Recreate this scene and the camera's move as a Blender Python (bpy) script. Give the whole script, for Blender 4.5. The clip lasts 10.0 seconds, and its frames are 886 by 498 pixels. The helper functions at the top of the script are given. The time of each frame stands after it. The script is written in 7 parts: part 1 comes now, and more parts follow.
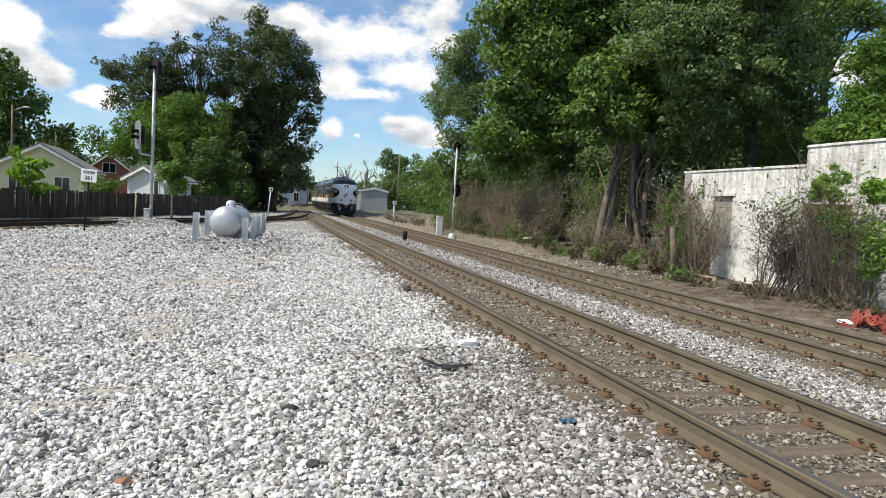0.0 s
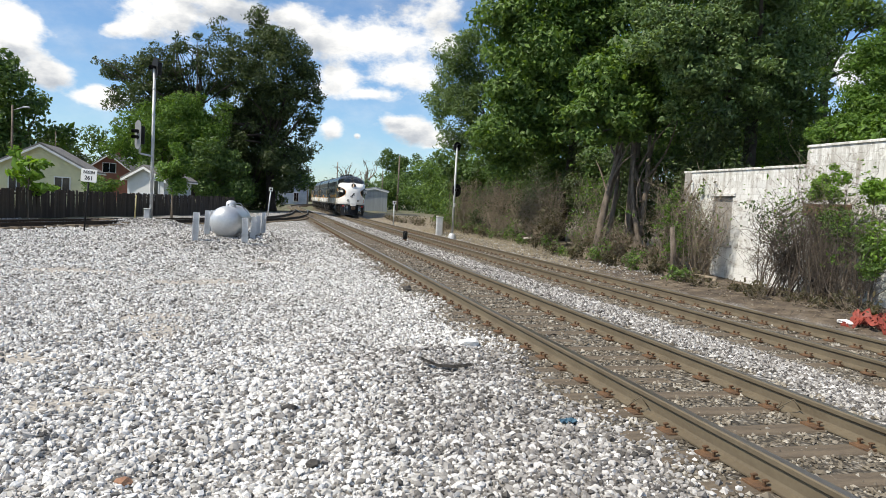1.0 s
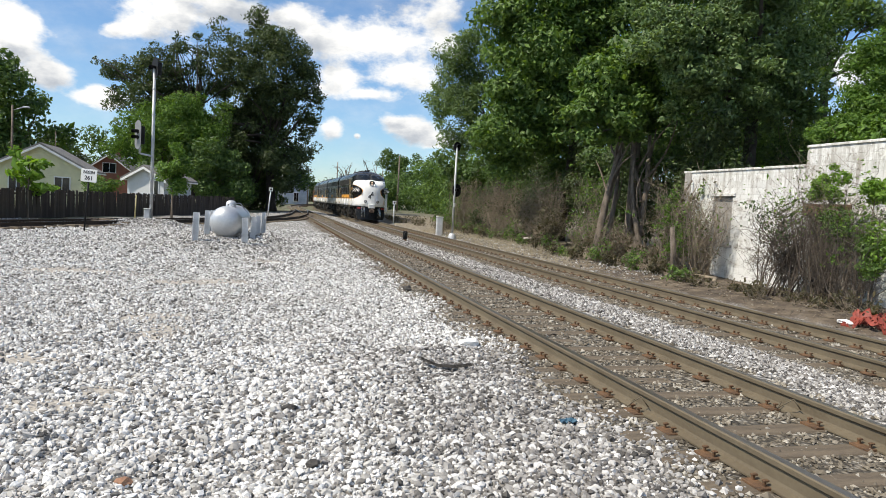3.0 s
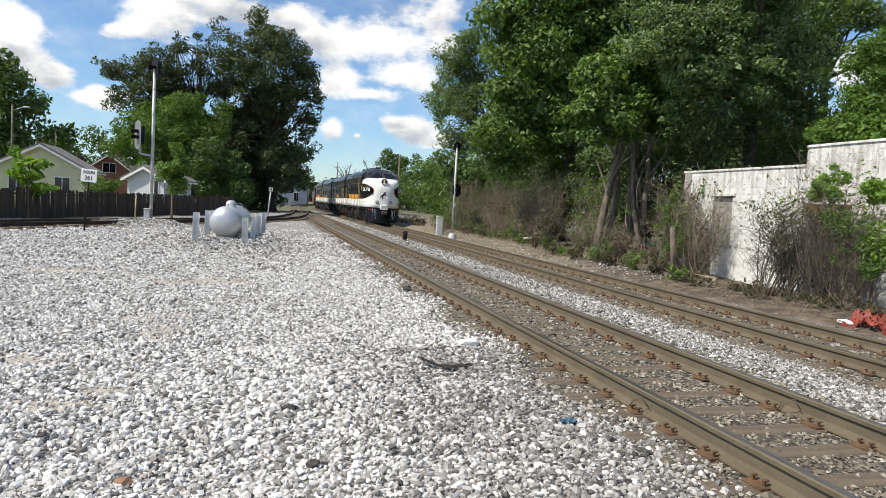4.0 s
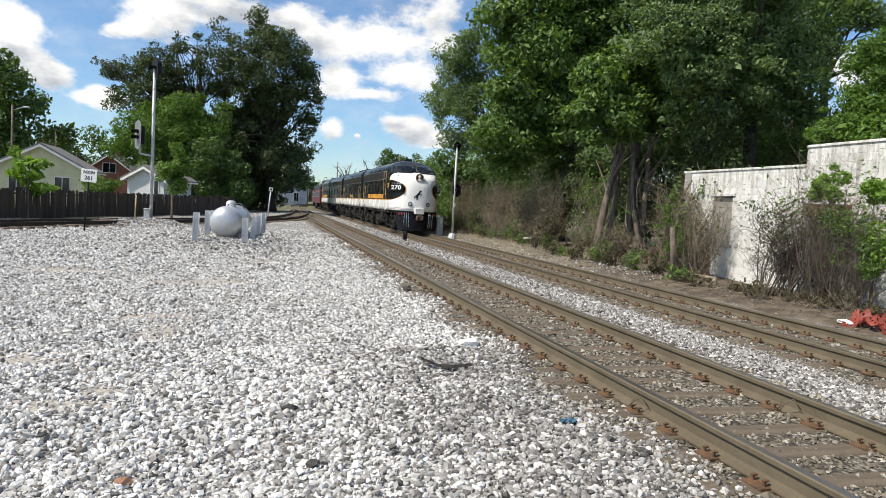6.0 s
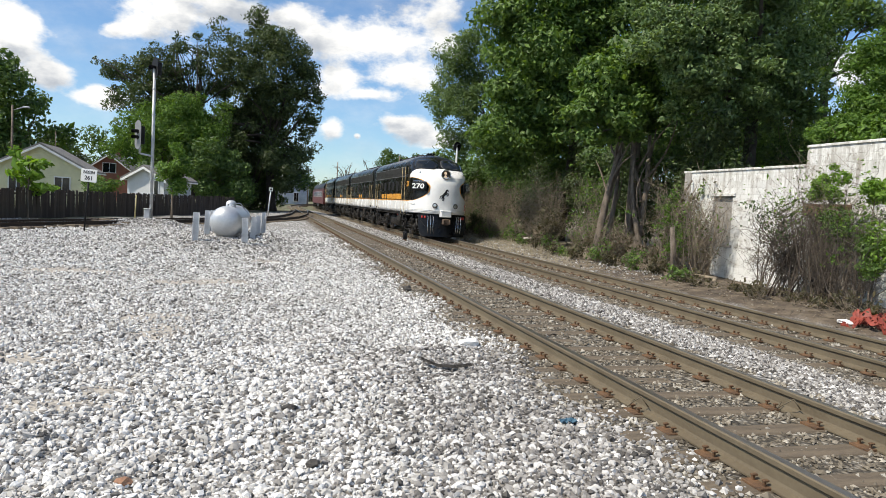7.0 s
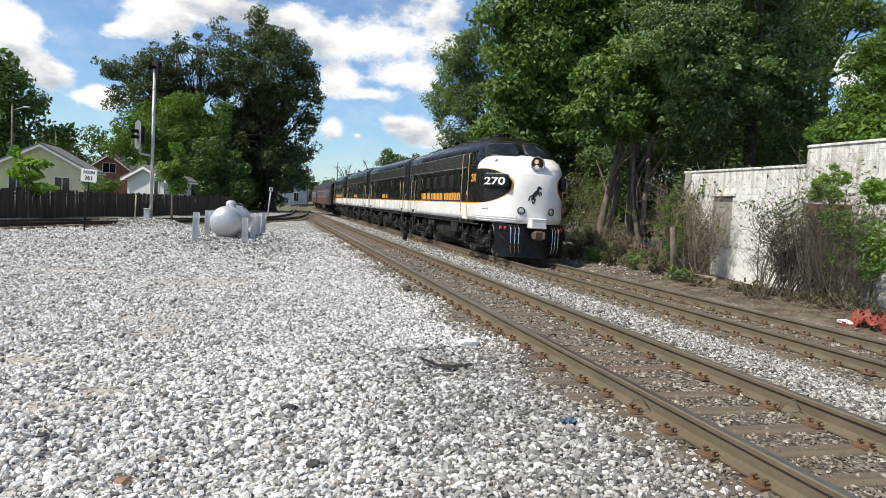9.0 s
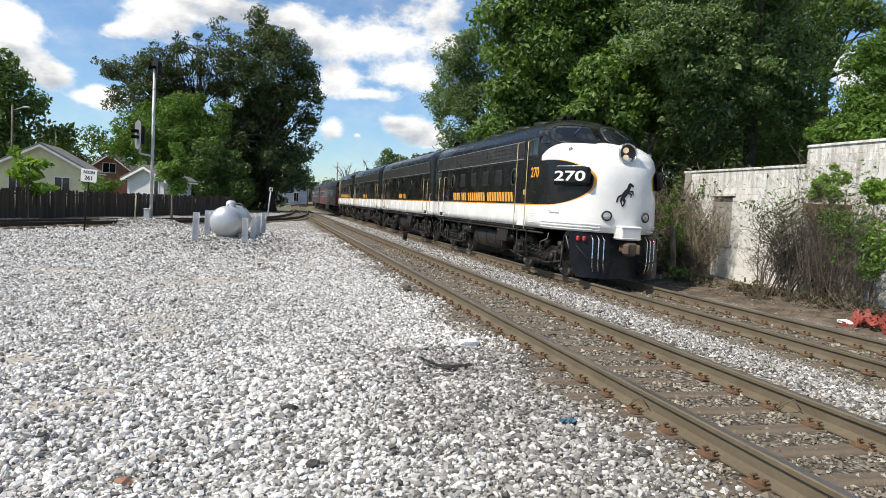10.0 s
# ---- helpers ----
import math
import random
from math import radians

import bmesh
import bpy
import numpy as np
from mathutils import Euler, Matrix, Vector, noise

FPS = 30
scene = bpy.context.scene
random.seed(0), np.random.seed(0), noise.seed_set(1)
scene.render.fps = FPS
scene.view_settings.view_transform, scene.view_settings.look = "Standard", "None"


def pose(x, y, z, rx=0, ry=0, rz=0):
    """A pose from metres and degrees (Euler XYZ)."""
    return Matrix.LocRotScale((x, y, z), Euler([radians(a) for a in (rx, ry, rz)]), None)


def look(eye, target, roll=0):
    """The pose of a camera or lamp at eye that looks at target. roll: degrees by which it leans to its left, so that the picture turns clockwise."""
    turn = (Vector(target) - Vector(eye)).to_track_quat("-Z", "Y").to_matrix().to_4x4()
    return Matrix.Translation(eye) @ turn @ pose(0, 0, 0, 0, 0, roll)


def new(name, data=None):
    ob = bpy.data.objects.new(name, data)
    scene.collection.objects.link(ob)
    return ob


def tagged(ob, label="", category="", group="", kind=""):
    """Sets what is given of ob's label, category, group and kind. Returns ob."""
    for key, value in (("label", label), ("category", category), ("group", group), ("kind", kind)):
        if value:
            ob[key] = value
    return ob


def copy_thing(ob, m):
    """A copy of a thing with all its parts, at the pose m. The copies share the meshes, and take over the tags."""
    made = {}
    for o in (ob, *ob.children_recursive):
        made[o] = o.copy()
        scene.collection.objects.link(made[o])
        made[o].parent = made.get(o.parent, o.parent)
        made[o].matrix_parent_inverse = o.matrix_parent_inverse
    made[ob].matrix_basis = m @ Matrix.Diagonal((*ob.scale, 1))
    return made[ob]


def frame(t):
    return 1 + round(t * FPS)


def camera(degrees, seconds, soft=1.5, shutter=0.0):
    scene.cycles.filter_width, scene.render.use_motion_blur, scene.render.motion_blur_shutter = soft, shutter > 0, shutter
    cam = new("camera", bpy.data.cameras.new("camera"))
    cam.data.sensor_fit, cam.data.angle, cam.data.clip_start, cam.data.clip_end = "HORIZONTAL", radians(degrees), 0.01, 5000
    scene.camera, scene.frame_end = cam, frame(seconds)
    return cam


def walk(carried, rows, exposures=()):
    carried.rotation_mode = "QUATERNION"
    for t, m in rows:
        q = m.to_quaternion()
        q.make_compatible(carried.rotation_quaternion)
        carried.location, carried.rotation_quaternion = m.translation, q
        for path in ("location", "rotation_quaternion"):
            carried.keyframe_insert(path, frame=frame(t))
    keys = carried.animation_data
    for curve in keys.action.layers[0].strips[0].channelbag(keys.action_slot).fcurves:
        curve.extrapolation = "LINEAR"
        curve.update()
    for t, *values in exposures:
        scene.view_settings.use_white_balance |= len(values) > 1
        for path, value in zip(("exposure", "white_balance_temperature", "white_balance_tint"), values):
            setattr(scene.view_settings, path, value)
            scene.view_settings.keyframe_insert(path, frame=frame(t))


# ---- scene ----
# ---- camera ----
YAW, PITCH, ROLL = 14.99, 3.80, 3.16
EYE = Vector((0.0, 0.0, 1.785))
cam = camera(67.99, 10.0, soft=0.8)
AIM = EYE + Vector((math.sin(radians(YAW)) * math.cos(radians(PITCH)), math.cos(radians(YAW)) * math.cos(radians(PITCH)), -math.sin(radians(PITCH))))
walk(cam, [(0.0, look(EYE, AIM, ROLL)), (10.0, look(EYE, AIM, ROLL))], exposures=[(0.0, 0.07, 6720, 9), (10.0, 0.07, 6720, 9)])

# ---- world and sun ----
SUN_FROM = Vector((-0.98, -0.17, 0.0)).normalized()
SUN_UP = 50.0


def build_world():
    w = bpy.data.worlds.new("sky")
    scene.world = w
    w.use_nodes = True
    nt = w.node_tree
    nt.nodes.clear()
    N, L = nt.nodes.new, nt.links.new
    out, bg = N("ShaderNodeOutputWorld"), N("ShaderNodeBackground")
    sky = N("ShaderNodeTexSky")
    sky.sky_type = "NISHITA"
    sky.sun_disc = False
    sky.sun_elevation = radians(SUN_UP)
    sky.sun_rotation = math.atan2(SUN_FROM.x, SUN_FROM.y)
    sky.air_density, sky.dust_density, sky.ozone_density = 1.0, 0.3, 2.0
    co = N("ShaderNodeTexCoord")
    sep = N("ShaderNodeSeparateXYZ")
    L(co.outputs["Generated"], sep.inputs[0])

    def m(op, a, b=None, c=None):
        n = N("ShaderNodeMath")
        n.operation = op
        for i, v in enumerate((a, b, c)):
            if v is None:
                continue
            if isinstance(v, (int, float)):
                n.inputs[i].default_value = v
            else:
                L(v, n.inputs[i])
        return n.outputs[0]

    # clouds: heaps at given bearings (azimuth, elevation, half width, half height in degrees), frayed by noise
    az = m("MULTIPLY", m("ARCTAN2", sep.outputs[0], sep.outputs[1]), 57.2958)
    el = m("MULTIPLY", m("ARCSINE", sep.outputs[2]), 57.2958)

    def noise_at(scale, detail, rough, off):
        mp = N("ShaderNodeMapping")
        mp.inputs["Location"].default_value = off
        mp.inputs["Scale"].default_value = (1.0, 1.0, 1.7)
        L(co.outputs["Generated"], mp.inputs["Vector"])
        n = N("ShaderNodeTexNoise")
        n.inputs["Scale"].default_value, n.inputs["Detail"].default_value, n.inputs["Roughness"].default_value = scale, detail, rough
        L(mp.outputs[0], n.inputs["Vector"])
        return n.outputs["Fac"]

    heap = None
    base = None
    for a0, e0, wa, we in CLOUDS:
        da = m("DIVIDE", m("SUBTRACT", az, a0), wa)
        de = m("DIVIDE", m("SUBTRACT", el, e0), we)
        d = m("SUBTRACT", 1.0, m("SQRT", m("ADD", m("MULTIPLY", da, da), m("MULTIPLY", de, de))))
        heap = d if heap is None else m("SMOOTH_MAX", heap, d, 0.45)
        lower = m("MULTIPLY", m("MAXIMUM", d, 0.0), m("SUBTRACT", 0.0, de))
        base = lower if base is None else m("MAXIMUM", base, lower)
    fray = noise_at(13.0, 10.0, 0.58, (0.3, 0.1, 0.7))
    wide = noise_at(2.2, 9.0, 0.6, (1.7, 0.4, 2.2))
    # the rest of the sky is broken cloud as well
    away = N("ShaderNodeMapRange")
    L(m("ABSOLUTE", m("SUBTRACT", az, 14.0)), away.inputs[0])
    away.inputs[1].default_value, away.inputs[2].default_value = 30.0, 42.0
    high = N("ShaderNodeMapRange")
    L(el, high.inputs[0])
    high.inputs[1].default_value, high.inputs[2].default_value = 18.0, 28.0
    rest = m("MULTIPLY", m("MAXIMUM", away.outputs[0], high.outputs[0]), m("MULTIPLY", m("SUBTRACT", wide, 0.50), 4.0))
    dens = m("MAXIMUM", m("ADD", heap, m("MULTIPLY", m("SUBTRACT", fray, 0.52), 2.9)), m("ADD", rest, m("MULTIPLY", m("SUBTRACT", fray, 0.5), 0.6)))
    ramp = N("ShaderNodeMapRange")
    ramp.interpolation_type = "SMOOTHSTEP"
    L(dens, ramp.inputs[0])
    ramp.inputs[1].default_value, ramp.inputs[2].default_value = -0.10, 0.55
    shade = N("ShaderNodeMapRange")
    shade.interpolation_type = "SMOOTHSTEP"
    L(m("ADD", m("MULTIPLY", base, 0.9), m("MULTIPLY", m("SUBTRACT", noise_at(8.0, 7.0, 0.6, (0.32, 0.13, 0.66)), 0.46), 2.2)), shade.inputs[0])
    shade.inputs[1].default_value, shade.inputs[2].default_value = 0.0, 0.62
    shade.inputs[3].default_value, shade.inputs[4].default_value = 1.0, 0.0
    cc = N("ShaderNodeMixRGB")
    cc.inputs[1].default_value = (4.9, 5.35, 6.1, 1)
    cc.inputs[2].default_value = (10.2, 10.25, 10.3, 1)
    L(shade.outputs[0], cc.inputs[0])
    mix = N("ShaderNodeMixRGB")
    L(ramp.outputs[0], mix.inputs[0])
    tint = N("ShaderNodeMixRGB")
    tint.blend_type = "MULTIPLY"
    tint.inputs[0].default_value = 1.0
    tint.inputs[2].default_value = (0.98, 1.22, 1.46, 1)
    L(sky.outputs[0], tint.inputs[1])
    L(tint.outputs[0], mix.inputs[1])
    L(cc.outputs[0], mix.inputs[2])
    L(mix.outputs[0], bg.inputs[0])
    bg.inputs[1].default_value = 0.10
    L(bg.outputs[0], out.inputs[0])


CLOUDS = ((-8.1, 13.7, 4.3, 2.3), (-3.1, 14.8, 4.9, 1.5), (-10.1, 12.4, 2.5, 1.2), (1.4, 14.6, 3.0, 1.4), (5.2, 12.8, 3.5, 2.6), (9.0, 13.3, 5.4, 2.3), (13.2, 15.6, 3.2, 1.9), (14.3, 13.9, 2.2, 2.1), (10.1, 10.9, 4.4, 1.7), (5.8, 10.1, 3.0, 1.9), (3.3, 13.5, 2.5, 1.9), (7.8, 9.1, 3.5, 0.7), (-18.7, 10.4, 2.4, 2.2), (-16.1, 7.9, 2.2, 1.3), (-12.7, 6.9, 2.3, 1.1), (11.3, 6.4, 3.1, 1.5), (13.8, 5.7, 2.2, 0.9), (10.1, 6.9, 1.5, 0.8), (4.9, 6.0, 1.2, 1.3), (7.1, 5.5, 0.4, 0.3), (-11.9, 11.9, 1.5, 0.7), (45.5, 11.6, 2.5, 1.9))
build_world()
sun = new("sun", bpy.data.lights.new("sun", "SUN"))
sun.data.energy, sun.data.angle, sun.data.color = 4.9, radians(0.53), (1.0, 0.935, 0.82)
sun.matrix_world = look(SUN_FROM * 50 + Vector((0, 0, 50 * math.tan(radians(SUN_UP)))), (0, 0, 0))


# ---- materials ----
class Mat:
    """A node material under construction."""

    def __init__(self, name, rough=0.7, metal=0.0):
        self.m = bpy.data.materials.new(name)
        self.m.use_nodes = True
        self.nt = self.m.node_tree
        self.b = self.nt.nodes["Principled BSDF"]
        self.b.inputs["Roughness"].default_value = rough
        self.b.inputs["Metallic"].default_value = metal

    def n(self, kind, **kw):
        nd = self.nt.nodes.new(kind)
        for k, v in kw.items():
            nd.inputs[k.replace("_", " ")].default_value = v
        return nd

    def link(self, a, b):
        self.nt.links.new(a, b)

    def coord(self, which="Object", scale=(1, 1, 1)):
        c, mp = self.n("ShaderNodeTexCoord"), self.n("ShaderNodeMapping")
        mp.inputs["Scale"].default_value = scale
        self.link(c.outputs[which], mp.inputs["Vector"])
        return mp.outputs[0]

    def noise(self, vec, scale, detail=4.0, rough=0.55):
        nd = self.n("ShaderNodeTexNoise", Scale=scale, Detail=detail, Roughness=rough)
        self.link(vec, nd.inputs["Vector"])
        return nd.outputs["Fac"]

    def ramp(self, fac, stops):
        nd = self.n("ShaderNodeValToRGB")
        e = nd.color_ramp.elements
        while len(e) < len(stops):
            e.new(0.5)
        for el, (p, c) in zip(e, stops):
            el.position, el.color = p, (*c, 1)
        self.link(fac, nd.inputs[0])
        return nd.outputs[0]

    def span(self, fac, a, b, c=0.0, d=1.0):
        nd = self.n("ShaderNodeMapRange")
        self.link(fac, nd.inputs[0])
        for i, v in enumerate((a, b, c, d)):
            nd.inputs[i + 1].default_value = v
        return nd.outputs[0]

    def math(self, op, a, b=0.0):
        nd = self.n("ShaderNodeMath")
        nd.operation = op
        for i, v in enumerate((a, b)):
            if isinstance(v, (int, float)):
                nd.inputs[i].default_value = v
            else:
                self.link(v, nd.inputs[i])
        return nd.outputs[0]

    def mix(self, fac, a, b, mode="MIX"):
        nd = self.n("ShaderNodeMixRGB")
        nd.blend_type = mode
        for i, v in enumerate((fac, a, b)):
            if isinstance(v, (int, float)):
                nd.inputs[i].default_value = v
            elif isinstance(v, tuple):
                nd.inputs[i].default_value = (*v, 1)
            else:
                self.link(v, nd.inputs[i])
        return nd.outputs[0]

    def bump(self, fac, strength=0.3, dist=0.02):
        nd = self.n("ShaderNodeBump", Strength=strength, Distance=dist)
        self.link(fac, nd.inputs["Height"])
        self.link(nd.outputs[0], self.b.inputs["Normal"])

    def colour(self, out):
        self.link(out, self.b.inputs["Base Color"])
        return self


def plain(name, lo, hi, scale=6.0, rough=0.7, metal=0.0, bump=0.15, dist=0.01, which="Object", squeeze=(1, 1, 1), fine=9.0):
    """Two tones mixed by coarse stains and fine grain."""
    k = Mat(name, rough, metal)
    v = k.coord(which, squeeze)
    big, small = k.noise(v, scale, 5.0), k.noise(v, scale * fine, 3.0)
    f = k.math("ADD", k.math("MULTIPLY", big, 0.65), k.math("MULTIPLY", small, 0.35))
    k.colour(k.ramp(f, [(0.34, lo), (0.66, hi)]))
    k.link(k.span(big, 0.3, 0.7, max(rough - 0.1, 0.02), min(rough + 0.1, 1.0)), k.b.inputs["Roughness"])
    if bump:
        k.bump(small, bump, dist)
    return k.m


def dull(m, level=0.2):
    """Less mirror-like: old paint and grease."""
    m.node_tree.nodes["Principled BSDF"].inputs["Specular IOR Level"].default_value = level
    return m


def by_random(name, stops, rough=0.85, source="island", grain=60.0, bump=0.3, dist=0.004, translucent=0.0):
    """Every piece takes its own tone; grain over it."""
    k = Mat(name, rough)
    if source == "island":
        rnd = k.n("ShaderNodeNewGeometry").outputs["Random Per Island"]
    else:
        rnd = k.n("ShaderNodeObjectInfo").outputs["Random"]
    base = k.ramp(rnd, stops)
    v = k.coord("Object")
    g = k.noise(v, grain, 3.0)
    k.colour(k.mix(1.0, base, k.ramp(g, [(0.25, (0.72, 0.72, 0.72)), (0.7, (1.0, 1.0, 1.0))]), "MULTIPLY"))
    k.bump(g, bump, dist)
    if translucent:
        t = k.n("ShaderNodeBsdfTranslucent")
        k.link(k.mix(1.0, base, (1.0, 1.0, 0.35), "MULTIPLY"), t.inputs[0])
        mixs = k.n("ShaderNodeMixShader")
        mixs.inputs[0].default_value = translucent
        o = k.nt.nodes["Material Output"]
        k.link(k.b.outputs[0], mixs.inputs[1])
        k.link(t.outputs[0], mixs.inputs[2])
        k.link(mixs.outputs[0], o.inputs[0])
    return k.m


STONE_TONES = [(0.0, (0.10, 0.093, 0.085)), (0.12, (0.25, 0.236, 0.22)), (0.34, (0.47, 0.455, 0.43)), (0.64, (0.69, 0.678, 0.655)), (1.0, (0.91, 0.90, 0.88))]
GREY_TONES = [(0.0, (0.065, 0.06, 0.054)), (0.16, (0.144, 0.133, 0.123)), (0.42, (0.279, 0.263, 0.246)), (0.72, (0.437, 0.42, 0.4)), (1.0, (0.744, 0.73, 0.707))]
BALLAST_TONES = [(0.0, (0.086, 0.071, 0.052)), (0.3, (0.163, 0.138, 0.103)), (0.7, (0.267, 0.232, 0.181)), (1.0, (0.499, 0.464, 0.396))]
M_STONE = by_random("white_limestone", STONE_TONES, grain=45.0)
M_STONE_GREY = by_random("grey_limestone", GREY_TONES, grain=45.0)
M_BALLAST = by_random("rusty_ballast", BALLAST_TONES, grain=45.0)


BARE = ((-1.56, 14.1, 0.9, 0.32), (-0.78, 13.8, 0.9, 0.35), (-1.53, 9.75, 0.5, 0.40), (-1.24, 8.75, 0.28, 0.45), (-1.32, 6.25, 0.28, 0.22), (-1.6, 5.8, 0.40, 0.16), (-2.3, 7.3, 0.5, 0.3), (-3.8, 15.2, 1.3, 0.5), (0.4, 18.5, 1.0, 0.5))


def ground_material():
    """White crushed stone on the yard, brown fouled ballast in the tracks, dry earth beyond."""
    k = Mat("ground", 0.92)
    v = k.coord("Object")
    sep = k.n("ShaderNodeSeparateXYZ")
    k.link(v, sep.inputs[0])
    x, y = sep.outputs[0], sep.outputs[1]
    cell = k.n("ShaderNodeTexVoronoi", Scale=19.0, Randomness=1.0)
    k.link(v, cell.inputs["Vector"])
    tone = k.n("ShaderNodeSeparateXYZ")
    k.link(cell.outputs["Color"], tone.inputs[0])
    # shade in the gaps between stones, put into the colour towards cell edges
    gap_shade = k.span(cell.outputs["Distance"], 0.25, 0.62, 1.0, 0.30)
    grey = k.ramp(tone.outputs[0], STONE_TONES)
    patch = k.noise(v, 0.8, 5.0)
    earth_in = k.span(patch, 0.46, 0.60)
    white = k.mix(1.0, k.mix(k.math("MULTIPLY", earth_in, 0.55), grey, (0.40, 0.345, 0.285)), gap_shade, "MULTIPLY")
    fine = k.noise(v, 26.0, 5.0, 0.65)
    dust = k.ramp(fine, [(0.3, (0.29, 0.26, 0.225)), (0.65, (0.46, 0.425, 0.375))])
    trod = None
    for bx, by, rx, ry in BARE:
        dx, dy = k.math("DIVIDE", k.math("SUBTRACT", x, bx), rx), k.math("DIVIDE", k.math("SUBTRACT", y, by), ry)
        d = k.math("ADD", k.math("SQRT", k.math("ADD", k.math("MULTIPLY", dx, dx), k.math("MULTIPLY", dy, dy))), k.math("MULTIPLY", k.math("SUBTRACT", patch, 0.5), 2.5))
        w = k.span(d, 0.75, 1.25, 1.0, 0.0)
        trod = w if trod is None else k.math("MAXIMUM", trod, w)
    white = k.mix(trod, white, dust)
    brown = k.mix(1.0, k.ramp(tone.outputs[0], BALLAST_TONES), gap_shade, "MULTIPLY")
    wob = k.math("MULTIPLY", k.math("SUBTRACT", k.noise(v, 1.3, 4.0), 0.5), 1.1)
    xa = k.math("ABSOLUTE", k.math("SUBTRACT", k.math("ADD", x, wob), 4.215))
    xb = k.math("ABSOLUTE", k.math("SUBTRACT", k.math("ADD", x, wob), 8.88))
    in_a = k.span(xa, 1.15, 1.55, 1.0, 0.0)
    in_b = k.span(xb, 1.2, 1.6, 1.0, 0.0)
    col = k.mix(k.math("MAXIMUM", in_a, in_b), white, brown)
    dry = k.ramp(k.noise(v, 2.2, 6.0, 0.65), [(0.3, (0.045, 0.034, 0.025)), (0.5, (0.10, 0.076, 0.054)), (0.74, (0.20, 0.16, 0.112))])
    straw = k.ramp(k.noise(v, 5.0, 6.0, 0.7), [(0.3, (0.10, 0.082, 0.056)), (0.5, (0.21, 0.175, 0.125)), (0.72, (0.36, 0.32, 0.245))])
    dry = k.mix(k.span(k.math("ADD", y, k.math("MULTIPLY", wob, 4.0)), 19.0, 24.0), dry, straw)
    grass = k.ramp(k.noise(v, 0.8, 6.0, 0.7), [(0.35, (0.06, 0.075, 0.03)), (0.7, (0.22, 0.20, 0.13))])
    right = k.span(k.math("ADD", x, wob), 10.1, 10.8)
    col = k.mix(right, col, dry)
    far = k.span(y, 70.0, 95.0)
    col = k.mix(k.math("MULTIPLY", far, k.span(x, 10.0, 13.0)), col, grass)
    col = k.mix(k.span(k.math("ADD", x, k.math("MULTIPLY", y, -0.262)), -19.0, -20.5), col, grass)
    k.colour(col)
    k.bump(k.math("SUBTRACT", 1.0, cell.outputs["Distance"]), 0.7, 0.03)
    return k.m


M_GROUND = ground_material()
M_RAIL = plain("weathered_rail_steel", (0.105, 0.082, 0.052), (0.15, 0.122, 0.08), 3.0, 0.75, 0.0, 0.2)
M_RAILTOP = plain("polished_rail_head", (0.16, 0.145, 0.125), (0.26, 0.245, 0.225), 2.0, 0.38, 0.7, 0.05, squeeze=(1, 0.1, 1))
M_TIE = plain("weathered_tie_timber", (0.08, 0.062, 0.044), (0.185, 0.146, 0.102), 2.5, 0.9, 0, 0.5, 0.02, squeeze=(0.6, 4, 4))
M_RUST = plain("rusty_plate", (0.065, 0.04, 0.025), (0.23, 0.125, 0.062), 8.0, 0.85, 0.2, 0.3)
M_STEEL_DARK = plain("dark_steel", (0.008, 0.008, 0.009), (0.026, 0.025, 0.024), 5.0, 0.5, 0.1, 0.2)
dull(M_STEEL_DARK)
M_GALV = plain("galvanised_steel", (0.36, 0.37, 0.38), (0.55, 0.56, 0.57), 5.0, 0.42, 0.75, 0.08)
M_SILVER = plain("aluminium_paint", (0.50, 0.51, 0.52), (0.64, 0.65, 0.66), 1.6, 0.42, 0.60, 0.05)
M_BLACK = plain("black_paint", (0.012, 0.012, 0.013), (0.03, 0.03, 0.032), 4.0, 0.45, 0, 0.05)
M_WHITE = plain("white_paint", (0.70, 0.70, 0.68), (0.82, 0.82, 0.80), 3.0, 0.45, 0, 0.05)
M_FENCE = by_random("old_fence_boards", [(0.0, (0.04, 0.03, 0.024)), (0.5, (0.06, 0.047, 0.037)), (1.0, (0.085, 0.07, 0.056))], 0.9, "object", 9.0, 0.5, 0.01)
M_BARK = plain("grey_brown_bark", (0.085, 0.066, 0.05), (0.27, 0.22, 0.175), 3.0, 0.95, 0, 0.9, 0.05, squeeze=(3, 3, 0.7))
# bark colour darkened to stand in for the shade within dense crowns
M_BARK_SHADED = plain("shaded_bark", (0.03, 0.025, 0.02), (0.085, 0.07, 0.056), 3.0, 0.95, 0, 0.9, 0.05, squeeze=(3, 3, 0.7))
M_TWIG = plain("dry_twigs", (0.10, 0.08, 0.06), (0.34, 0.28, 0.205), 3.0, 0.95, 0, 0.2)


def leaf_tones(name, dark, mid, light, tr=0.3):
    return by_random(name, [(0.0, dark), (0.55, mid), (1.0, light)], 0.55, "island", 30.0, 0.1, 0.002, tr)


M_TWIG_DARK = plain("dark_bare_twigs", (0.045, 0.036, 0.03), (0.15, 0.12, 0.095), 3.0, 0.95, 0, 0.2)
# a much darker brown than M_RAIL, for the side track
M_RAIL_DARK = plain("dark_brown_rail", (0.028, 0.02, 0.015), (0.06, 0.043, 0.032), 3.0, 0.85, 0.0, 0.2)
M_LEAF_DEEP = leaf_tones("deep_green_leaves", (0.052, 0.101, 0.027), (0.099, 0.179, 0.044), (0.178, 0.28, 0.07), 0.36)
M_LEAF_OLIVE = leaf_tones("olive_green_leaves", (0.038, 0.064, 0.022), (0.072, 0.110, 0.036), (0.125, 0.168, 0.06))
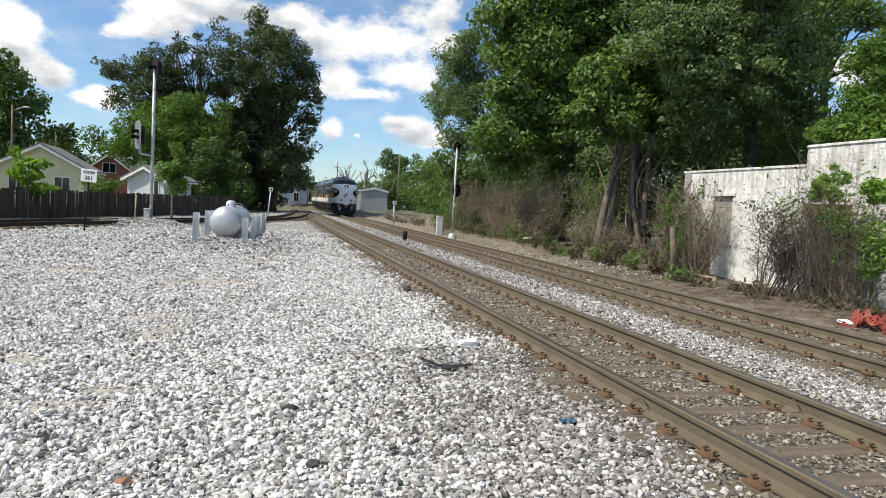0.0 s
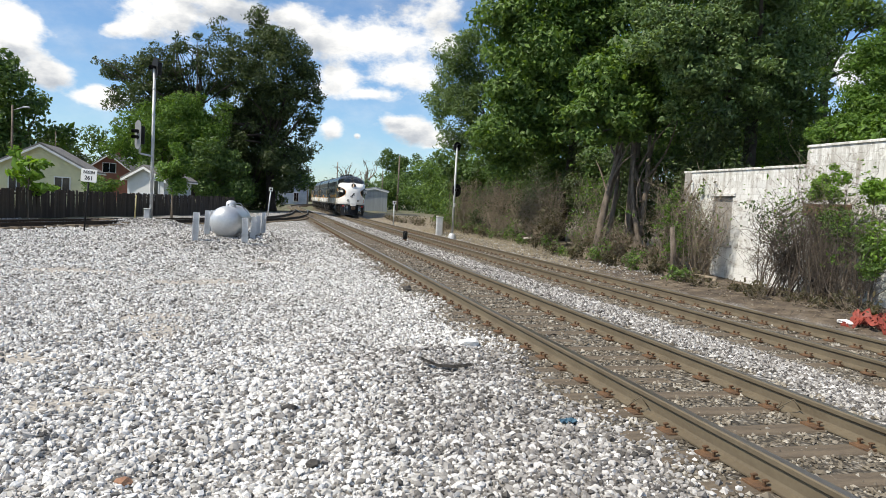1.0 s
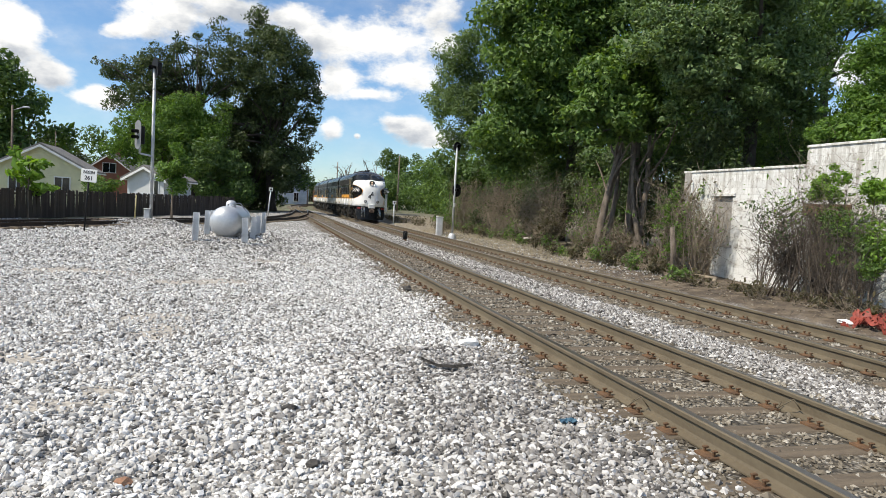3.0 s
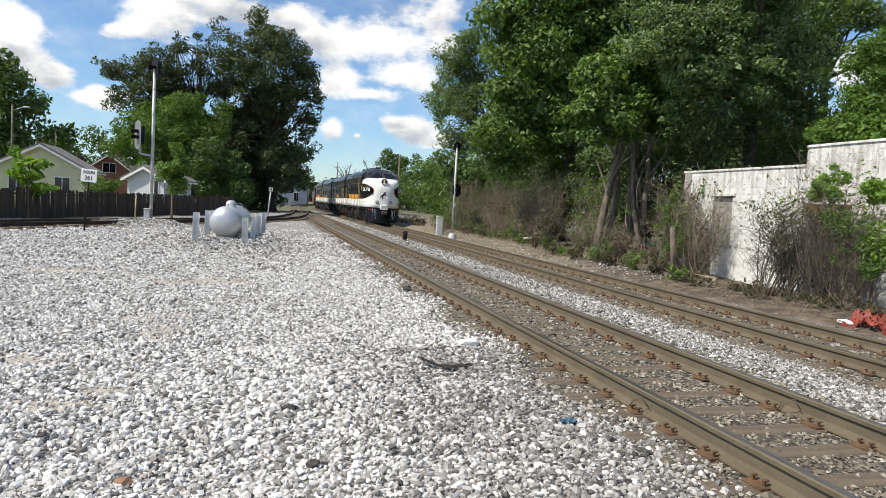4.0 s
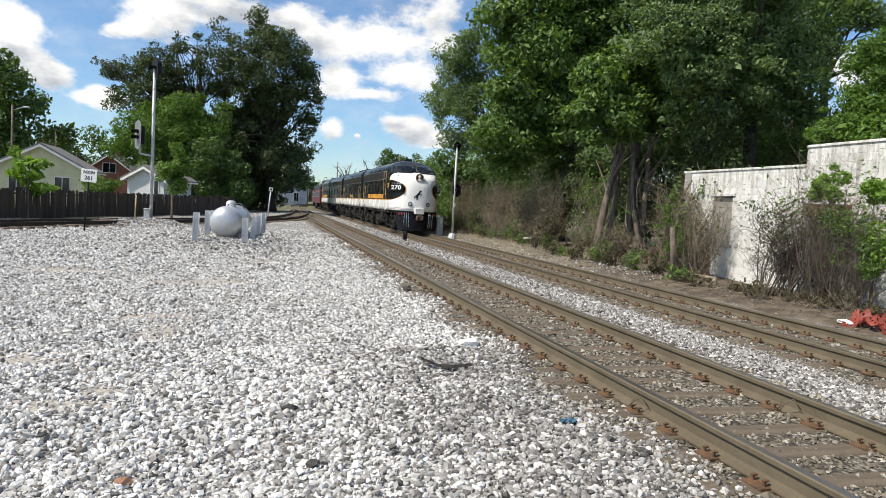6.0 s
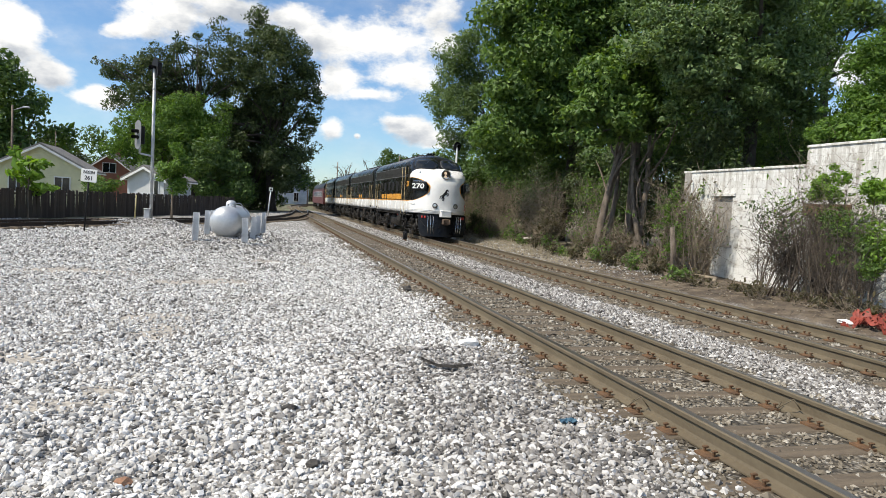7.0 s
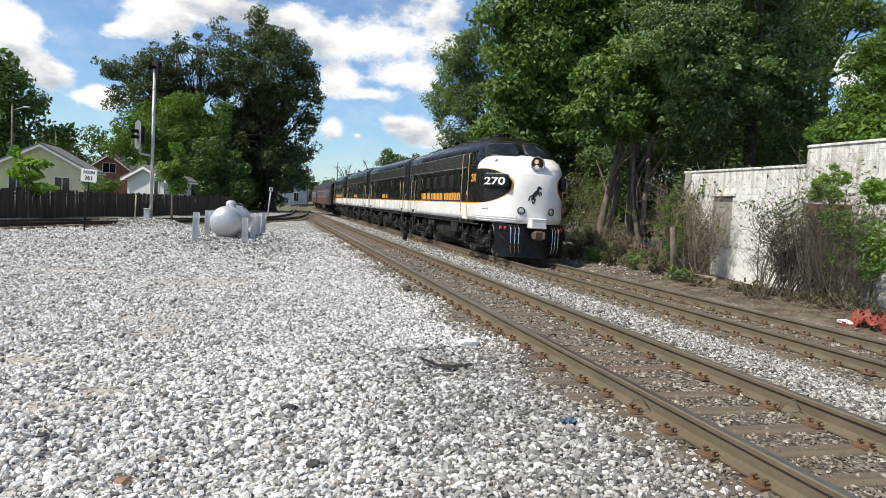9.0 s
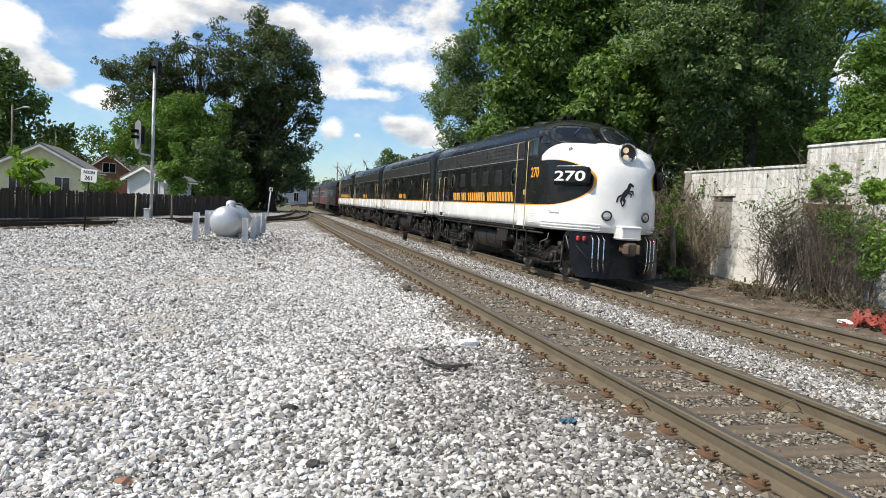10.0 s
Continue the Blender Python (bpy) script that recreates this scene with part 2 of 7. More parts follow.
M_LEAF_FRESH = leaf_tones("fresh_green_leaves", (0.067, 0.14, 0.021), (0.126, 0.241, 0.034), (0.212, 0.357, 0.058), 0.4)
M_LEAF_MID = leaf_tones("mid_green_leaves", (0.065, 0.128, 0.029), (0.128, 0.227, 0.049), (0.227, 0.355, 0.078), 0.38)
M_LEAF_LIME = leaf_tones("lime_green_leaves", (0.12, 0.22, 0.03), (0.20, 0.36, 0.05), (0.30, 0.48, 0.08), 0.45)
M_LEAF_GREY = leaf_tones("grey_green_leaves", (0.089, 0.145, 0.055), (0.162, 0.251, 0.094), (0.268, 0.38, 0.145), 0.38)
M_LEAF_DRY = leaf_tones("dry_leaves", (0.05, 0.05, 0.022), (0.10, 0.09, 0.045), (0.16, 0.13, 0.07))


# ---- mesh helpers ----
def mesh_ob(name, bm, material, parent=None, label=""):
    me = bpy.data.meshes.new(name)
    bm.to_mesh(me)
    bm.free()
    for mm in material if isinstance(material, (list, tuple)) else [material]:
        me.materials.append(mm)
    ob = new(name, me)
    ob.parent = parent
    if label:
        tagged(ob, label)
    return ob


def part(name, bm, material, parent, label=""):
    return mesh_ob(name, bm, material, parent, label)


def empty(name, m=None):
    ob = new(name)
    ob.empty_display_size = 0.2
    if m is not None:
        ob.matrix_world = m
    return ob


def soft(bm, w, seg=1):
    bmesh.ops.bevel(bm, geom=bm.edges[:], offset=w, segments=seg, affect="EDGES", profile=0.5, clamp_overlap=True)
    return bm


def box(sx, sy, sz, at=(0, 0, 0), bevel=0.0, m=None, bm=None):
    """A box with its centre at `at`."""
    b = bmesh.new()
    bmesh.ops.create_cube(b, size=1.0)
    bmesh.ops.scale(b, vec=(sx, sy, sz), verts=b.verts)
    if bevel:
        soft(b, bevel)
    bmesh.ops.transform(b, matrix=Matrix.Translation(at) @ (m or Matrix()), verts=b.verts)
    return merge(bm, b)


def merge(bm, b):
    if bm is None:
        return b
    me = bpy.data.meshes.new("tmp")
    b.to_mesh(me)
    b.free()
    bm.from_mesh(me)
    bpy.data.meshes.remove(me)
    return bm


def tube(points, radii, sides=8, caps=True, bm=None):
    """A round bar along points; radii one or many."""
    bm = bm or bmesh.new()
    if isinstance(radii, (int, float)):
        radii = [radii] * len(points)
    pts = [Vector(p) for p in points]
    rings = []
    for i, p in enumerate(pts):
        d = (pts[min(i + 1, len(pts) - 1)] - pts[max(i - 1, 0)])
        if d.length < 1e-6:
            d = Vector((0, 0, 1))
        d.normalize()
        a = d.orthogonal().normalized() if abs(d.z) > 0.98 or abs(d.z) < 0.02 else d.cross(Vector((0, 0, 1))).normalized()
        b2 = d.cross(a)
        if rings:
            ref = rings[-1][0].co - pts[i - 1]
            a2 = ref - d * ref.dot(d)
            if a2.length > 1e-6:
                a = a2.normalized()
                b2 = d.cross(a)
        rings.append([bm.verts.new(p + (a * math.cos(t) + b2 * math.sin(t)) * radii[i]) for t in (2 * math.pi * k / sides for k in range(sides))])
    for r0, r1 in zip(rings, rings[1:]):
        for k in range(sides):
            f = bm.faces.new((r0[k], r0[(k + 1) % sides], r1[(k + 1) % sides], r1[k]))
            f.smooth = sides > 5
    if caps:
        bm.faces.new(rings[0][::-1])
        bm.faces.new(rings[-1])
    return bm


def lathe(profile, sides=24, m=None, bm=None):
    """Turned shape: (radius, height) pairs about z."""
    b = bmesh.new()
    rings = []
    for r, z in profile:
        if r < 1e-5:
            rings.append([b.verts.new((0, 0, z))])
        else:
            rings.append([b.verts.new((r * math.cos(2 * math.pi * k / sides), r * math.sin(2 * math.pi * k / sides), z)) for k in range(sides)])
    for r0, r1 in zip(rings, rings[1:]):
        for k in range(sides):
            q = [r0[k % len(r0)], r0[(k + 1) % len(r0)], r1[(k + 1) % len(r1)], r1[k % len(r1)]]
            q = list(dict.fromkeys(q))
            if len(q) > 2:
                b.faces.new(q).smooth = True
    if m is not None:
        bmesh.ops.transform(b, matrix=m, verts=b.verts)
    bmesh.ops.recalc_face_normals(b, faces=b.faces)
    return merge(bm, b)


def prism(outline, y0, y1, bm=None, m=None):
    """An (x, z) outline pushed from y0 to y1."""
    b = bmesh.new()
    f0 = [b.verts.new((x, y0, z)) for x, z in outline]
    f1 = [b.verts.new((x, y1, z)) for x, z in outline]
    b.faces.new(f0)
    b.faces.new(f1[::-1])
    for i in range(len(outline)):
        j = (i + 1) % len(outline)
        b.faces.new((f0[i], f1[i], f1[j], f0[j]))
    bmesh.ops.recalc_face_normals(b, faces=b.faces)
    if m is not None:
        bmesh.ops.transform(b, matrix=m, verts=b.verts)
    return merge(bm, b)


def from_arrays(name, verts, faces, material, parent=None, label="", smooth=False):
    """A large mesh straight from arrays; faces all with the same number of corners."""
    me = bpy.data.meshes.new(name)
    n, k = len(faces), faces.shape[1]
    me.vertices.add(len(verts))
    me.vertices.foreach_set("co", np.ascontiguousarray(verts, dtype=np.float32).ravel())
    me.loops.add(n * k)
    me.loops.foreach_set("vertex_index", np.ascontiguousarray(faces, dtype=np.int32).ravel())
    me.polygons.add(n)
    me.polygons.foreach_set("loop_start", np.arange(0, n * k, k, dtype=np.int32))
    me.polygons.foreach_set("loop_total", np.full(n, k, dtype=np.int32))
    me.polygons.foreach_set("use_smooth", np.full(n, smooth, dtype=bool))
    me.update(calc_edges=True)
    me.materials.append(material)
    ob = new(name, me)
    ob.parent = parent
    if label:
        tagged(ob, label)
    return ob


# ---- ground ----
TRACK_A, TRACK_B = 4.215, 8.877
TOP_A, TOP_B = 0.17, 0.005
MOUND = ((-1.5, 24.4, 0.40, 3.0, 3.6), (-5.7, 34.6, 0.30, 2.2, 1.3), (-4.2, 31.5, 0.08, 2.5, 2.4))


def smooth_step(a, b, v):
    t = np.clip((v - a) / (b - a), 0, 1)
    return t * t * (3 - 2 * t)


def height(x, y):
    """The lie of the ground."""
    x, y = np.asarray(x, float), np.asarray(y, float)
    z = -0.01 * np.ones_like(x * y)
    z = z - 0.035 * (1 - smooth_step(1.5, 2.3, np.abs(x - TRACK_A))) - 0.03 * (1 - smooth_step(1.5, 2.3, np.abs(x - TRACK_B)))
    z = z - 0.175 * smooth_step(5.7, 7.4, x)
    z = z + 0.17 * smooth_step(10.3, 11.6, x) + 0.35 * smooth_step(11.8, 14.0, x) * smooth_step(16.5, 22.0, y)
    near_a = 1 - smooth_step(0.9, 2.2, np.abs(x - TRACK_A))
    roll = 0.035 * np.sin(x * 0.9 + 0.6) * np.sin(y * 0.55 + 0.4) + 0.02 * np.sin(x * 2.3 + y * 1.1) + 0.012 * np.sin(x * 4.1 - y * 3.2)
    calm = (1 - near_a) * (1 - smooth_step(5.0, 7.0, x) * (1 - smooth_step(10.5, 11.5, x)))
    z = z + roll * calm
    for mx, my, h, rx, ry in MOUND:
        d = ((x - mx) / rx) ** 2 + ((y - my) / ry) ** 2
        z = z + h * np.exp(-1.6 * d ** 1.5)
    return z


def ground_z(x, y):
    return float(height(x, y))


def build_ground():
    xs = np.unique(np.concatenate([np.linspace(-16, 17, 166), np.linspace(-60, -16, 30), np.linspace(17, 60, 30), np.array([-2500, -900, -300, -120, 120, 300, 900, 2500])]))
    ys = np.unique(np.concatenate([np.linspace(-4, 50, 216), np.linspace(50, 130, 50), np.array([-1500, -400, -100, -30, -10, 170, 250, 400, 800, 1600, 3500])]))
    X, Y = np.meshgrid(xs, ys)
    Z = height(X, Y)
    v = np.stack([X.ravel(), Y.ravel(), Z.ravel()], 1)
    i = np.arange(len(ys) - 1)[:, None] * len(xs) + np.arange(len(xs) - 1)[None, :]
    f = np.stack([i, i + 1, i + 1 + len(xs), i + len(xs)], -1).reshape(-1, 4)
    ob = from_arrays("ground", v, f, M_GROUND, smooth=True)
    tagged(ob, "pale crushed-stone yard with brown ballast and dry earth", "ground", kind="structure")


build_ground()


def ico():
    b = bmesh.new()
    bmesh.ops.create_icosphere(b, subdivisions=1, radius=1.0)
    v = np.array([p.co[:] for p in b.verts])
    f = np.array([[q.index for q in p.verts] for p in b.faces])
    b.free()
    return v, f


def octa():
    v = np.array([(1, 0, 0), (0, 1, 0), (-1, 0, 0), (0, -1, 0), (0, 0, 1), (0, 0, -1)], float)
    f = np.array([(0, 1, 4), (1, 2, 4), (2, 3, 4), (3, 0, 4), (1, 0, 5), (2, 1, 5), (3, 2, 5), (0, 3, 5)])
    return v, f


def scatter_stones(name, xy, size, material, label, rng, lift=0.42, flat=0.8, shape=None):
    v0, f0 = (shape or ico)()
    n = len(xy)
    s = size * np.clip(rng.lognormal(-0.05, 0.36, n), 0.4, 1.8)
    dims = s[:, None] * rng.uniform(0.6, 1.25, (n, 3)) * np.array([1, 1, flat])
    wob = rng.uniform(0.55, 1.32, (n, len(v0), 1))
    a, b2 = rng.uniform(0, 2 * math.pi, n), rng.uniform(-0.6, 0.6, n)
    P = v0[None] * wob * dims[:, None, :]
    ca, sa, cb, sb = np.cos(a)[:, None], np.sin(a)[:, None], np.cos(b2)[:, None], np.sin(b2)[:, None]
    x, y, z = P[..., 0], P[..., 1], P[..., 2]
    y, z = y * cb - z * sb, y * sb + z * cb
    x, y = x * ca - y * sa, x * sa + y * ca
    gz = height(xy[:, 0], xy[:, 1]) + dims[:, 2] * lift
    V = np.stack([x + xy[:, :1], y + xy[:, 1:], z + gz[:, None]], -1).reshape(-1, 3)
    F = (f0[None] + (np.arange(n) * len(v0))[:, None, None]).reshape(-1, 3)
    ob = from_arrays(name, V, F, material)
    tagged(ob, label, "gravel", kind="stuff")
    return ob


def in_view(xy, margin=0.06):
    """Points of the plan within the opening angle of the yard's seen part."""
    a = np.arctan2(xy[:, 0], xy[:, 1]) - radians(YAW)
    return np.abs(a) < radians(36.5) + margin


def build_gravel():
    rng = np.random.default_rng(7)

    def spread(x0, x1, bands, edge=None):
        out, sz = [], []
        for y0, y1, dens, size in bands:
            n = int((x1 - x0) * (y1 - y0) * dens)
            xy = np.stack([rng.uniform(x0, x1, n), rng.uniform(y0, y1, n)], 1)
            xy = xy[in_view(xy)]
            if edge:
                lim = 2.85 + 0.3 * np.sin(xy[:, 1] * 1.7) + rng.normal(0, 0.25, len(xy))
                xy = xy[xy[:, 0] < lim]
                keep = np.ones(len(xy))
                for bx, by, rx, ry in BARE:
                    d = ((xy[:, 0] - bx) / rx) ** 2 + ((xy[:, 1] - by) / ry) ** 2
                    keep *= 1 - 0.88 * np.exp(-d ** 2)
                xy = xy[rng.random(len(xy)) < keep]
            out.append(xy)
            sz.append(np.full(len(xy), size))
        return np.concatenate(out), np.concatenate(sz)

    xy, sz = spread(-12.0, 3.3, ((2.6, 4.6, 1550, 0.0195), (4.6, 8.0, 1200, 0.0205)), True)
    grimy = xy[:, 0] + rng.normal(0, 0.55, len(xy)) > 1.15
    scatter_stones("gravel", xy[~grimy], sz[~grimy], M_STONE, "loose white and grey crushed limestone over the yard", rng)
    scatter_stones("trackside_gravel", xy[grimy], sz[grimy], M_STONE_GREY, "duller grey crushed stone beside the near track", rng)
    xy, sz = spread(-14.0, 3.3, ((8.0, 11.0, 950, 0.022), (11.0, 16.0, 640, 0.024), (16.0, 24.0, 300, 0.028), (24.0, 36.0, 90, 0.036)), True)
    n = 5200
    m = np.array(MOUND[0])
    pile = np.stack([rng.normal(m[0], 1.6, n), rng.normal(m[1] - 0.6, 1.9, n)], 1)
    heap = np.stack([rng.normal(MOUND[1][0], 1.3, 1500), rng.normal(MOUND[1][1] - 0.5, 1.2, 1500)], 1)
    piles = np.concatenate([pile, heap])
    scatter_stones("mound_gravel", piles, np.concatenate([np.full(len(pile), 0.040), np.full(len(heap), 0.045)]), M_STONE_GREY, "grey crushed stone heaped round the tank and mast", rng, shape=octa)
    scatter_stones("far_gravel", xy, sz, M_STONE, "grey and white crushed stone towards the tank and fence", rng, shape=octa)
    # the strip of clean stone between the two tracks
    xy, sz = spread(5.75, 7.4, ((4.0, 9.0, 900, 0.023), (9.0, 14.0, 640, 0.025), (14.0, 26.0, 300, 0.030), (26.0, 50.0, 80, 0.042)))
    scatter_stones("track_gravel", xy, sz, M_STONE_GREY, "clean white stone strip between the two tracks", rng, shape=octa)
    parts = []
    for c, hw in ((TRACK_A, 1.55), (TRACK_B, 1.6)):
        for y0, y1, dens, size in ((2.6, 8.0, 520, 0.020), (8.0, 14.0, 300, 0.024), (14.0, 28.0, 90, 0.030)):
            n = int(2 * hw * (y1 - y0) * dens)
            xy = np.stack([rng.uniform(c - hw, c + hw, n), rng.uniform(y0, y1, n)], 1)
            keep = in_view(xy) & ~(np.abs(np.abs(xy[:, 0] - c) - 0.7535) < 0.09)
            xy = xy[keep]
            on_tie = np.mod(xy[:, 1] - (2.0 if c < 6 else 3.2), 0.533) < 0.25
            xy = xy[~on_tie | (rng.random(len(xy)) < 0.13)]
            parts.append((xy, np.full(len(xy), size)))
    scatter_stones("ballast", np.concatenate([q[0] for q in parts]), np.concatenate([q[1] for q in parts]), M_BALLAST, "tan dust-stained ballast between the ties", rng, lift=0.35, shape=octa)


# ---- tracks ----
RAIL_PROFILE = [(-0.075, 0), (0.075, 0), (0.075, 0.012), (0.018, 0.028), (0.010, 0.045), (0.010, 0.118), (0.034, 0.132), (0.037, 0.160), (0.030, 0.170), (-0.030, 0.170), (-0.037, 0.160), (-0.034, 0.132), (-0.010, 0.118), (-0.010, 0.045), (-0.018, 0.028), (-0.075, 0.012)]


RAIL_PROFILE = [(x * 1.1, z * 1.2) for x, z in RAIL_PROFILE]
RAIL_HIGH = 0.204


def rail_along(pts, side, top, parent, steel=None):
    """A rail swept along plan points, `side` metres to the right of them."""
    bm = bmesh.new()
    rings = []
    for i, p in enumerate(pts):
        d = Vector(pts[min(i + 1, len(pts) - 1)]) - Vector(pts[max(i - 1, 0)])
        d.normalize()
        r = Vector((d.y, -d.x))
        rings.append([bm.verts.new((p[0] + r.x * (side + x), p[1] + r.y * (side + x), top - RAIL_HIGH + z)) for x, z in RAIL_PROFILE])
    k = len(RAIL_PROFILE)
    for a, b2 in zip(rings, rings[1:]):
        for j in range(k):
            f = bm.faces.new((a[j], b2[j], b2[(j + 1) % k], a[(j + 1) % k]))
            f.material_index = 1 if j == 8 else 0
    bm.faces.new(rings[0][::-1])
    bm.faces.new(rings[-1])
    bmesh.ops.recalc_face_normals(bm, faces=bm.faces)
    return part("rail", bm, [steel or M_RAIL, M_RAILTOP], parent, "brown weathered rail with a worn steel head")


def tie_mesh():
    b = box(2.6, 0.23, 0.16, (0, 0, -0.08), 0.012)
    me = bpy.data.meshes.new("tie")
    b.to_mesh(me)
    b.free()
    me.materials.append(M_TIE)
    return me


def plate_mesh():
    b = box(0.34, 0.19, 0.022, (0, 0, 0.008), 0.004)
    for sx in (-0.105, 0.105):
        for sy in (-0.055, 0.055):
            box(0.022, 0.022, 0.05, (sx, sy, 0.035), 0.004, bm=b)
            box(0.045, 0.03, 0.014, (sx * 0.93, sy, 0.056), 0.003, bm=b)
    me = bpy.data.meshes.new("tie_plate")
    b.to_mesh(me)
    b.free()
    me.materials.append(M_RUST)
    return me


def build_track(name, cx, top, y0, y1, label):
    tr = tagged(empty(name), label, "track", kind="structure")
    pts = [(cx + bend(y)[0], y) for y in [y0, 0, 20, 50, 80, 105, *np.linspace(112, y1, 16)]]
    for s in (-0.7535, 0.7535):
        rail_along(pts, s, top, tr)
    return tr


def build_ties(tr, cx, top, y0, n, count):
    """The first `count` ties are pieces of their own, the rest one joined mesh."""
    rng = random.Random(int(cx * 10))
    tm, pm = tie_mesh(), plate_mesh()
    rest = bmesh.new()
    for i in range(n):
        y = y0 + i * 0.533
        m = pose(cx + bend(y)[0] + rng.uniform(-0.05, 0.05), y + 0.12 + rng.uniform(-0.03, 0.03), top - RAIL_HIGH - 0.002 + rng.uniform(-0.012, 0.004), 0, rng.uniform(-0.4, 0.4), rng.uniform(-1.2, 1.2))
        if i < count:
            o = new("tie", tm)
            o.parent, o.matrix_basis = tr, m
            for s in (-0.7535, 0.7535):
                q = new("tie_plate", pm)
                q.parent, q.matrix_basis = tr, pose(cx + s, y + 0.12, top - RAIL_HIGH - 0.002)
        else:
            b = bmesh.new()
            b.from_mesh(tm)
            bmesh.ops.transform(b, matrix=m, verts=b.verts)
            me = bpy.data.meshes.new("t")
            b.to_mesh(me)
            b.free()
            rest.from_mesh(me)
            bpy.data.meshes.remove(me)
    o = part("far_ties", rest, M_TIE, tr, "distant weathered timber ties")
    tagged(o, kind="stuff")


def bend(y):
    """How far the line has swung to the right at y, and its heading in degrees."""
    q = max(0.0, y - 112.0)
    return q * q / 620.0, -math.degrees(math.atan2(2 * q / 620.0, 1.0))


track_a = build_track("track_1", TRACK_A, TOP_A, -60.0, 260.0, "near main track with brown rails on timber ties")
track_b = build_track("track_2", TRACK_B, TOP_B, -60.0, 260.0, "far main track that the train runs on")


def spline(pts, n):
    """A smooth curve through plan points."""
    P = np.array(pts, float)
    out = []
    for i in range(len(P) - 1):
        p0, p1, p2, p3 = P[max(i - 1, 0)], P[i], P[i + 1], P[min(i + 2, len(P) - 1)]
        for t in np.linspace(0, 1, n, endpoint=False):
            out.append(tuple(0.5 * (2 * p1 + (p2 - p0) * t + (2 * p0 - 5 * p1 + 4 * p2 - p3) * t * t + (3 * p1 - p0 - 3 * p2 + p3) * t ** 3)))
    out.append(tuple(P[-1]))
    return out


def build_side_track():
    tr = tagged(empty("track_3"), "curving side track in front of the fence", "track", kind="structure")
    pts = spline([(-19.0, 12.5), (-10.3, 28.6), (-6.6, 36.0), (-0.2, 48.0), (2.6, 63.0), (4.1, 88.0)], 10)
    for s in (-0.7535, 0.7535):
        rail_along(pts, s, 0.24, tr, M_RAIL_DARK)
    tm = tie_mesh()
    rest = bmesh.new()
    d, last = 0.0, Vector(pts[0])
    for a, b in zip(pts, pts[1:]):
        a, b = Vector(a), Vector(b)
        seg = (b - a).length
        while d < seg:
            q = a.lerp(b, d / seg)
            bb = bmesh.new()
            bb.from_mesh(tm)
            bmesh.ops.transform(bb, matrix=pose(q.x, q.y, max(ground_z(q.x, q.y), 0.0) + 0.07, 0, 0, math.degrees(math.atan2(b.y - a.y, b.x - a.x)) - 90), verts=bb.verts)
            merge(rest, bb)
            d += 0.56
        d -= seg
    tagged(part("side_ties", rest, M_TIE, tr, "dark weathered ties"), kind="stuff")


build_side_track()


# ---- trees ----
def leaf_arrays(rng, centres, radii, count, size, fill=0.45, up=0.35, squash=0.5):
    """Rhombic leaves in clumps: most near the clump's skin, tips hanging outwards."""
    c, r = np.array(centres, float), np.array(radii, float)
    w = np.prod(r, axis=1) ** (2 / 3)
    pick = rng.choice(len(c), count, p=w / w.sum())
    d = rng.normal(size=(count, 3))
    d /= np.linalg.norm(d, axis=1, keepdims=True)
    rad = (fill + (1.05 - fill) * rng.random(count) ** 0.55) * (1 + 0.16 * np.abs(rng.normal(size=count)))
    P = c[pick] + d * rad[:, None] * r[pick]
    nrm = d * 0.7 + rng.normal(size=(count, 3)) * 0.55 + np.array([0, 0, up])
    nrm /= np.linalg.norm(nrm, axis=1, keepdims=True)
    t = np.cross(nrm, rng.normal(size=(count, 3)))
    t /= np.linalg.norm(t, axis=1, keepdims=True) + 1e-9
    b = np.cross(nrm, t)
    s = size * rng.lognormal(0, 0.28, count)
    l, h = s[:, None] * t, (s * squash)[:, None] * b
    bend = nrm * (s * 0.18)[:, None]
    V = np.stack([P - l, P + h - bend, P + l, P - h - bend], 1).reshape(-1, 3)
    F = np.arange(count * 4).reshape(-1, 4)
    return V, F


def crown_clumps(rng, centre, radius, n, clump, flat=0.7):
    """Clump centres spread over an uneven egg shape."""
    out, rr = [], []
    c, r = np.array(centre), np.array(radius)
    for _ in range(n):
        d = rng.normal(size=3)
        d /= np.linalg.norm(d)
        k = rng.uniform(0.12, 1.2) ** 0.6
        lump = 1.0 + 0.22 * math.sin(3.1 * d[0] + 2.0 * d[2] + centre[0]) + 0.14 * math.sin(5.3 * d[1] + 4.0 * d[2])
        q = c + d * r * k * lump
        s = clump * rng.uniform(0.6, 1.35)
        out.append(q)
        rr.append((s, s, s * flat * rng.uniform(0.8, 1.2)))
    return out, rr


def limb(rng, bm, a, b, r0, r1, bend=0.12, sides=7, steps=5):
    a, b = Vector(a), Vector(b)
    ln = (b - a).length
    pts, rad = [], []
    off = Vector(rng.normal(size=3)) * ln * bend
    for i in range(steps + 1):
        t = i / steps
        pts.append(a.lerp(b, t) + off * math.sin(math.pi * t) + Vector((0, 0, ln * 0.06 * math.sin(math.pi * t))))
        rad.append(r0 + (r1 - r0) * t)
    tube(pts, rad, sides, True, bm)


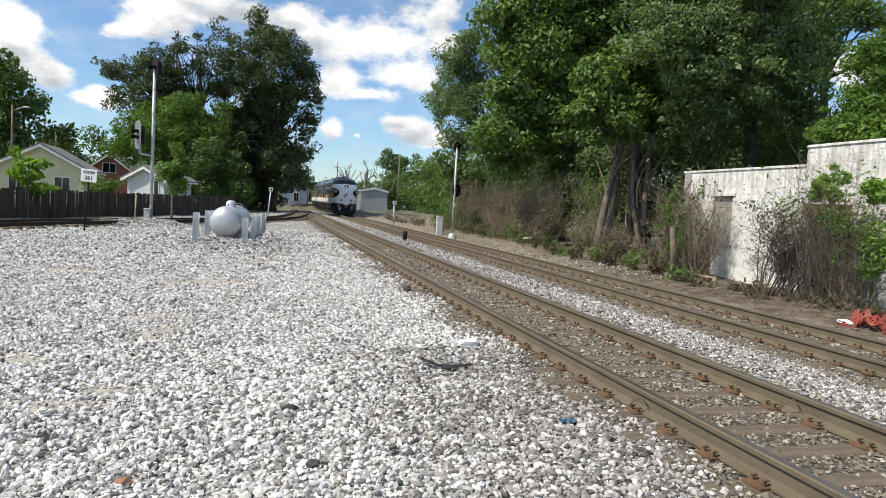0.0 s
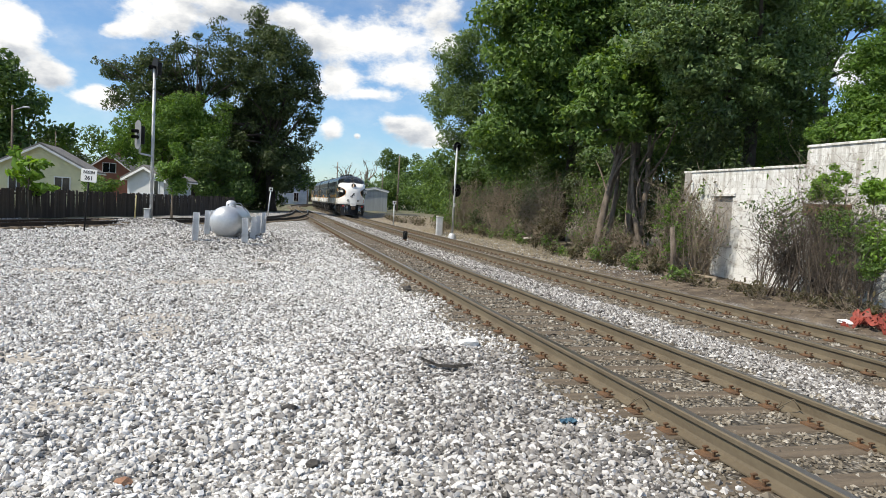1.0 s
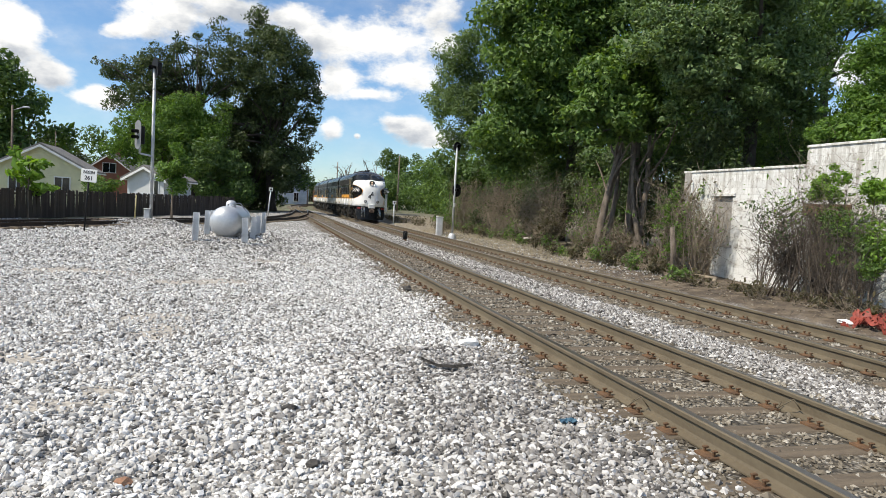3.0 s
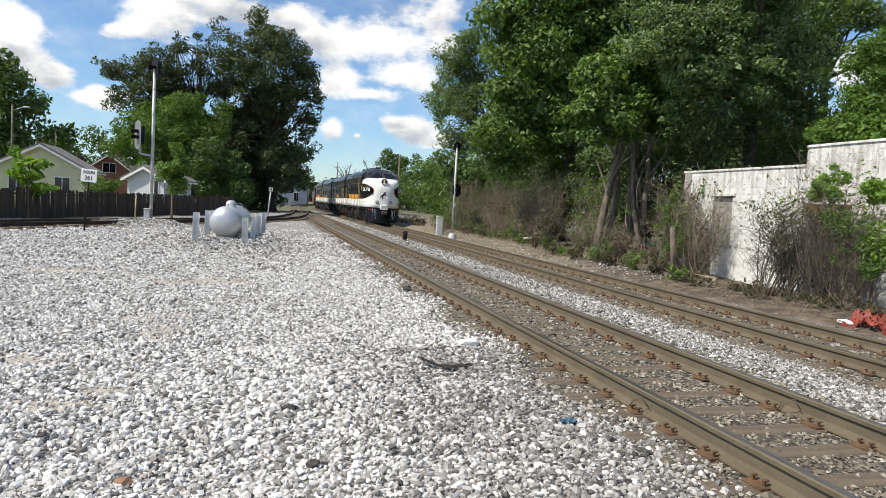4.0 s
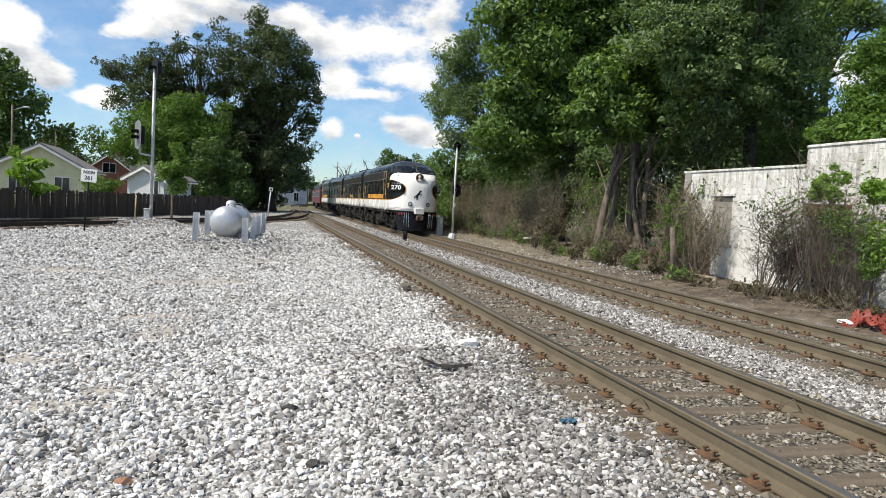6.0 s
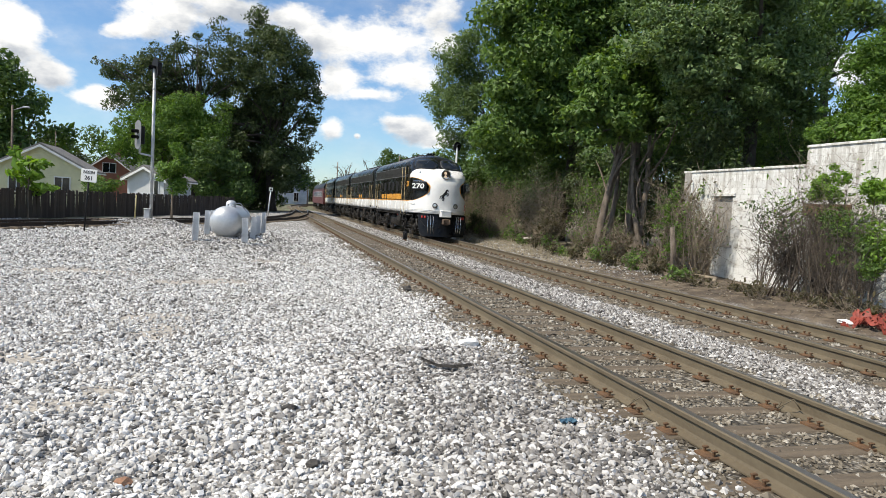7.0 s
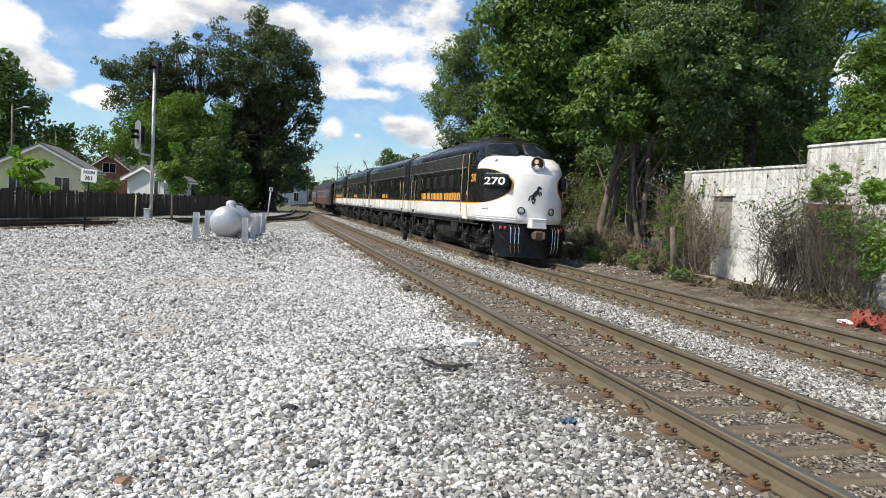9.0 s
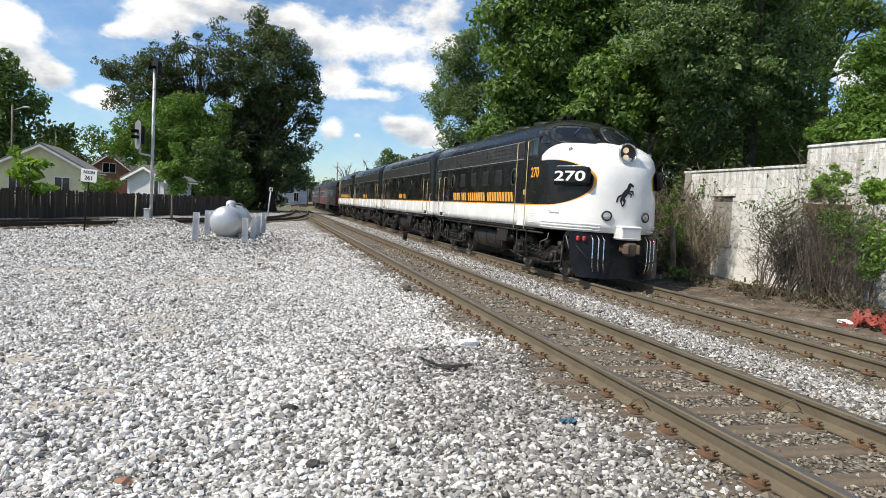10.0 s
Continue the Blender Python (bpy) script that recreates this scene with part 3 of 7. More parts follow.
def tree(seed, base, top, centre, radius, clumps, clump, leaves, leaf, material, label, trunk=0.3, name="tree", bare=0, limbs=14, group="", lobes=(), flat=0.7, squash=0.5, bark=None):
    """Trunk and limbs in one mesh, the crown in another."""
    rng = np.random.default_rng(seed)
    bx, by = base[:2]
    bz = ground_z(bx, by) - 0.1
    root = empty(name, Matrix.Translation((bx, by, bz)))
    off = Vector((bx, by, bz))
    if lobes:
        cs, rs = [], []
        for lx, ly, lz, lr in lobes:
            c1, r1 = crown_clumps(rng, (lx, ly, lz), (lr * 0.98, lr * 0.98, lr * 0.95), max(4, round(clumps * lr * lr / sum(q[3] ** 2 for q in lobes))), min(clump, lr * 0.7), flat)
            cs, rs = cs + c1, rs + r1
        # boughs that join one lobe to the next
        for _ in range(clumps // 3):
            a, b = np.array(lobes[rng.integers(len(lobes))]), np.array(lobes[rng.integers(len(lobes))])
            if np.linalg.norm(a[:3] - b[:3]) < 2.2 * (a[3] + b[3]):
                q = a + (b - a) * rng.uniform(0.2, 0.8)
                cs.append(q[:3] + rng.normal(size=3) * q[3] * 0.45)
                sz = min(clump, q[3] * 0.6) * rng.uniform(0.6, 1.2)
                rs.append((sz, sz, sz * flat))
    else:
        cs, rs = crown_clumps(rng, centre, radius, clumps, clump, flat)
    bm = bmesh.new()
    fork = Vector((bx, by, bz)).lerp(Vector(centre), 0.55) - off
    fork.z = max(0.6, (centre[2] - radius[2] * 0.75) - bz)
    tube([(0, 0, 0), Vector(fork) * 0.12 + Vector((0, 0, 0.15)), fork * 0.55, fork], [trunk * 1.5, trunk * 1.1, trunk * 0.92, trunk * 0.8], 10, True, bm)
    tips = sorted(range(len(cs)), key=lambda i: rng.random())[:limbs]
    mid = Vector(centre) - off
    limb(rng, bm, fork, mid + Vector((0, 0, radius[2] * 0.5)), trunk * 0.78, trunk * 0.2, 0.05, 8, 6)
    for i in tips:
        q = Vector(cs[i]) - off
        start = fork.lerp(mid, rng.uniform(0.0, 0.7))
        limb(rng, bm, start, q, trunk * rng.uniform(0.22, 0.4), trunk * 0.06)
    for _ in range(bare):
        d = Vector(rng.normal(size=3))
        d.normalize()
        d.z = abs(d.z) * 0.8 + 0.2
        q = mid + Vector((d.x * radius[0] * 1.1, d.y * radius[1], d.z * radius[2] * 1.45))
        limb(rng, bm, mid, q, trunk * 0.22, trunk * 0.03, 0.1)
        for _ in range(5):
            s = mid.lerp(q, rng.uniform(0.6, 0.95))
            limb(rng, bm, s, s + Vector(rng.normal(size=3)) * 0.7 + Vector((0, 0, 0.5)), trunk * 0.07, trunk * 0.02, 0.1, 4, 3)
    part("trunk", bm, bark or M_BARK, root)
    V, F = leaf_arrays(rng, cs, rs, leaves, leaf, squash=squash)
    from_arrays("crown", V - np.array(off), F, material, root)
    tagged(root, label, "tree", group)
    return root


def build_trees():
    deep, olive, fresh = M_LEAF_DEEP, M_LEAF_OLIVE, M_LEAF_FRESH
    # tall wood along the far side of the tracks
    g = "trees along the tracks"
    lab = "tall dark green leafy tree behind the dry brush"
    feathery = [(10.6, 39.9, 10.6, 0.91), (10.4, 39.8, 8.7, 0.91), (11.5, 39.3, 11.6, 1.04), (10.1, 40.3, 7.1, 0.46), (11.3, 38.9, 7.8, 1.24), (12.3, 40.0, 9.8, 1.06), (9.8, 40.2, 9.2, 0.35), (12.4, 39.1, 6.6, 1.19), (11.5, 40.1, 5.9, 0.85)]
    tree(20, (14.0, 40.5), 0, (14.6, 40.0, 8.0), (3.4, 4.0, 5.4), 120, 0.55, 21000, 0.10, M_LEAF_GREY, "tall tree with long feathery grey-green leaves by the signal", 0.24, limbs=16, group=g, bark=M_BARK_SHADED, lobes=feathery, flat=0.72, squash=0.32)
    dense = [(11.8, 31.1, 11.5, 1.39), (14.3, 31.8, 11.4, 1.51), (11.5, 31.8, 9.7, 0.97), (12.4, 30.5, 9.0, 1.38), (15.4, 31.7, 9.5, 1.52), (10.9, 31.4, 7.4, 1.13), (12.7, 31.3, 7.0, 1.25), (14.0, 30.2, 6.9, 1.22), (10.0, 30.2, 5.2, 0.92), (11.8, 30.8, 5.0, 1.01), (16.7, 31.6, 12.0, 1.41), (11.0, 30.7, 3.7, 0.72), (10.6, 31.0, 11.5, 0.5), (13.5, 30.7, 5.3, 0.85), (14.6, 32.0, 13.8, 1.74), (11.8, 32.1, 13.8, 1.43), (16.4, 30.7, 14.0, 1.7)]
    tree(21, (14.6, 31.5), 0, (15.6, 31.5, 10.0), (3.6, 4.0, 6.0), 250, 0.78, 58000, 0.12, M_LEAF_MID, lab, 0.26, limbs=22, group=g, bark=M_BARK_SHADED, lobes=dense, flat=0.6)
    maple = [(11.7, 22.5, 6.6, 0.8), (12.7, 22.3, 7.3, 0.88), (12.2, 22.0, 5.6, 0.83), (13.9, 22.9, 6.3, 0.7), (11.3, 22.1, 4.9, 0.45), (13.1, 22.5, 4.9, 0.43), (14.2, 22.7, 5.3, 0.35), (10.9, 22.1, 5.3, 0.49), (12.2, 22.5, 4.6, 0.3)]
    tree(22, (13.9, 23.4), 0, (13.6, 22.8, 7.0), (2.0, 2.4, 2.2), 100, 0.5, 19000, 0.095, M_LEAF_MID, "leaning tree with bright broad leaves over the brush", 0.2, limbs=16, group=g, lobes=maple, flat=0.6, squash=0.62)
    fine = [(12.5, 19.5, 7.8, 0.97), (14.5, 20.3, 8.6, 1.02), (14.0, 19.7, 6.9, 1.0), (15.6, 19.5, 7.4, 1.0), (16.4, 20.0, 6.1, 0.84), (17.7, 20.0, 6.8, 0.85), (14.8, 20.0, 5.8, 0.67), (17.8, 19.9, 8.1, 0.85), (18.5, 19.8, 5.7, 0.53), (13.4, 19.7, 6.3, 0.65), (12.5, 20.3, 9.1, 0.88), (15.1, 19.7, 9.3, 0.89), (17.4, 20.2, 9.4, 0.73), (13.2, 20.2, 5.3, 0.35), (15.9, 20.2, 5.3, 0.4), (14.6, 20.8, 10.7, 1.2), (15.9, 19.5, 10.5, 1.15), (17.2, 19.9, 5.4, 0.32)]
    tree(23, (16.9, 20.6), 0, (16.6, 20.2, 8.6), (2.8, 3.0, 3.8), 300, 0.46, 60000, 0.078, M_LEAF_GREY, "tall tree with fine dark grey-green leaves above the wall", 0.26, limbs=26, group=g, bark=M_BARK_SHADED, lobes=fine, flat=0.6)
    pale = [(16.5, 15.3, 5.1, 0.58), (15.9, 15.8, 4.7, 0.46), (16.4, 15.2, 6.7, 0.54), (16.1, 15.6, 5.6, 0.39), (14.9, 15.3, 4.4, 0.29), (17.2, 15.3, 4.4, 0.43), (18.2, 16.0, 6.2, 0.68), (16.2, 15.3, 4.5, 0.36)]
    tree(24, (18.6, 16.4), 0, (18.4, 15.8, 5.6), (2.0, 2.0, 2.2), 140, 0.36, 34000, 0.046, fresh, "light green tree rising behind the white wall", 0.14, limbs=16, group=g, lobes=pale, flat=0.6)
    back = [(27.5, 27.4, 12.7, 0.9), (29.1, 27.3, 12.6, 0.63), (25.6, 27.0, 11.1, 0.94), (25.7, 26.7, 12.7, 0.92), (25.0, 26.5, 9.1, 0.65), (30.6, 27.2, 12.3, 0.86)]
    tree(25, (27.0, 27.5), 0, (26.0, 27.0, 11.0), (3.0, 3.0, 4.0), 80, 0.55, 12000, 0.09, deep, lab, 0.24, limbs=12, group=g, bark=M_BARK_SHADED, lobes=back, flat=0.6)
    shady = [(20.1, 30.0, 7.3, 1.43), (20.4, 30.0, 5.9, 1.44), (22.3, 30.0, 6.2, 1.46), (24.7, 30.0, 6.1, 1.41), (27.3, 30.0, 5.9, 1.2), (18.6, 30.0, 5.6, 1.12), (17.8, 30.0, 7.3, 1.11)]
    tree(35, (22.3, 30.5), 0, (22.3, 30.0, 6.5), (4.0, 2.5, 3.0), 140, 0.9, 24000, 0.11, deep, lab, 0.24, limbs=12, group=g, bark=M_BARK_SHADED, lobes=shady)
    for i, (b, c, r, n, cl, lv, lf, mt) in enumerate((
            ((18.6, 32.5), (18.6, 32.5, 9.6), (4.0, 4.6, 7.4), 90, 1.2, 22000, 0.13, deep),
            ((20.0, 26.0), (20.0, 26.0, 9.6), (3.2, 4.0, 6.4), 90, 1.1, 22000, 0.11, deep),
            ((28.0, 24.0), (28.0, 24.0, 5.0), (6.0, 6.0, 3.4), 70, 1.6, 8000, 0.17, olive),
            ((20.0, 44.0), (20.0, 44.0, 9.0), (4.2, 4.6, 6.5), 80, 1.4, 9000, 0.16, deep))):
        tree(26 + i, b, 0, c, r, n, cl, lv, lf, mt, lab, 0.24, limbs=12, group=g)
    # bushy trees further along the right of way
    for i, (b, c, r, n, cl, lv, lf, mt) in enumerate((
            ((14.8, 47.0), (14.8, 47.0, 3.0), (2.3, 3.6, 2.6), 40, 0.9, 9000, 0.14, deep),
            ((16.5, 58.0), (16.5, 58.0, 3.0), (2.8, 5.0, 2.8), 50, 0.9, 12000, 0.12, M_LEAF_MID),
            ((20.0, 72.0), (20.0, 72.0, 3.4), (3.6, 6.0, 3.2), 50, 1.1, 12000, 0.14, deep),
            ((25.0, 100.0), (25.0, 100.0, 3.2), (3.6, 8.0, 3.2), 50, 1.3, 12000, 0.2, deep),
            ((24.0, 128.0), (24.0, 128.0, 4.0), (6.0, 7.0, 3.6), 50, 1.7, 12000, 0.22, deep),
            ((28.6, 150.0), (28.6, 150.0, 8.8), (3.6, 4.0, 5.0), 60, 1.2, 14000, 0.2, deep))):
        tree(60 + i, b, 0, c, r, n, cl, lv, lf, mt, "bushy green tree beside the railway", 0.14, limbs=8, group="bushy trees by the line")
    # the great tree behind the fence and those round it
    big = [(-2.4, 81.5, 21.7, 1.71), (0.7, 78.3, 19.0, 2.44), (-3.3, 77.4, 17.1, 2.75), (2.4, 81.9, 18.0, 2.02), (-0.9, 78.0, 15.0, 3.31), (4.0, 79.2, 16.1, 1.18), (-4.8, 80.8, 13.6, 2.87), (1.2, 79.2, 12.6, 2.87), (5.1, 80.6, 14.2, 0.81), (4.0, 79.5, 13.3, 1.06), (-2.1, 83.1, 10.6, 3.67), (-5.5, 78.9, 9.0, 3.06), (3.8, 80.3, 10.7, 1.47), (3.4, 81.4, 8.0, 1.76), (0.1, 81.1, 7.1, 3.21), (-3.8, 82.7, 5.4, 3.51), (-7.1, 81.0, 5.0, 2.62), (1.5, 78.2, 4.1, 2.08), (-1.8, 81.8, 2.8, 2.56), (-5.0, 80.3, 1.8, 1.96), (4.7, 79.7, 10.4, 0.87), (-8.8, 78.4, 7.3, 2.63)]
    tree(80, (0.25, 80.0), 0, (-0.5, 80.0, 11.7), (5.8, 5.6, 7.1), 380, 0.95, 80000, 0.155, olive, "very large dark green shade tree with some dead upper limbs", 0.5, bare=2, limbs=34, bark=M_BARK_SHADED, lobes=big, flat=0.8)
    withered = [(-14.0, 79.1, 14.8, 1.97), (-12.0, 80.0, 15.8, 1.63), (-16.2, 80.4, 14.2, 1.5), (-17.6, 78.7, 14.7, 0.73), (-18.7, 79.2, 15.3, 0.36), (-16.4, 79.4, 11.2, 1.11), (-11.2, 79.7, 13.5, 2.14), (-13.5, 77.4, 11.9, 2.06), (-9.9, 78.1, 17.5, 0.99), (-8.9, 78.9, 19.0, 0.62), (-7.6, 79.4, 17.4, 0.89), (-6.7, 78.7, 20.2, 0.63), (-5.8, 79.0, 21.3, 0.32), (-8.0, 78.4, 15.2, 1.62), (-9.4, 80.4, 12.5, 2.18), (-12.3, 80.6, 10.7, 1.91), (-10.5, 78.9, 18.6, 0.43)]
    tree(81, (-8.5, 79.0), 0, (-8.2, 79.0, 11.0), (5.6, 4.6, 5.4), 220, 0.7, 24000, 0.135, olive, "wide dark green tree with bare dead branches on top", 0.36, bare=14, limbs=46, bark=M_BARK_SHADED, lobes=withered, flat=0.8)
    leafy = [(-9.8, 73.8, 10.3, 1.64), (-7.5, 74.2, 9.9, 2.02), (-12.0, 75.1, 9.8, 1.3), (-13.7, 73.9, 8.3, 1.5), (-14.5, 74.0, 6.2, 1.27), (-5.6, 74.2, 9.2, 1.2), (-10.0, 72.8, 7.9, 1.96), (-7.7, 74.0, 7.3, 2.02), (-13.9, 74.2, 4.4, 0.76), (-9.7, 74.7, 5.4, 1.31), (-12.2, 72.8, 6.6, 1.49)]
    tree(82, (-11.4, 74.9), 0, (-10.9, 74.9, 7.1), (4.6, 3.3, 3.3), 150, 0.8, 26000, 0.13, fresh, "mid-green leafy tree behind the board fence", 0.2, bark=M_BARK_SHADED, lobes=leafy, flat=0.8)
    tree(83, (-6.1, 46.0), 0, (-6.1, 46.0, 3.0), (1.1, 1.1, 1.7), 30, 0.42, 6000, 0.085, fresh, "small bright green tree behind the board fence", 0.07)
    tree(84, (-0.76, 83.82), 0, (-0.76, 83.82, 3.84), (4.32, 3.05, 3.3), 60, 1.14, 11000, 0.19, deep, "dense dark green undergrowth tree", 0.2)
    tree(85, (-5.84, 72.39), 0, (-5.59, 72.39, 3.58), (3.56, 2.54, 2.92), 50, 1.02, 10000, 0.17, deep, "dense dark green undergrowth tree", 0.2)
    tree(86, (-25.5, 76.0), 0, (-25.5, 76.0, 7.0), (3.8, 3.8, 5.4), 60, 1.3, 9000, 0.24, deep, "dark conical tree behind the houses", 0.3)
    for i, (x, y, z, rx, rz) in enumerate(((-30, 104, 4.5, 5, 4), (-25, 116, 5.6, 7, 5.6), (-16, 112, 5.6, 5, 5.6), (-13, 98, 4.6, 3.4, 4.0), (-36, 98, 5, 7, 4.5))):
        tree(90 + i, (x, y), 0, (x, y, z), (rx, 4.5, rz), 36, 1.5, 5000, 0.3, deep if i % 2 else olive, "distant green tree behind the houses", 0.25, limbs=6, group="distant trees")


build_trees()


# ---- right-hand wall ----
def wall_material():
    """Whitewash over block courses: patched, flaked in places, stained from the top and the foot."""
    k = Mat("old_whitewash", 0.9)
    v = k.coord("Object")
    sep = k.n("ShaderNodeSeparateXYZ")
    k.link(v, sep.inputs[0])
    flat = k.n("ShaderNodeCombineXYZ")
    k.link(sep.outputs[1], flat.inputs[0])
    k.link(sep.outputs[2], flat.inputs[1])
    br = k.n("ShaderNodeTexBrick", Scale=1.0)
    br.inputs["Color1"].default_value, br.inputs["Color2"].default_value, br.inputs["Mortar"].default_value = (0.52, 0.51, 0.48, 1), (0.72, 0.715, 0.69, 1), (0.50, 0.49, 0.46, 1)
    br.inputs["Brick Width"].default_value, br.inputs["Row Height"].default_value, br.inputs["Mortar Size"].default_value, br.inputs["Mortar Smooth"].default_value = 0.40, 0.20, 0.010, 0.6
    k.link(flat.outputs[0], br.inputs["Vector"])
    big = k.noise(v, 0.9, 7.0, 0.7)
    mid = k.noise(v, 3.4, 7.0, 0.7)
    fine = k.noise(v, 16.0, 5.0, 0.65)
    col = k.mix(k.span(big, 0.38, 0.62, 0.75, 0.15), (0.75, 0.745, 0.725), br.outputs["Color"])
    col = k.mix(k.span(mid, 0.53, 0.62, 0.0, 0.8), col, (0.40, 0.375, 0.335))
    col = k.mix(k.span(k.math("ADD", mid, k.math("MULTIPLY", fine, 0.35)), 0.80, 0.88, 0.0, 0.7), col, (0.22, 0.195, 0.165))
    col = k.mix(k.span(fine, 0.60, 0.72, 0.0, 0.45), col, (0.42, 0.40, 0.37))
    run = k.noise(k.coord("Object", (1, 5.0, 0.5)), 1.4, 6.0, 0.65)
    col = k.mix(k.math("MULTIPLY", k.span(run, 0.47, 0.62, 0.0, 0.75), k.span(sep.outputs[2], 2.2, 3.0)), col, (0.33, 0.30, 0.26))
    k.colour(col)
    k.bump(k.math("ADD", k.math("MULTIPLY", br.outputs["Fac"], -0.5), k.math("ADD", mid, fine)), 0.45, 0.025)
    return k.m


M_WALL = wall_material()
M_CONC = plain("grey_concrete", (0.24, 0.22, 0.20), (0.42, 0.40, 0.37), 2.0, 0.9, 0, 0.4, 0.02)


def wall_panel(name, y0, y1, z1, holes, parent=None):
    """A wall face at x 13.75 with openings cut through it: (y0, y1, z0, z1)."""
    ys = sorted({y0, y1, *[h[0] for h in holes], *[h[1] for h in holes]})
    zs = sorted({-0.4, z1, *[h[2] for h in holes], *[h[3] for h in holes]})
    bm = bmesh.new()
    for a, b in zip(ys, ys[1:]):
        for c, d in zip(zs, zs[1:]):
            if any(h[0] <= a and b <= h[1] and h[2] <= c and d <= h[3] for h in holes):
                continue
            box(0.30, b - a, d - c, (13.90, (a + b) / 2, (c + d) / 2), bm=bm)
    bmesh.ops.remove_doubles(bm, verts=bm.verts, dist=0.0005)
    return mesh_ob(name, bm, M_WALL, parent)


def build_wall():
    w = wall_panel("wall_east", 14.54, 19.8, 3.33, [(17.3, 18.2, 1.05, 2.55)])
    tagged(w, "stained whitewashed masonry wall with a blocked window", "wall", kind="structure")
    part("window_infill", box(0.16, 0.90, 1.50, (13.93, 17.75, 1.80)), M_CONC, w, "grey blocked-up window opening")
    part("lintel", box(0.36, 1.15, 0.10, (13.88, 17.75, 2.60), 0.01), M_WALL, w)
    part("sill", box(0.36, 1.10, 0.08, (13.88, 17.75, 1.01), 0.01), M_CONC, w)
    part("coping", box(0.38, 5.3, 0.07, (13.90, 17.18, 3.366), 0.01), M_WALL, w)
    part("end_pier", box(0.34, 0.34, 3.6, (13.88, 19.6, 1.55), 0.02), M_CONC, w)
    w2 = wall_panel("wall_east_high", 4.0, 14.536, 3.83, [(13.2, 14.3, -0.4, 2.05)])
    tagged(w2, "taller whitewashed masonry wall with a dark doorway", "wall", kind="structure")
    part("lintel", box(0.34, 1.5, 0.30, (13.87, 13.75, 2.20), 0.015), M_RUST, w2, "rust-brown steel lintel")
    part("coping", box(0.38, 10.54, 0.07, (13.90, 9.26, 3.866), 0.01), M_WALL, w2)
    # dark panel fills the doorway opening, set back from the wall face
    part("door_panel", box(0.05, 1.08, 2.4, (14.0, 13.75, 0.84)), M_STEEL_DARK, w2, "dark panel set back in the doorway")


build_wall()


# ---- fence ----
def build_fence():
    f = tagged(empty("fence"), "long old dark board fence along the side track", "fence")
    a, b = Vector((-18.6, 16.5)), Vector((-3.0, 62.5))
    d = b - a
    n = int(d.length / 0.15)
    ang = math.degrees(math.atan2(d.y, d.x))
    rng = random.Random(4)
    meshes = []
    for h in (1.48, 1.51, 1.53, 1.56):
        bb = box(0.166, 0.022, h, (0, 0, h / 2), 0.004)
        me = bpy.data.meshes.new("board")
        bb.to_mesh(me)
        bb.free()
        me.materials.append(M_FENCE)
        meshes.append(me)
    for i in range(n):
        q = a + d * (i / n)
        o = new("board", rng.choice(meshes))
        o.parent = f
        o.matrix_basis = pose(q.x, q.y, -0.05 - 0.24 * max(0, 1 - i / n * 2.4) + rng.uniform(-0.06, 0.03), rng.uniform(-1.5, 1.5), rng.uniform(-1.6, 1.6), ang + rng.uniform(-1.2, 1.2))
    nrm = Vector((-d.y, d.x)).normalized()
    k = int(d.length / 2.4)
    pm = box(0.10, 0.10, 1.57, (0, 0, 0.785), 0.006)
    me = bpy.data.meshes.new("post")
    pm.to_mesh(me)
    pm.free()
    me.materials.append(M_FENCE)
    for i in range(k + 1):
        q = a + d * (i / k) + nrm * 0.1
        o = new("post", me)
        o.parent, o.matrix_basis = f, pose(q.x, q.y, -0.08 - 0.24 * max(0, 1 - i / k * 2.4), 0, 0, ang)
    for z in (0.35, 1.22):
        q = (a + b) / 2 + nrm * 0.035
        part("rail_board", box(d.length, 0.04, 0.09, (0, 0, 0), m=None), M_FENCE, f).matrix_basis = pose(q.x, q.y, z, 0, 0, ang)


build_fence()


# ---- train ----
SPEED, SLOWING, NOSE_END = 5.85, 0.055, 14.9
ORANGE = (0.78, 0.36, 0.05)
LEVELS = [(1.30, 0.24, 2.2, 1.47), (1.45, 0.18, 2.2, 1.50), (2.0, 0.20, 2.2, 1.50), (2.6, 0.24, 2.2, 1.50), (3.0, 0.32, 2.15, 1.50), (3.25, 0.45, 2.1, 1.50), (3.42, 0.68, 1.95, 1.50),
          (3.55, 1.02, 1.75, 1.50), (3.66, 1.38, 1.5, 1.495), (3.74, 1.62, 1.35, 1.49), (3.95, 1.86, 1.25, 1.46), (4.12, 2.08, 1.2, 1.37), (4.30, 2.40, 1.2, 1.16), (4.44, 2.82, 1.2, 0.86),
          (4.53, 3.30, 1.1, 0.50), (4.57, 3.90, 0.8, 0.12)]
POWER = 0.80


def level_at(z):
    zs = [q[0] for q in LEVELS]
    return [float(np.interp(z, zs, [q[i] for q in LEVELS])) for i in (1, 2, 3)]


def nose_point(th, z, lift=0.0):
    """A point of the nose: th in degrees from its middle line, at height z."""
    yf, ln, w = level_at(z)
    a = radians(abs(th))
    s = 1 if th >= 0 else -1
    p = Vector((s * w * math.sin(a) ** POWER, yf + ln * (1 - math.cos(a) ** POWER), z))
    if lift:
        e = 1.5
        ta = nose_point(min(th + e, 89.9), z) - nose_point(max(th - e, -89.9), z)
        tz = nose_point(th, z + 0.02) - nose_point(th, z - 0.02)
        n = ta.cross(tz).normalized()
        p = p + n * lift
    return p


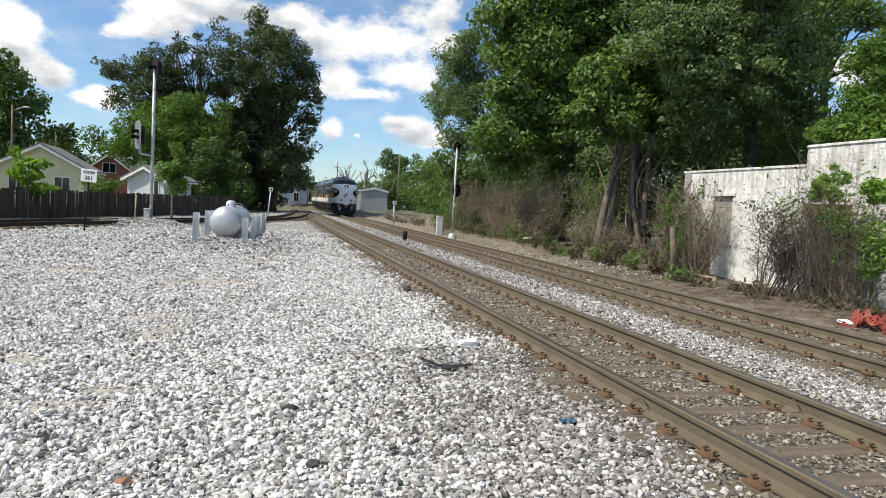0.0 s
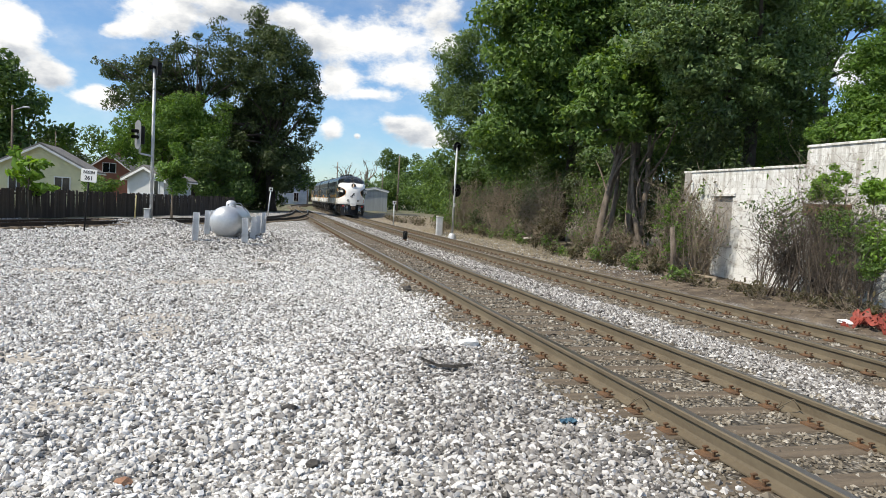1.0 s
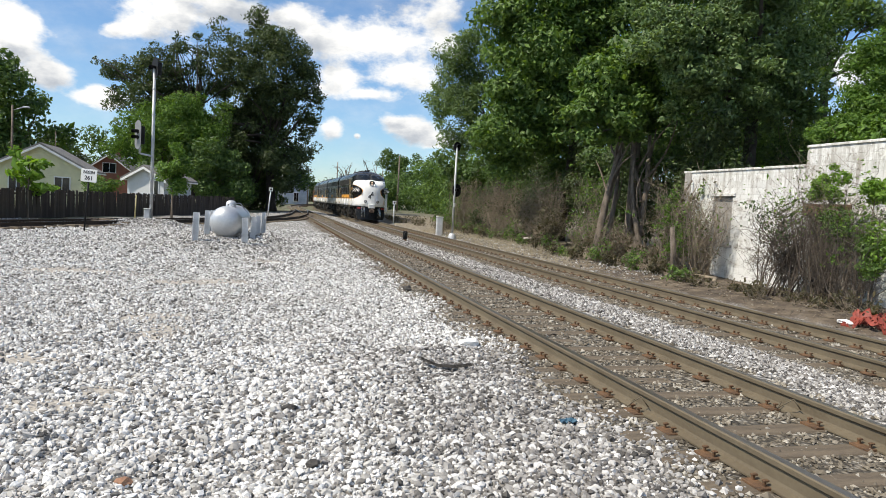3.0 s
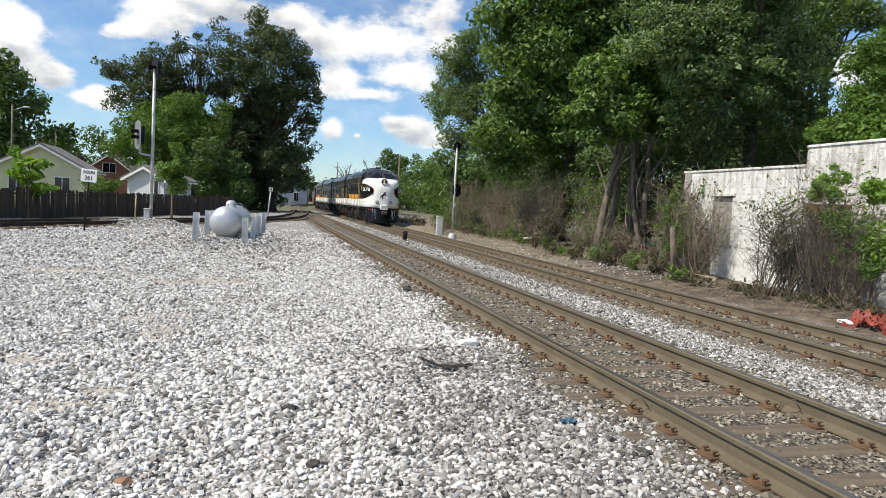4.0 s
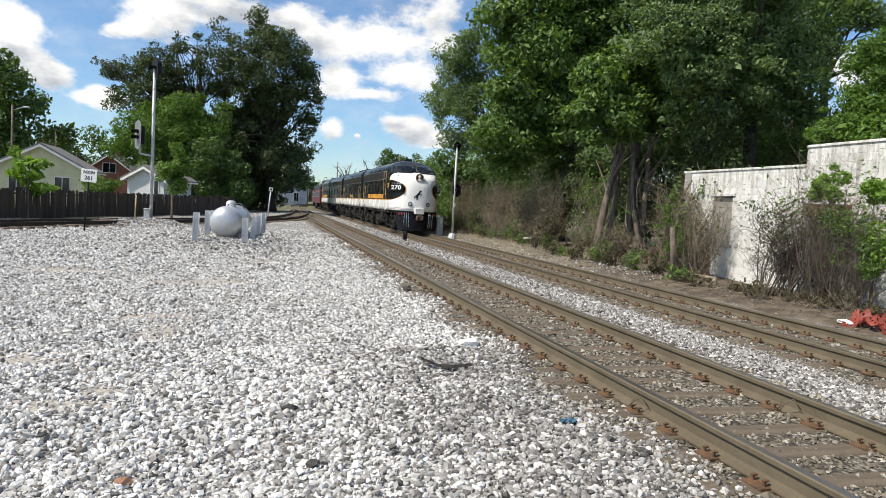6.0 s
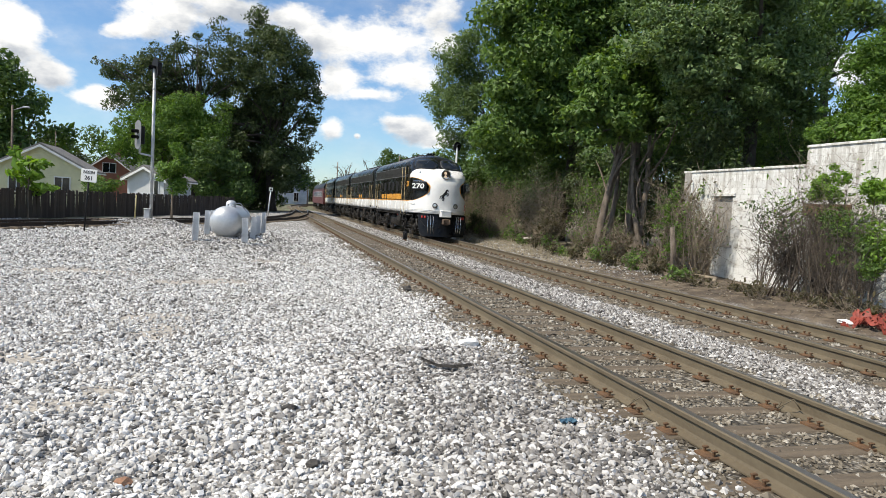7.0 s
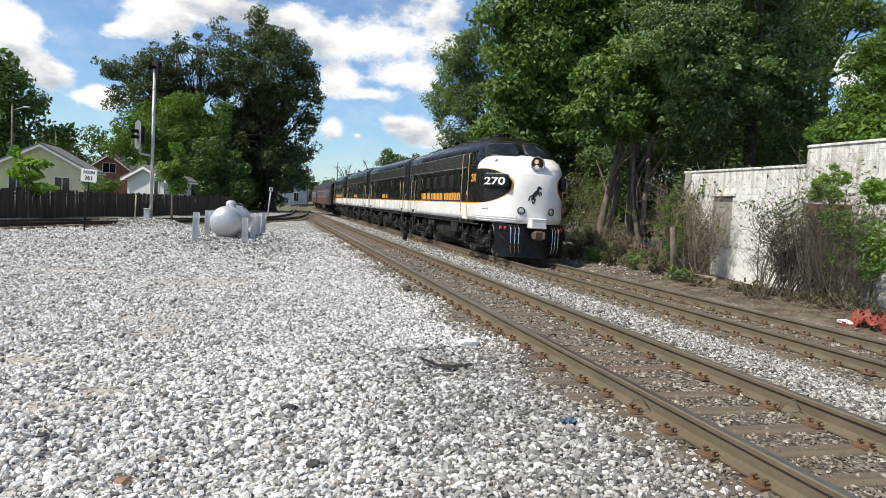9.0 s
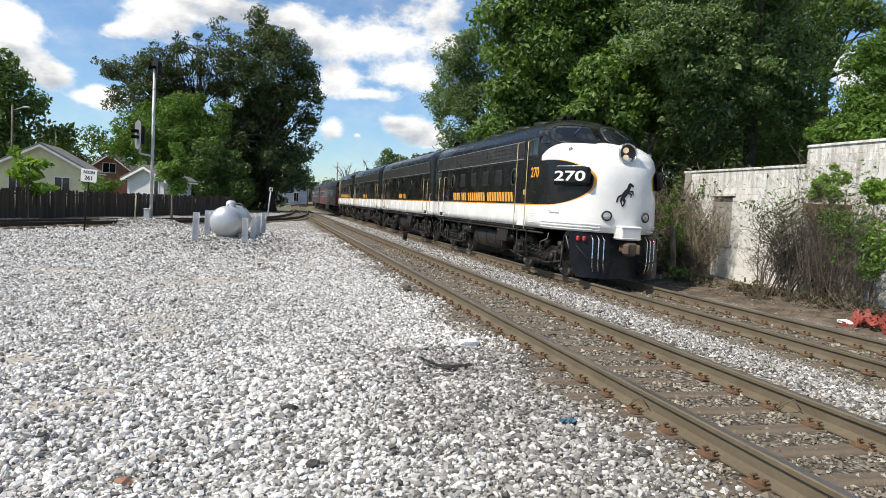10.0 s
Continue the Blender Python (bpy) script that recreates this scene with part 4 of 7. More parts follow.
def livery(name, nose):
    """Black above, white below, an orange line between; a cab unit has a white nose with black side panels."""
    k = Mat(name, 0.34)
    sep = k.n("ShaderNodeSeparateXYZ")
    k.link(k.coord("Object"), sep.inputs[0])
    y, z = sep.outputs[1], sep.outputs[2]
    low = k.span(z, 1.952, 1.960, 1.0, 0.0)
    if nose:
        ey = k.math("DIVIDE", k.math("SUBTRACT", k.math("MINIMUM", y, 2.2), 2.2), 1.72)
        ez = k.math("DIVIDE", k.math("SUBTRACT", z, 2.575), 0.615)
        d = k.math("SQRT", k.math("ADD", k.math("POWER", k.math("ABSOLUTE", ey), 2.5), k.math("POWER", k.math("ABSOLUTE", ez), 2.5)))
        lobe = k.span(d, 0.995, 1.005, 1.0, 0.0)
        ring = k.math("MULTIPLY", k.span(d, 0.995, 1.005), k.span(d, 1.026, 1.034, 1.0, 0.0))
        # upper edge of the white: the windscreen's foot, drawn back to a point over the side panel
        tip = k.span(y, 1.65, 2.50, 3.72, 3.30)
        top = k.math("GREATER_THAN", z, tip)
        back = k.math("MULTIPLY", k.math("GREATER_THAN", y, 2.44), k.math("GREATER_THAN", z, 1.956))
        black = k.math("MAXIMUM", k.math("MAXIMUM", lobe, top), back)
        edge = k.math("MULTIPLY", ring, k.math("SUBTRACT", 1.0, k.math("MAXIMUM", top, k.math("GREATER_THAN", y, 2.44))))
        stripe = k.math("MULTIPLY", k.span(k.math("ABSOLUTE", k.math("SUBTRACT", z, 1.945)), 0.016, 0.020, 1.0, 0.0), k.math("GREATER_THAN", y, 2.3))
        orange = k.math("MAXIMUM", edge, stripe)
    else:
        black = k.math("SUBTRACT", 1.0, low)
        orange = k.span(k.math("ABSOLUTE", k.math("SUBTRACT", z, 1.945)), 0.016, 0.020, 1.0, 0.0)
    v = k.coord("Object")
    dust = k.noise(v, 1.2, 6.0, 0.6)
    streak = k.noise(k.coord("Object", (2, 6, 0.5)), 2.0, 5.0)
    white = k.ramp(dust, [(0.3, (0.76, 0.75, 0.73)), (0.65, (0.86, 0.86, 0.845))])
    white = k.mix(k.math("MULTIPLY", k.span(streak, 0.55, 0.75, 0.0, 0.35), k.span(z, 1.6, 1.30)), white, (0.35, 0.32, 0.28))
    dark = k.ramp(dust, [(0.3, (0.006, 0.006, 0.006)), (0.7, (0.014, 0.013, 0.012))])
    k.colour(k.mix(orange, k.mix(black, white, dark), ORANGE))
    k.b.inputs["Specular IOR Level"].default_value = 0.24
    k.link(k.span(dust, 0.3, 0.7, 0.18, 0.34), k.b.inputs["Roughness"])
    k.bump(k.noise(v, 1.6, 2.0), 0.12, 0.02)
    return k.m


dull(M_BLACK, 0.3)
M_CAB_PAINT = livery("cab_unit_paint", True)
M_BOOSTER_PAINT = livery("booster_paint", False)
M_GLASS = Mat("dark_window_glass", 0.05).m
M_GLASS.node_tree.nodes["Principled BSDF"].inputs["Base Color"].default_value = (0.012, 0.014, 0.015, 1)
M_ORANGE = plain("orange_lettering", (0.70, 0.31, 0.04), (0.82, 0.40, 0.07), 6.0, 0.5, 0, 0.0)
M_GOLD = plain("buff_handrail_paint", (0.42, 0.30, 0.13), (0.58, 0.45, 0.24), 9.0, 0.5, 0, 0.05)
M_CHROME = plain("bright_metal", (0.55, 0.55, 0.54), (0.72, 0.72, 0.71), 4.0, 0.2, 1.0, 0.03)
M_RED = plain("red_paint", (0.40, 0.02, 0.02), (0.55, 0.05, 0.04), 8.0, 0.5, 0, 0.05)
M_GRILLE = plain("dark_grille", (0.035, 0.034, 0.032), (0.075, 0.072, 0.066), 3.0, 0.5, 0.5, 0.1)
M_GREASE = dull(plain("greasy_running_gear", (0.006, 0.0055, 0.005), (0.036, 0.031, 0.026), 3.5, 0.55, 0.0, 0.35, 0.01), 0.35)
M_PIPE = plain("dusty_steel_pipe", (0.10, 0.095, 0.09), (0.24, 0.23, 0.22), 6.0, 0.45, 0.5, 0.1)
M_WHEEL = plain("worn_wheel_steel", (0.06, 0.05, 0.045), (0.14, 0.12, 0.10), 5.0, 0.5, 0.5, 0.2)
M_COUPLER = plain("rusty_coupler_casting", (0.07, 0.05, 0.037), (0.16, 0.11, 0.08), 7.0, 0.75, 0.2, 0.3)
M_GLOSS = plain("glossy_black_paint", (0.004, 0.004, 0.005), (0.010, 0.011, 0.013), 3.0, 0.34, 0, 0.06)
dull(M_GLOSS, 0.22)
M_LAMP = Mat("lit_headlamp", 0.2).m
_b = M_LAMP.node_tree.nodes["Principled BSDF"]
_b.inputs["Base Color"].default_value = (0.62, 0.52, 0.42, 1)
_b.inputs["Emission Color"].default_value = (1.0, 0.74, 0.50, 1)
_b.inputs["Emission Strength"].default_value = 0.55
M_LENS = plain("clear_lamp_lens", (0.50, 0.50, 0.48), (0.68, 0.68, 0.66), 5.0, 0.12, 0.6, 0.02)


def body_mesh(nose, length=14.65):
    """The carbody as one shell, lofted from level to level."""
    zs = sorted({*[round(z, 3) for z in np.linspace(1.30, 3.0, 10)], *[round(z, 3) for z in np.linspace(3.0, 4.57, 34)]})
    ths = [0, 4, 9, 15, 22, 30, 38, 46, 54, 62, 70, 77, 83, 87, 90]
    bm = bmesh.new()
    rows = []
    for z in zs:
        yf, ln, w = level_at(z)
        if nose:
            half = [(w * math.sin(radians(a)) ** POWER, yf + ln * (1 - math.cos(radians(a)) ** POWER)) for a in ths]
        else:
            half = [(0, 0.12), (w * 0.5, 0.12), (w - 0.05 if w > 0.1 else w * 0.8, 0.12), (w, 0.17)]
        start = half[-1][1]
        half += [(w, start + (length - 0.05 - start) * t) for t in (0.1, 0.25, 0.5, 0.75, 1.0)]
        half += [(w * 0.97, length), (w * 0.5, length), (0.0, length)]
        ring = [bm.verts.new((x, y, z)) for x, y in half] + [bm.verts.new((-x, y, z)) for x, y in half[-2:0:-1]]
        rows.append(ring)
    for a, b in zip(rows, rows[1:]):
        for j in range(len(a)):
            f = bm.faces.new((a[j], a[(j + 1) % len(a)], b[(j + 1) % len(a)], b[j]))
            f.smooth = True
    bm.faces.new(rows[0][::-1])
    bm.faces.new(rows[-1])
    bmesh.ops.recalc_face_normals(bm, faces=bm.faces)
    return bm


def nose_patch(th0, th1, z0, z1, lift, thick=0.012, corner=0.25, n=10):
    """A curved panel that follows the nose, with rounded corners."""
    bm = bmesh.new()
    rows = []
    for i in range(n + 1):
        v = i / n
        e = min(v, 1 - v) / corner
        inset = 0.0 if e >= 1 else (1 - math.sqrt(max(0.0, 1 - (1 - e) ** 2))) * corner * 0.55
        row = []
        for j in range(n + 1):
            u = inset + (1 - 2 * inset) * j / n
            row.append(bm.verts.new(nose_point(th0 + (th1 - th0) * u, z0 + (z1 - z0) * v, lift)))
        rows.append(row)
    for a, b in zip(rows, rows[1:]):
        for j in range(n):
            bm.faces.new((a[j], a[j + 1], b[j + 1], b[j])).smooth = True
    bmesh.ops.recalc_face_normals(bm, faces=bm.faces)
    bmesh.ops.solidify(bm, geom=bm.faces[:], thickness=thick)
    return bm


def text_mesh(body, size, depth, m):
    cu = bpy.data.curves.new("text", "FONT")
    cu.body, cu.size, cu.extrude, cu.align_x, cu.align_y = body, size, depth, "CENTER", "CENTER"
    cu.offset = size * 0.018
    ob = bpy.data.objects.new("text", cu)
    scene.collection.objects.link(ob)
    bpy.context.view_layer.update()
    me = bpy.data.meshes.new_from_object(ob.evaluated_get(bpy.context.evaluated_depsgraph_get()))
    bm = bmesh.new()
    bm.from_mesh(me)
    bpy.data.objects.remove(ob)
    bpy.data.curves.remove(cu)
    bpy.data.meshes.remove(me)
    bmesh.ops.transform(bm, matrix=m, verts=bm.verts)
    return bm


def on_nose(x, z):
    """The nose's surface at x metres beside its middle line."""
    w = level_at(z)[2]
    th = math.degrees(math.asin(min(1, abs(x - 0.04) / w) ** (1 / POWER)))
    return nose_point(th if x >= 0.04 else -th, z, 0.006)


def surface_frame(p, n, up=Vector((0, 0, 1))):
    """A pose at p whose z is the outward normal n and whose y is up."""
    n = Vector(n).normalized()
    x = up.cross(n).normalized()
    y = n.cross(x)
    m = Matrix((x, y, n)).transposed().to_4x4()
    return Matrix.Translation(p) @ m


def nose_frame(th, z, lift=0.0):
    p, q = nose_point(th, z), nose_point(th, z, 0.1)
    return surface_frame(p + (q - p).normalized() * lift, q - p)


def side_frame(side, y, z, lift=0.0):
    return surface_frame((side * (1.5 + lift), y, z), (side, 0, 0))


def wheelset_mesh():
    prof = [(0.0, -0.07), (0.12, -0.07), (0.14, -0.05), (0.20, -0.035), (0.42, -0.03), (0.44, -0.065), (0.505, -0.065), (0.508, 0.03), (0.535, 0.045), (0.535, 0.07), (0.44, 0.07), (0.42, 0.02), (0.20, 0.015), (0.14, 0.05), (0.0, 0.05)]
    bm = lathe(prof, 28, pose(-0.78, 0, 0, 0, 90, 0))
    lathe(prof, 28, pose(0.78, 0, 0, 0, -90, 0), bm)
    tube([(-0.8, 0, 0), (0.8, 0, 0)], 0.085, 10, True, bm)
    for k in range(4):
        a = k * math.pi / 2
        for s in (-0.86, 0.86):
            box(0.02, 0.05, 0.05, (s, 0.085 * math.cos(a), 0.085 * math.sin(a)), 0.004, bm=bm)
    return bm


WHEELS = []


def running_gear(root, centres, axle=1.37):
    """Two trucks: side frames, journal boxes, springs and keyed wheelsets."""
    wm = None
    for c in centres:
        tr = part("truck", box(2.0, 0.5, 0.22, (0, c, 0.62), 0.03), M_GREASE, root, "black greasy truck with cast side frames")
        for s in (-1, 1):
            x = s * 1.08
            out = [(-1.85, 0.70), (-1.75, 0.82), (-0.9, 0.82), (-0.6, 0.62), (0.6, 0.62), (0.9, 0.82), (1.75, 0.82), (1.85, 0.70), (1.7, 0.62), (1.0, 0.62), (0.72, 0.40), (-0.72, 0.40), (-1.0, 0.62), (-1.7, 0.62)]
            bm = prism([(a, b) for a, b in out], -0.06, 0.06, m=Matrix.Translation((x, c, 0)) @ pose(0, 0, 0, 0, 0, 90))
            part("side_frame", soft(bm, 0.012), M_GREASE, tr)
            for a in (-axle, axle):
                b2 = box(0.26, 0.34, 0.36, (x + s * 0.04, c + a, 0.53), 0.04)
                lathe([(0.0, 0.0), (0.12, 0.0), (0.12, 0.05), (0.0, 0.07)], 12, Matrix.Translation((x + s * 0.17, c + a, 0.53)) @ pose(0, 0, 0, 0, 90 * s, 0), b2)
                part("journal_box", b2, M_GREASE, tr)
                for q in (-0.42, 0.42):
                    part("brake_cylinder", tube([(x + s * 0.12, c + a + q, 0.98), (x + s * 0.12, c + a + q * 1.1, 0.78)], [0.10, 0.09], 10), M_GREASE, tr)
                part("brake_hanger", tube([(x + s * 0.16, c + a - 0.6, 0.9), (x + s * 0.17, c + a - 0.62, 0.3), (x + s * 0.17, c + a - 0.25, 0.22)], 0.03, 6), M_GREASE, tr)
            sp = bmesh.new()
            for q in (-0.42, -0.14, 0.14, 0.42):
                pts = [(x + s * 0.10 + 0.07 * math.cos(t * 0.9), c + q + 0.09 * math.sin(t * 0.9), 0.42 + 0.018 * t) for t in range(22)]
                tube(pts, 0.018, 5, True, sp)
            part("springs", sp, M_GREASE, tr)
            part("spring_plank", box(0.28, 1.3, 0.06, (x + s * 0.08, c, 0.36), 0.015), M_GREASE, tr)
            # swing hangers and piping in front of the frame
            part("equaliser", tube([(x + s * 0.15, c - 1.9, 0.45), (x + s * 0.15, c - 1.0, 0.34), (x + s * 0.15, c + 1.0, 0.34), (x + s * 0.15, c + 1.9, 0.45)], 0.028, 6), M_GREASE, tr)
        for a in (-axle, axle):
            if wm is None:
                bm = wheelset_mesh()
                w = part("wheelset", bm, M_WHEEL, root, "steel wheels on an axle")
                wm = w.data
            else:
                w = tagged(new("wheelset", wm), "steel wheels on an axle")
                w.parent = root
            WHEELS.append((w, c + a))


def coupler(root, y, way):
    """Knuckle coupler pointing along y (way -1 forward, 1 back)."""
    bm = box(0.18, 0.6, 0.2, (0, y - way * 0.3, 0.92), 0.03)
    box(0.30, 0.16, 0.34, (0.02, y + way * 0.03, 0.92), 0.05, bm=bm)
    box(0.13, 0.24, 0.30, (-0.15, y + way * 0.10, 0.92), 0.05, bm=bm)
    box(0.10, 0.20, 0.26, (0.18, y + way * 0.08, 0.92), 0.04, bm=bm)
    part("coupler", bm, M_COUPLER, root, "rusty cast knuckle coupler")


def grab(root, pts, r=0.013, name="handrail", mat=None):
    part(name, tube(pts, r, 6), mat or M_GOLD, root)


def side_fittings(root, nose, length=14.65):
    y0 = 3.75 if nose else 0.9
    for s in (-1, 1):
        # long air-intake grille below the eaves
        g = part("grille", box(0.02, length - 0.55 - y0, 0.52, (s * 1.503, (y0 + length - 0.55) / 2, 3.56), 0.004), M_GRILLE, root, "dark grey stainless air-intake grille")
        for z in (3.30, 3.43, 3.56, 3.69, 3.82):
            part("bar", box(0.02, length - 0.5 - y0, 0.022, (s * 1.516, (y0 + length - 0.55) / 2, z)), M_GALV if z in (3.30, 3.82) else M_GRILLE, g)
        n = 34
        for i in range(n):
            y = y0 + (length - 0.55 - y0) * (i + 0.5) / n
            part("slat", box(0.012, 0.03, 0.50, (s * 1.512, y, 3.56)), M_GRILLE, g)
        # batten strips and panels along the side
        for z in (1.98, 3.24):
            part("batten", box(0.012, length - 0.2 - (2.9 if nose else 0.25), 0.035, (s * 1.503, (length - 0.1 + (2.9 if nose else 0.25)) / 2, z + 0.02), 0.003), M_BLACK, root)
        # portholes and filter windows
        ws = [y0 + 0.75, y0 + 2.2, y0 + 3.6, y0 + 5.0, y0 + 6.4, y0 + 7.8] if nose else [2.2, 5.2, 8.8, 12.2]
        for i, y in enumerate(ws):
            rnd = (i in (0, len(ws) - 1)) if nose else True
            if rnd:
                f = lathe([(0.22, 0.0), (0.29, 0.0), (0.29, 0.02), (0.255, 0.035), (0.22, 0.02)], 24, side_frame(s, y, 2.78))
                p = part("porthole", f, M_GRILLE, root, "round porthole with a dark rim")
                part("pane", lathe([(0.0, 0.006), (0.23, 0.006), (0.23, 0.0)], 24, side_frame(s, y, 2.78)), M_GLASS, p)
            else:
                p = part("filter_frame", box(0.03, 0.62, 0.50, (s * 1.505, y, 2.80), 0.02), M_BLACK, root)
                part("filter", box(0.02, 0.52, 0.40, (s * 1.516, y, 2.80), 0.01), M_STEEL_DARK, p, "dark louvred filter")
        # engine-room door and its handrails
        for yd in ([length - 1.45] if nose else [1.35, length - 1.35]):
            d = part("side_door", box(0.02, 0.62, 1.95, (s * 1.505, yd, 2.30), 0.008), M_BOOSTER_DOOR, root)
            part("latch", box(0.05, 0.12, 0.10, (s * 1.53, yd - 0.2, 2.2), 0.01), M_CHROME, d)
            for q in (-0.42, 0.42):
                grab(root, [(s * 1.50, yd + q, 1.45), (s * 1.57, yd + q, 1.50), (s * 1.57, yd + q, 2.95), (s * 1.50, yd + q, 3.0)])
            part("step", box(0.14, 0.42, 0.16, (s * 1.46, yd, 1.42), 0.02), M_STEEL_DARK, root)
            part("ladder", tube([(s * 1.46, yd - 0.22, 1.3), (s * 1.46, yd - 0.22, 0.55), (s * 1.46, yd + 0.22, 0.55), (s * 1.46, yd + 0.22, 1.3)], 0.022, 6), M_STEEL_DARK, root)
        # plates of lettering stand as plain orange bars
    part("sill", box(2.9, length - (2.9 if nose else 0.3), 0.10, (0, (length + (2.9 if nose else 0.1)) / 2 - 0.1, 1.27), 0.01), M_STEEL_DARK, root)
    # fuel and water tanks hang between the trucks
    c = 7.65
    tk = box(1.5, 2.9, 0.66, (0, c, 0.80), 0.08)
    for s in (-1, 1):
        tube([(s * 0.88, c - 1.45, 0.74), (s * 0.88, c - 1.40, 0.74), (s * 0.88, c + 1.40, 0.74), (s * 0.88, c + 1.45, 0.74)], [0.30, 0.38, 0.38, 0.30], 18, True, tk)
    part("fuel_tank", tk, M_GREASE, root, "black belly fuel tank")
    for s in (-1, 1):
        part("air_reservoir", tube([(s * 1.2, c + 1.55, 0.95), (s * 1.2, c + 2.75, 0.95)], 0.17, 12), M_GREASE, root)
        part("battery_box", box(0.5, 0.9, 0.5, (s * 1.15, c - 2.0, 0.98), 0.02), M_GREASE, root)
        part("brake_pipe", tube([(s * 1.42, 2.2, 1.16), (s * 1.42, length - 0.6, 1.16)], 0.03, 6), M_GREASE, root)
        for q in (-1.0, 0.0, 1.0):
            part("tank_strap", lathe([(0.384, -0.03), (0.392, -0.03), (0.392, 0.03), (0.384, 0.03)], 18, pose(s * 0.88, c + q, 0.74, 90, 0, 0)), M_STEEL_DARK, root)
        # pipes, hangers and valves that catch the light under the sill
        for q, zz in ((2.0, 1.02), (5.2, 0.98), (9.6, 1.0), (13.9, 1.02)):
            part("pipe", tube([(s * 1.34, q, 1.2), (s * 1.36, q, zz), (s * 1.36, q + 0.5, zz - 0.12), (s * 1.30, q + 0.62, 0.55)], 0.020, 6), M_PIPE, root)
        for q in (5.6, 9.3):
            part("valve", lathe([(0.0, 0.0), (0.07, 0.0), (0.07, 0.16), (0.0, 0.17)], 10, pose(s * 1.3, q, 0.9)), M_PIPE, root)
        for q in (1.1, 5.15, 10.25, 14.0):
            part("sand_pipe", tube([(s * 1.25, q, 1.2), (s * 1.05, q, 0.6), (s * 0.85, q, 0.12)], 0.016, 6), M_PIPE, root)
        part("red_cutoff", box(0.05, 0.10, 0.14, (s * 1.38, 6.0, 1.12), 0.015), M_RED, root)
    # roof fans and hatches
    for y in (5.4, 6.9, 8.4, 9.9):
        f = part("roof_fan", lathe([(0.0, 0.10), (0.5, 0.10), (0.56, 0.05), (0.56, -0.08)], 24, Matrix.Translation((0, y, 4.56))), M_STEEL_DARK, root)
    part("exhaust_stack", box(0.5, 0.3, 0.16, (0, 11.4, 4.60), 0.04), M_STEEL_DARK, root)
    part("roof_hatch", box(1.2, 2.4, 0.05, (0, 12.9, 4.55), 0.015), M_BLACK, root)
    part("diaphragm", box(1.0, 0.3, 2.5, (0, length + 0.15, 2.5), 0.05), M_STEEL_DARK, root, "black end gangway bellows")
    coupler(root, length + 0.32, 1)
    running_gear(root, (3.25, 12.15))


M_BOOSTER_DOOR = M_BOOSTER_PAINT


def lettering(root, s, blocks, z, h):
    for y, ln in blocks:
        n = max(1, round(ln / 0.25))
        w = ln / n
        for i in range(n):
            cy = y + w * (i + 0.5)
            sh = 0.05
            o = [(cy - w * 0.31 + sh, z + h / 2), (cy + w * 0.31 + sh, z + h / 2), (cy + w * 0.31 - sh, z - h / 2), (cy - w * 0.31 - sh, z - h / 2)]
            bm = prism([(a, b) for a, b in o], -0.005, 0.005, m=Matrix.Translation((s * 1.506, 0, 0)) @ pose(0, 0, 0, 0, 0, 90))
            part("lettering_bar", bm, M_ORANGE, root, "plain orange lettering bar")


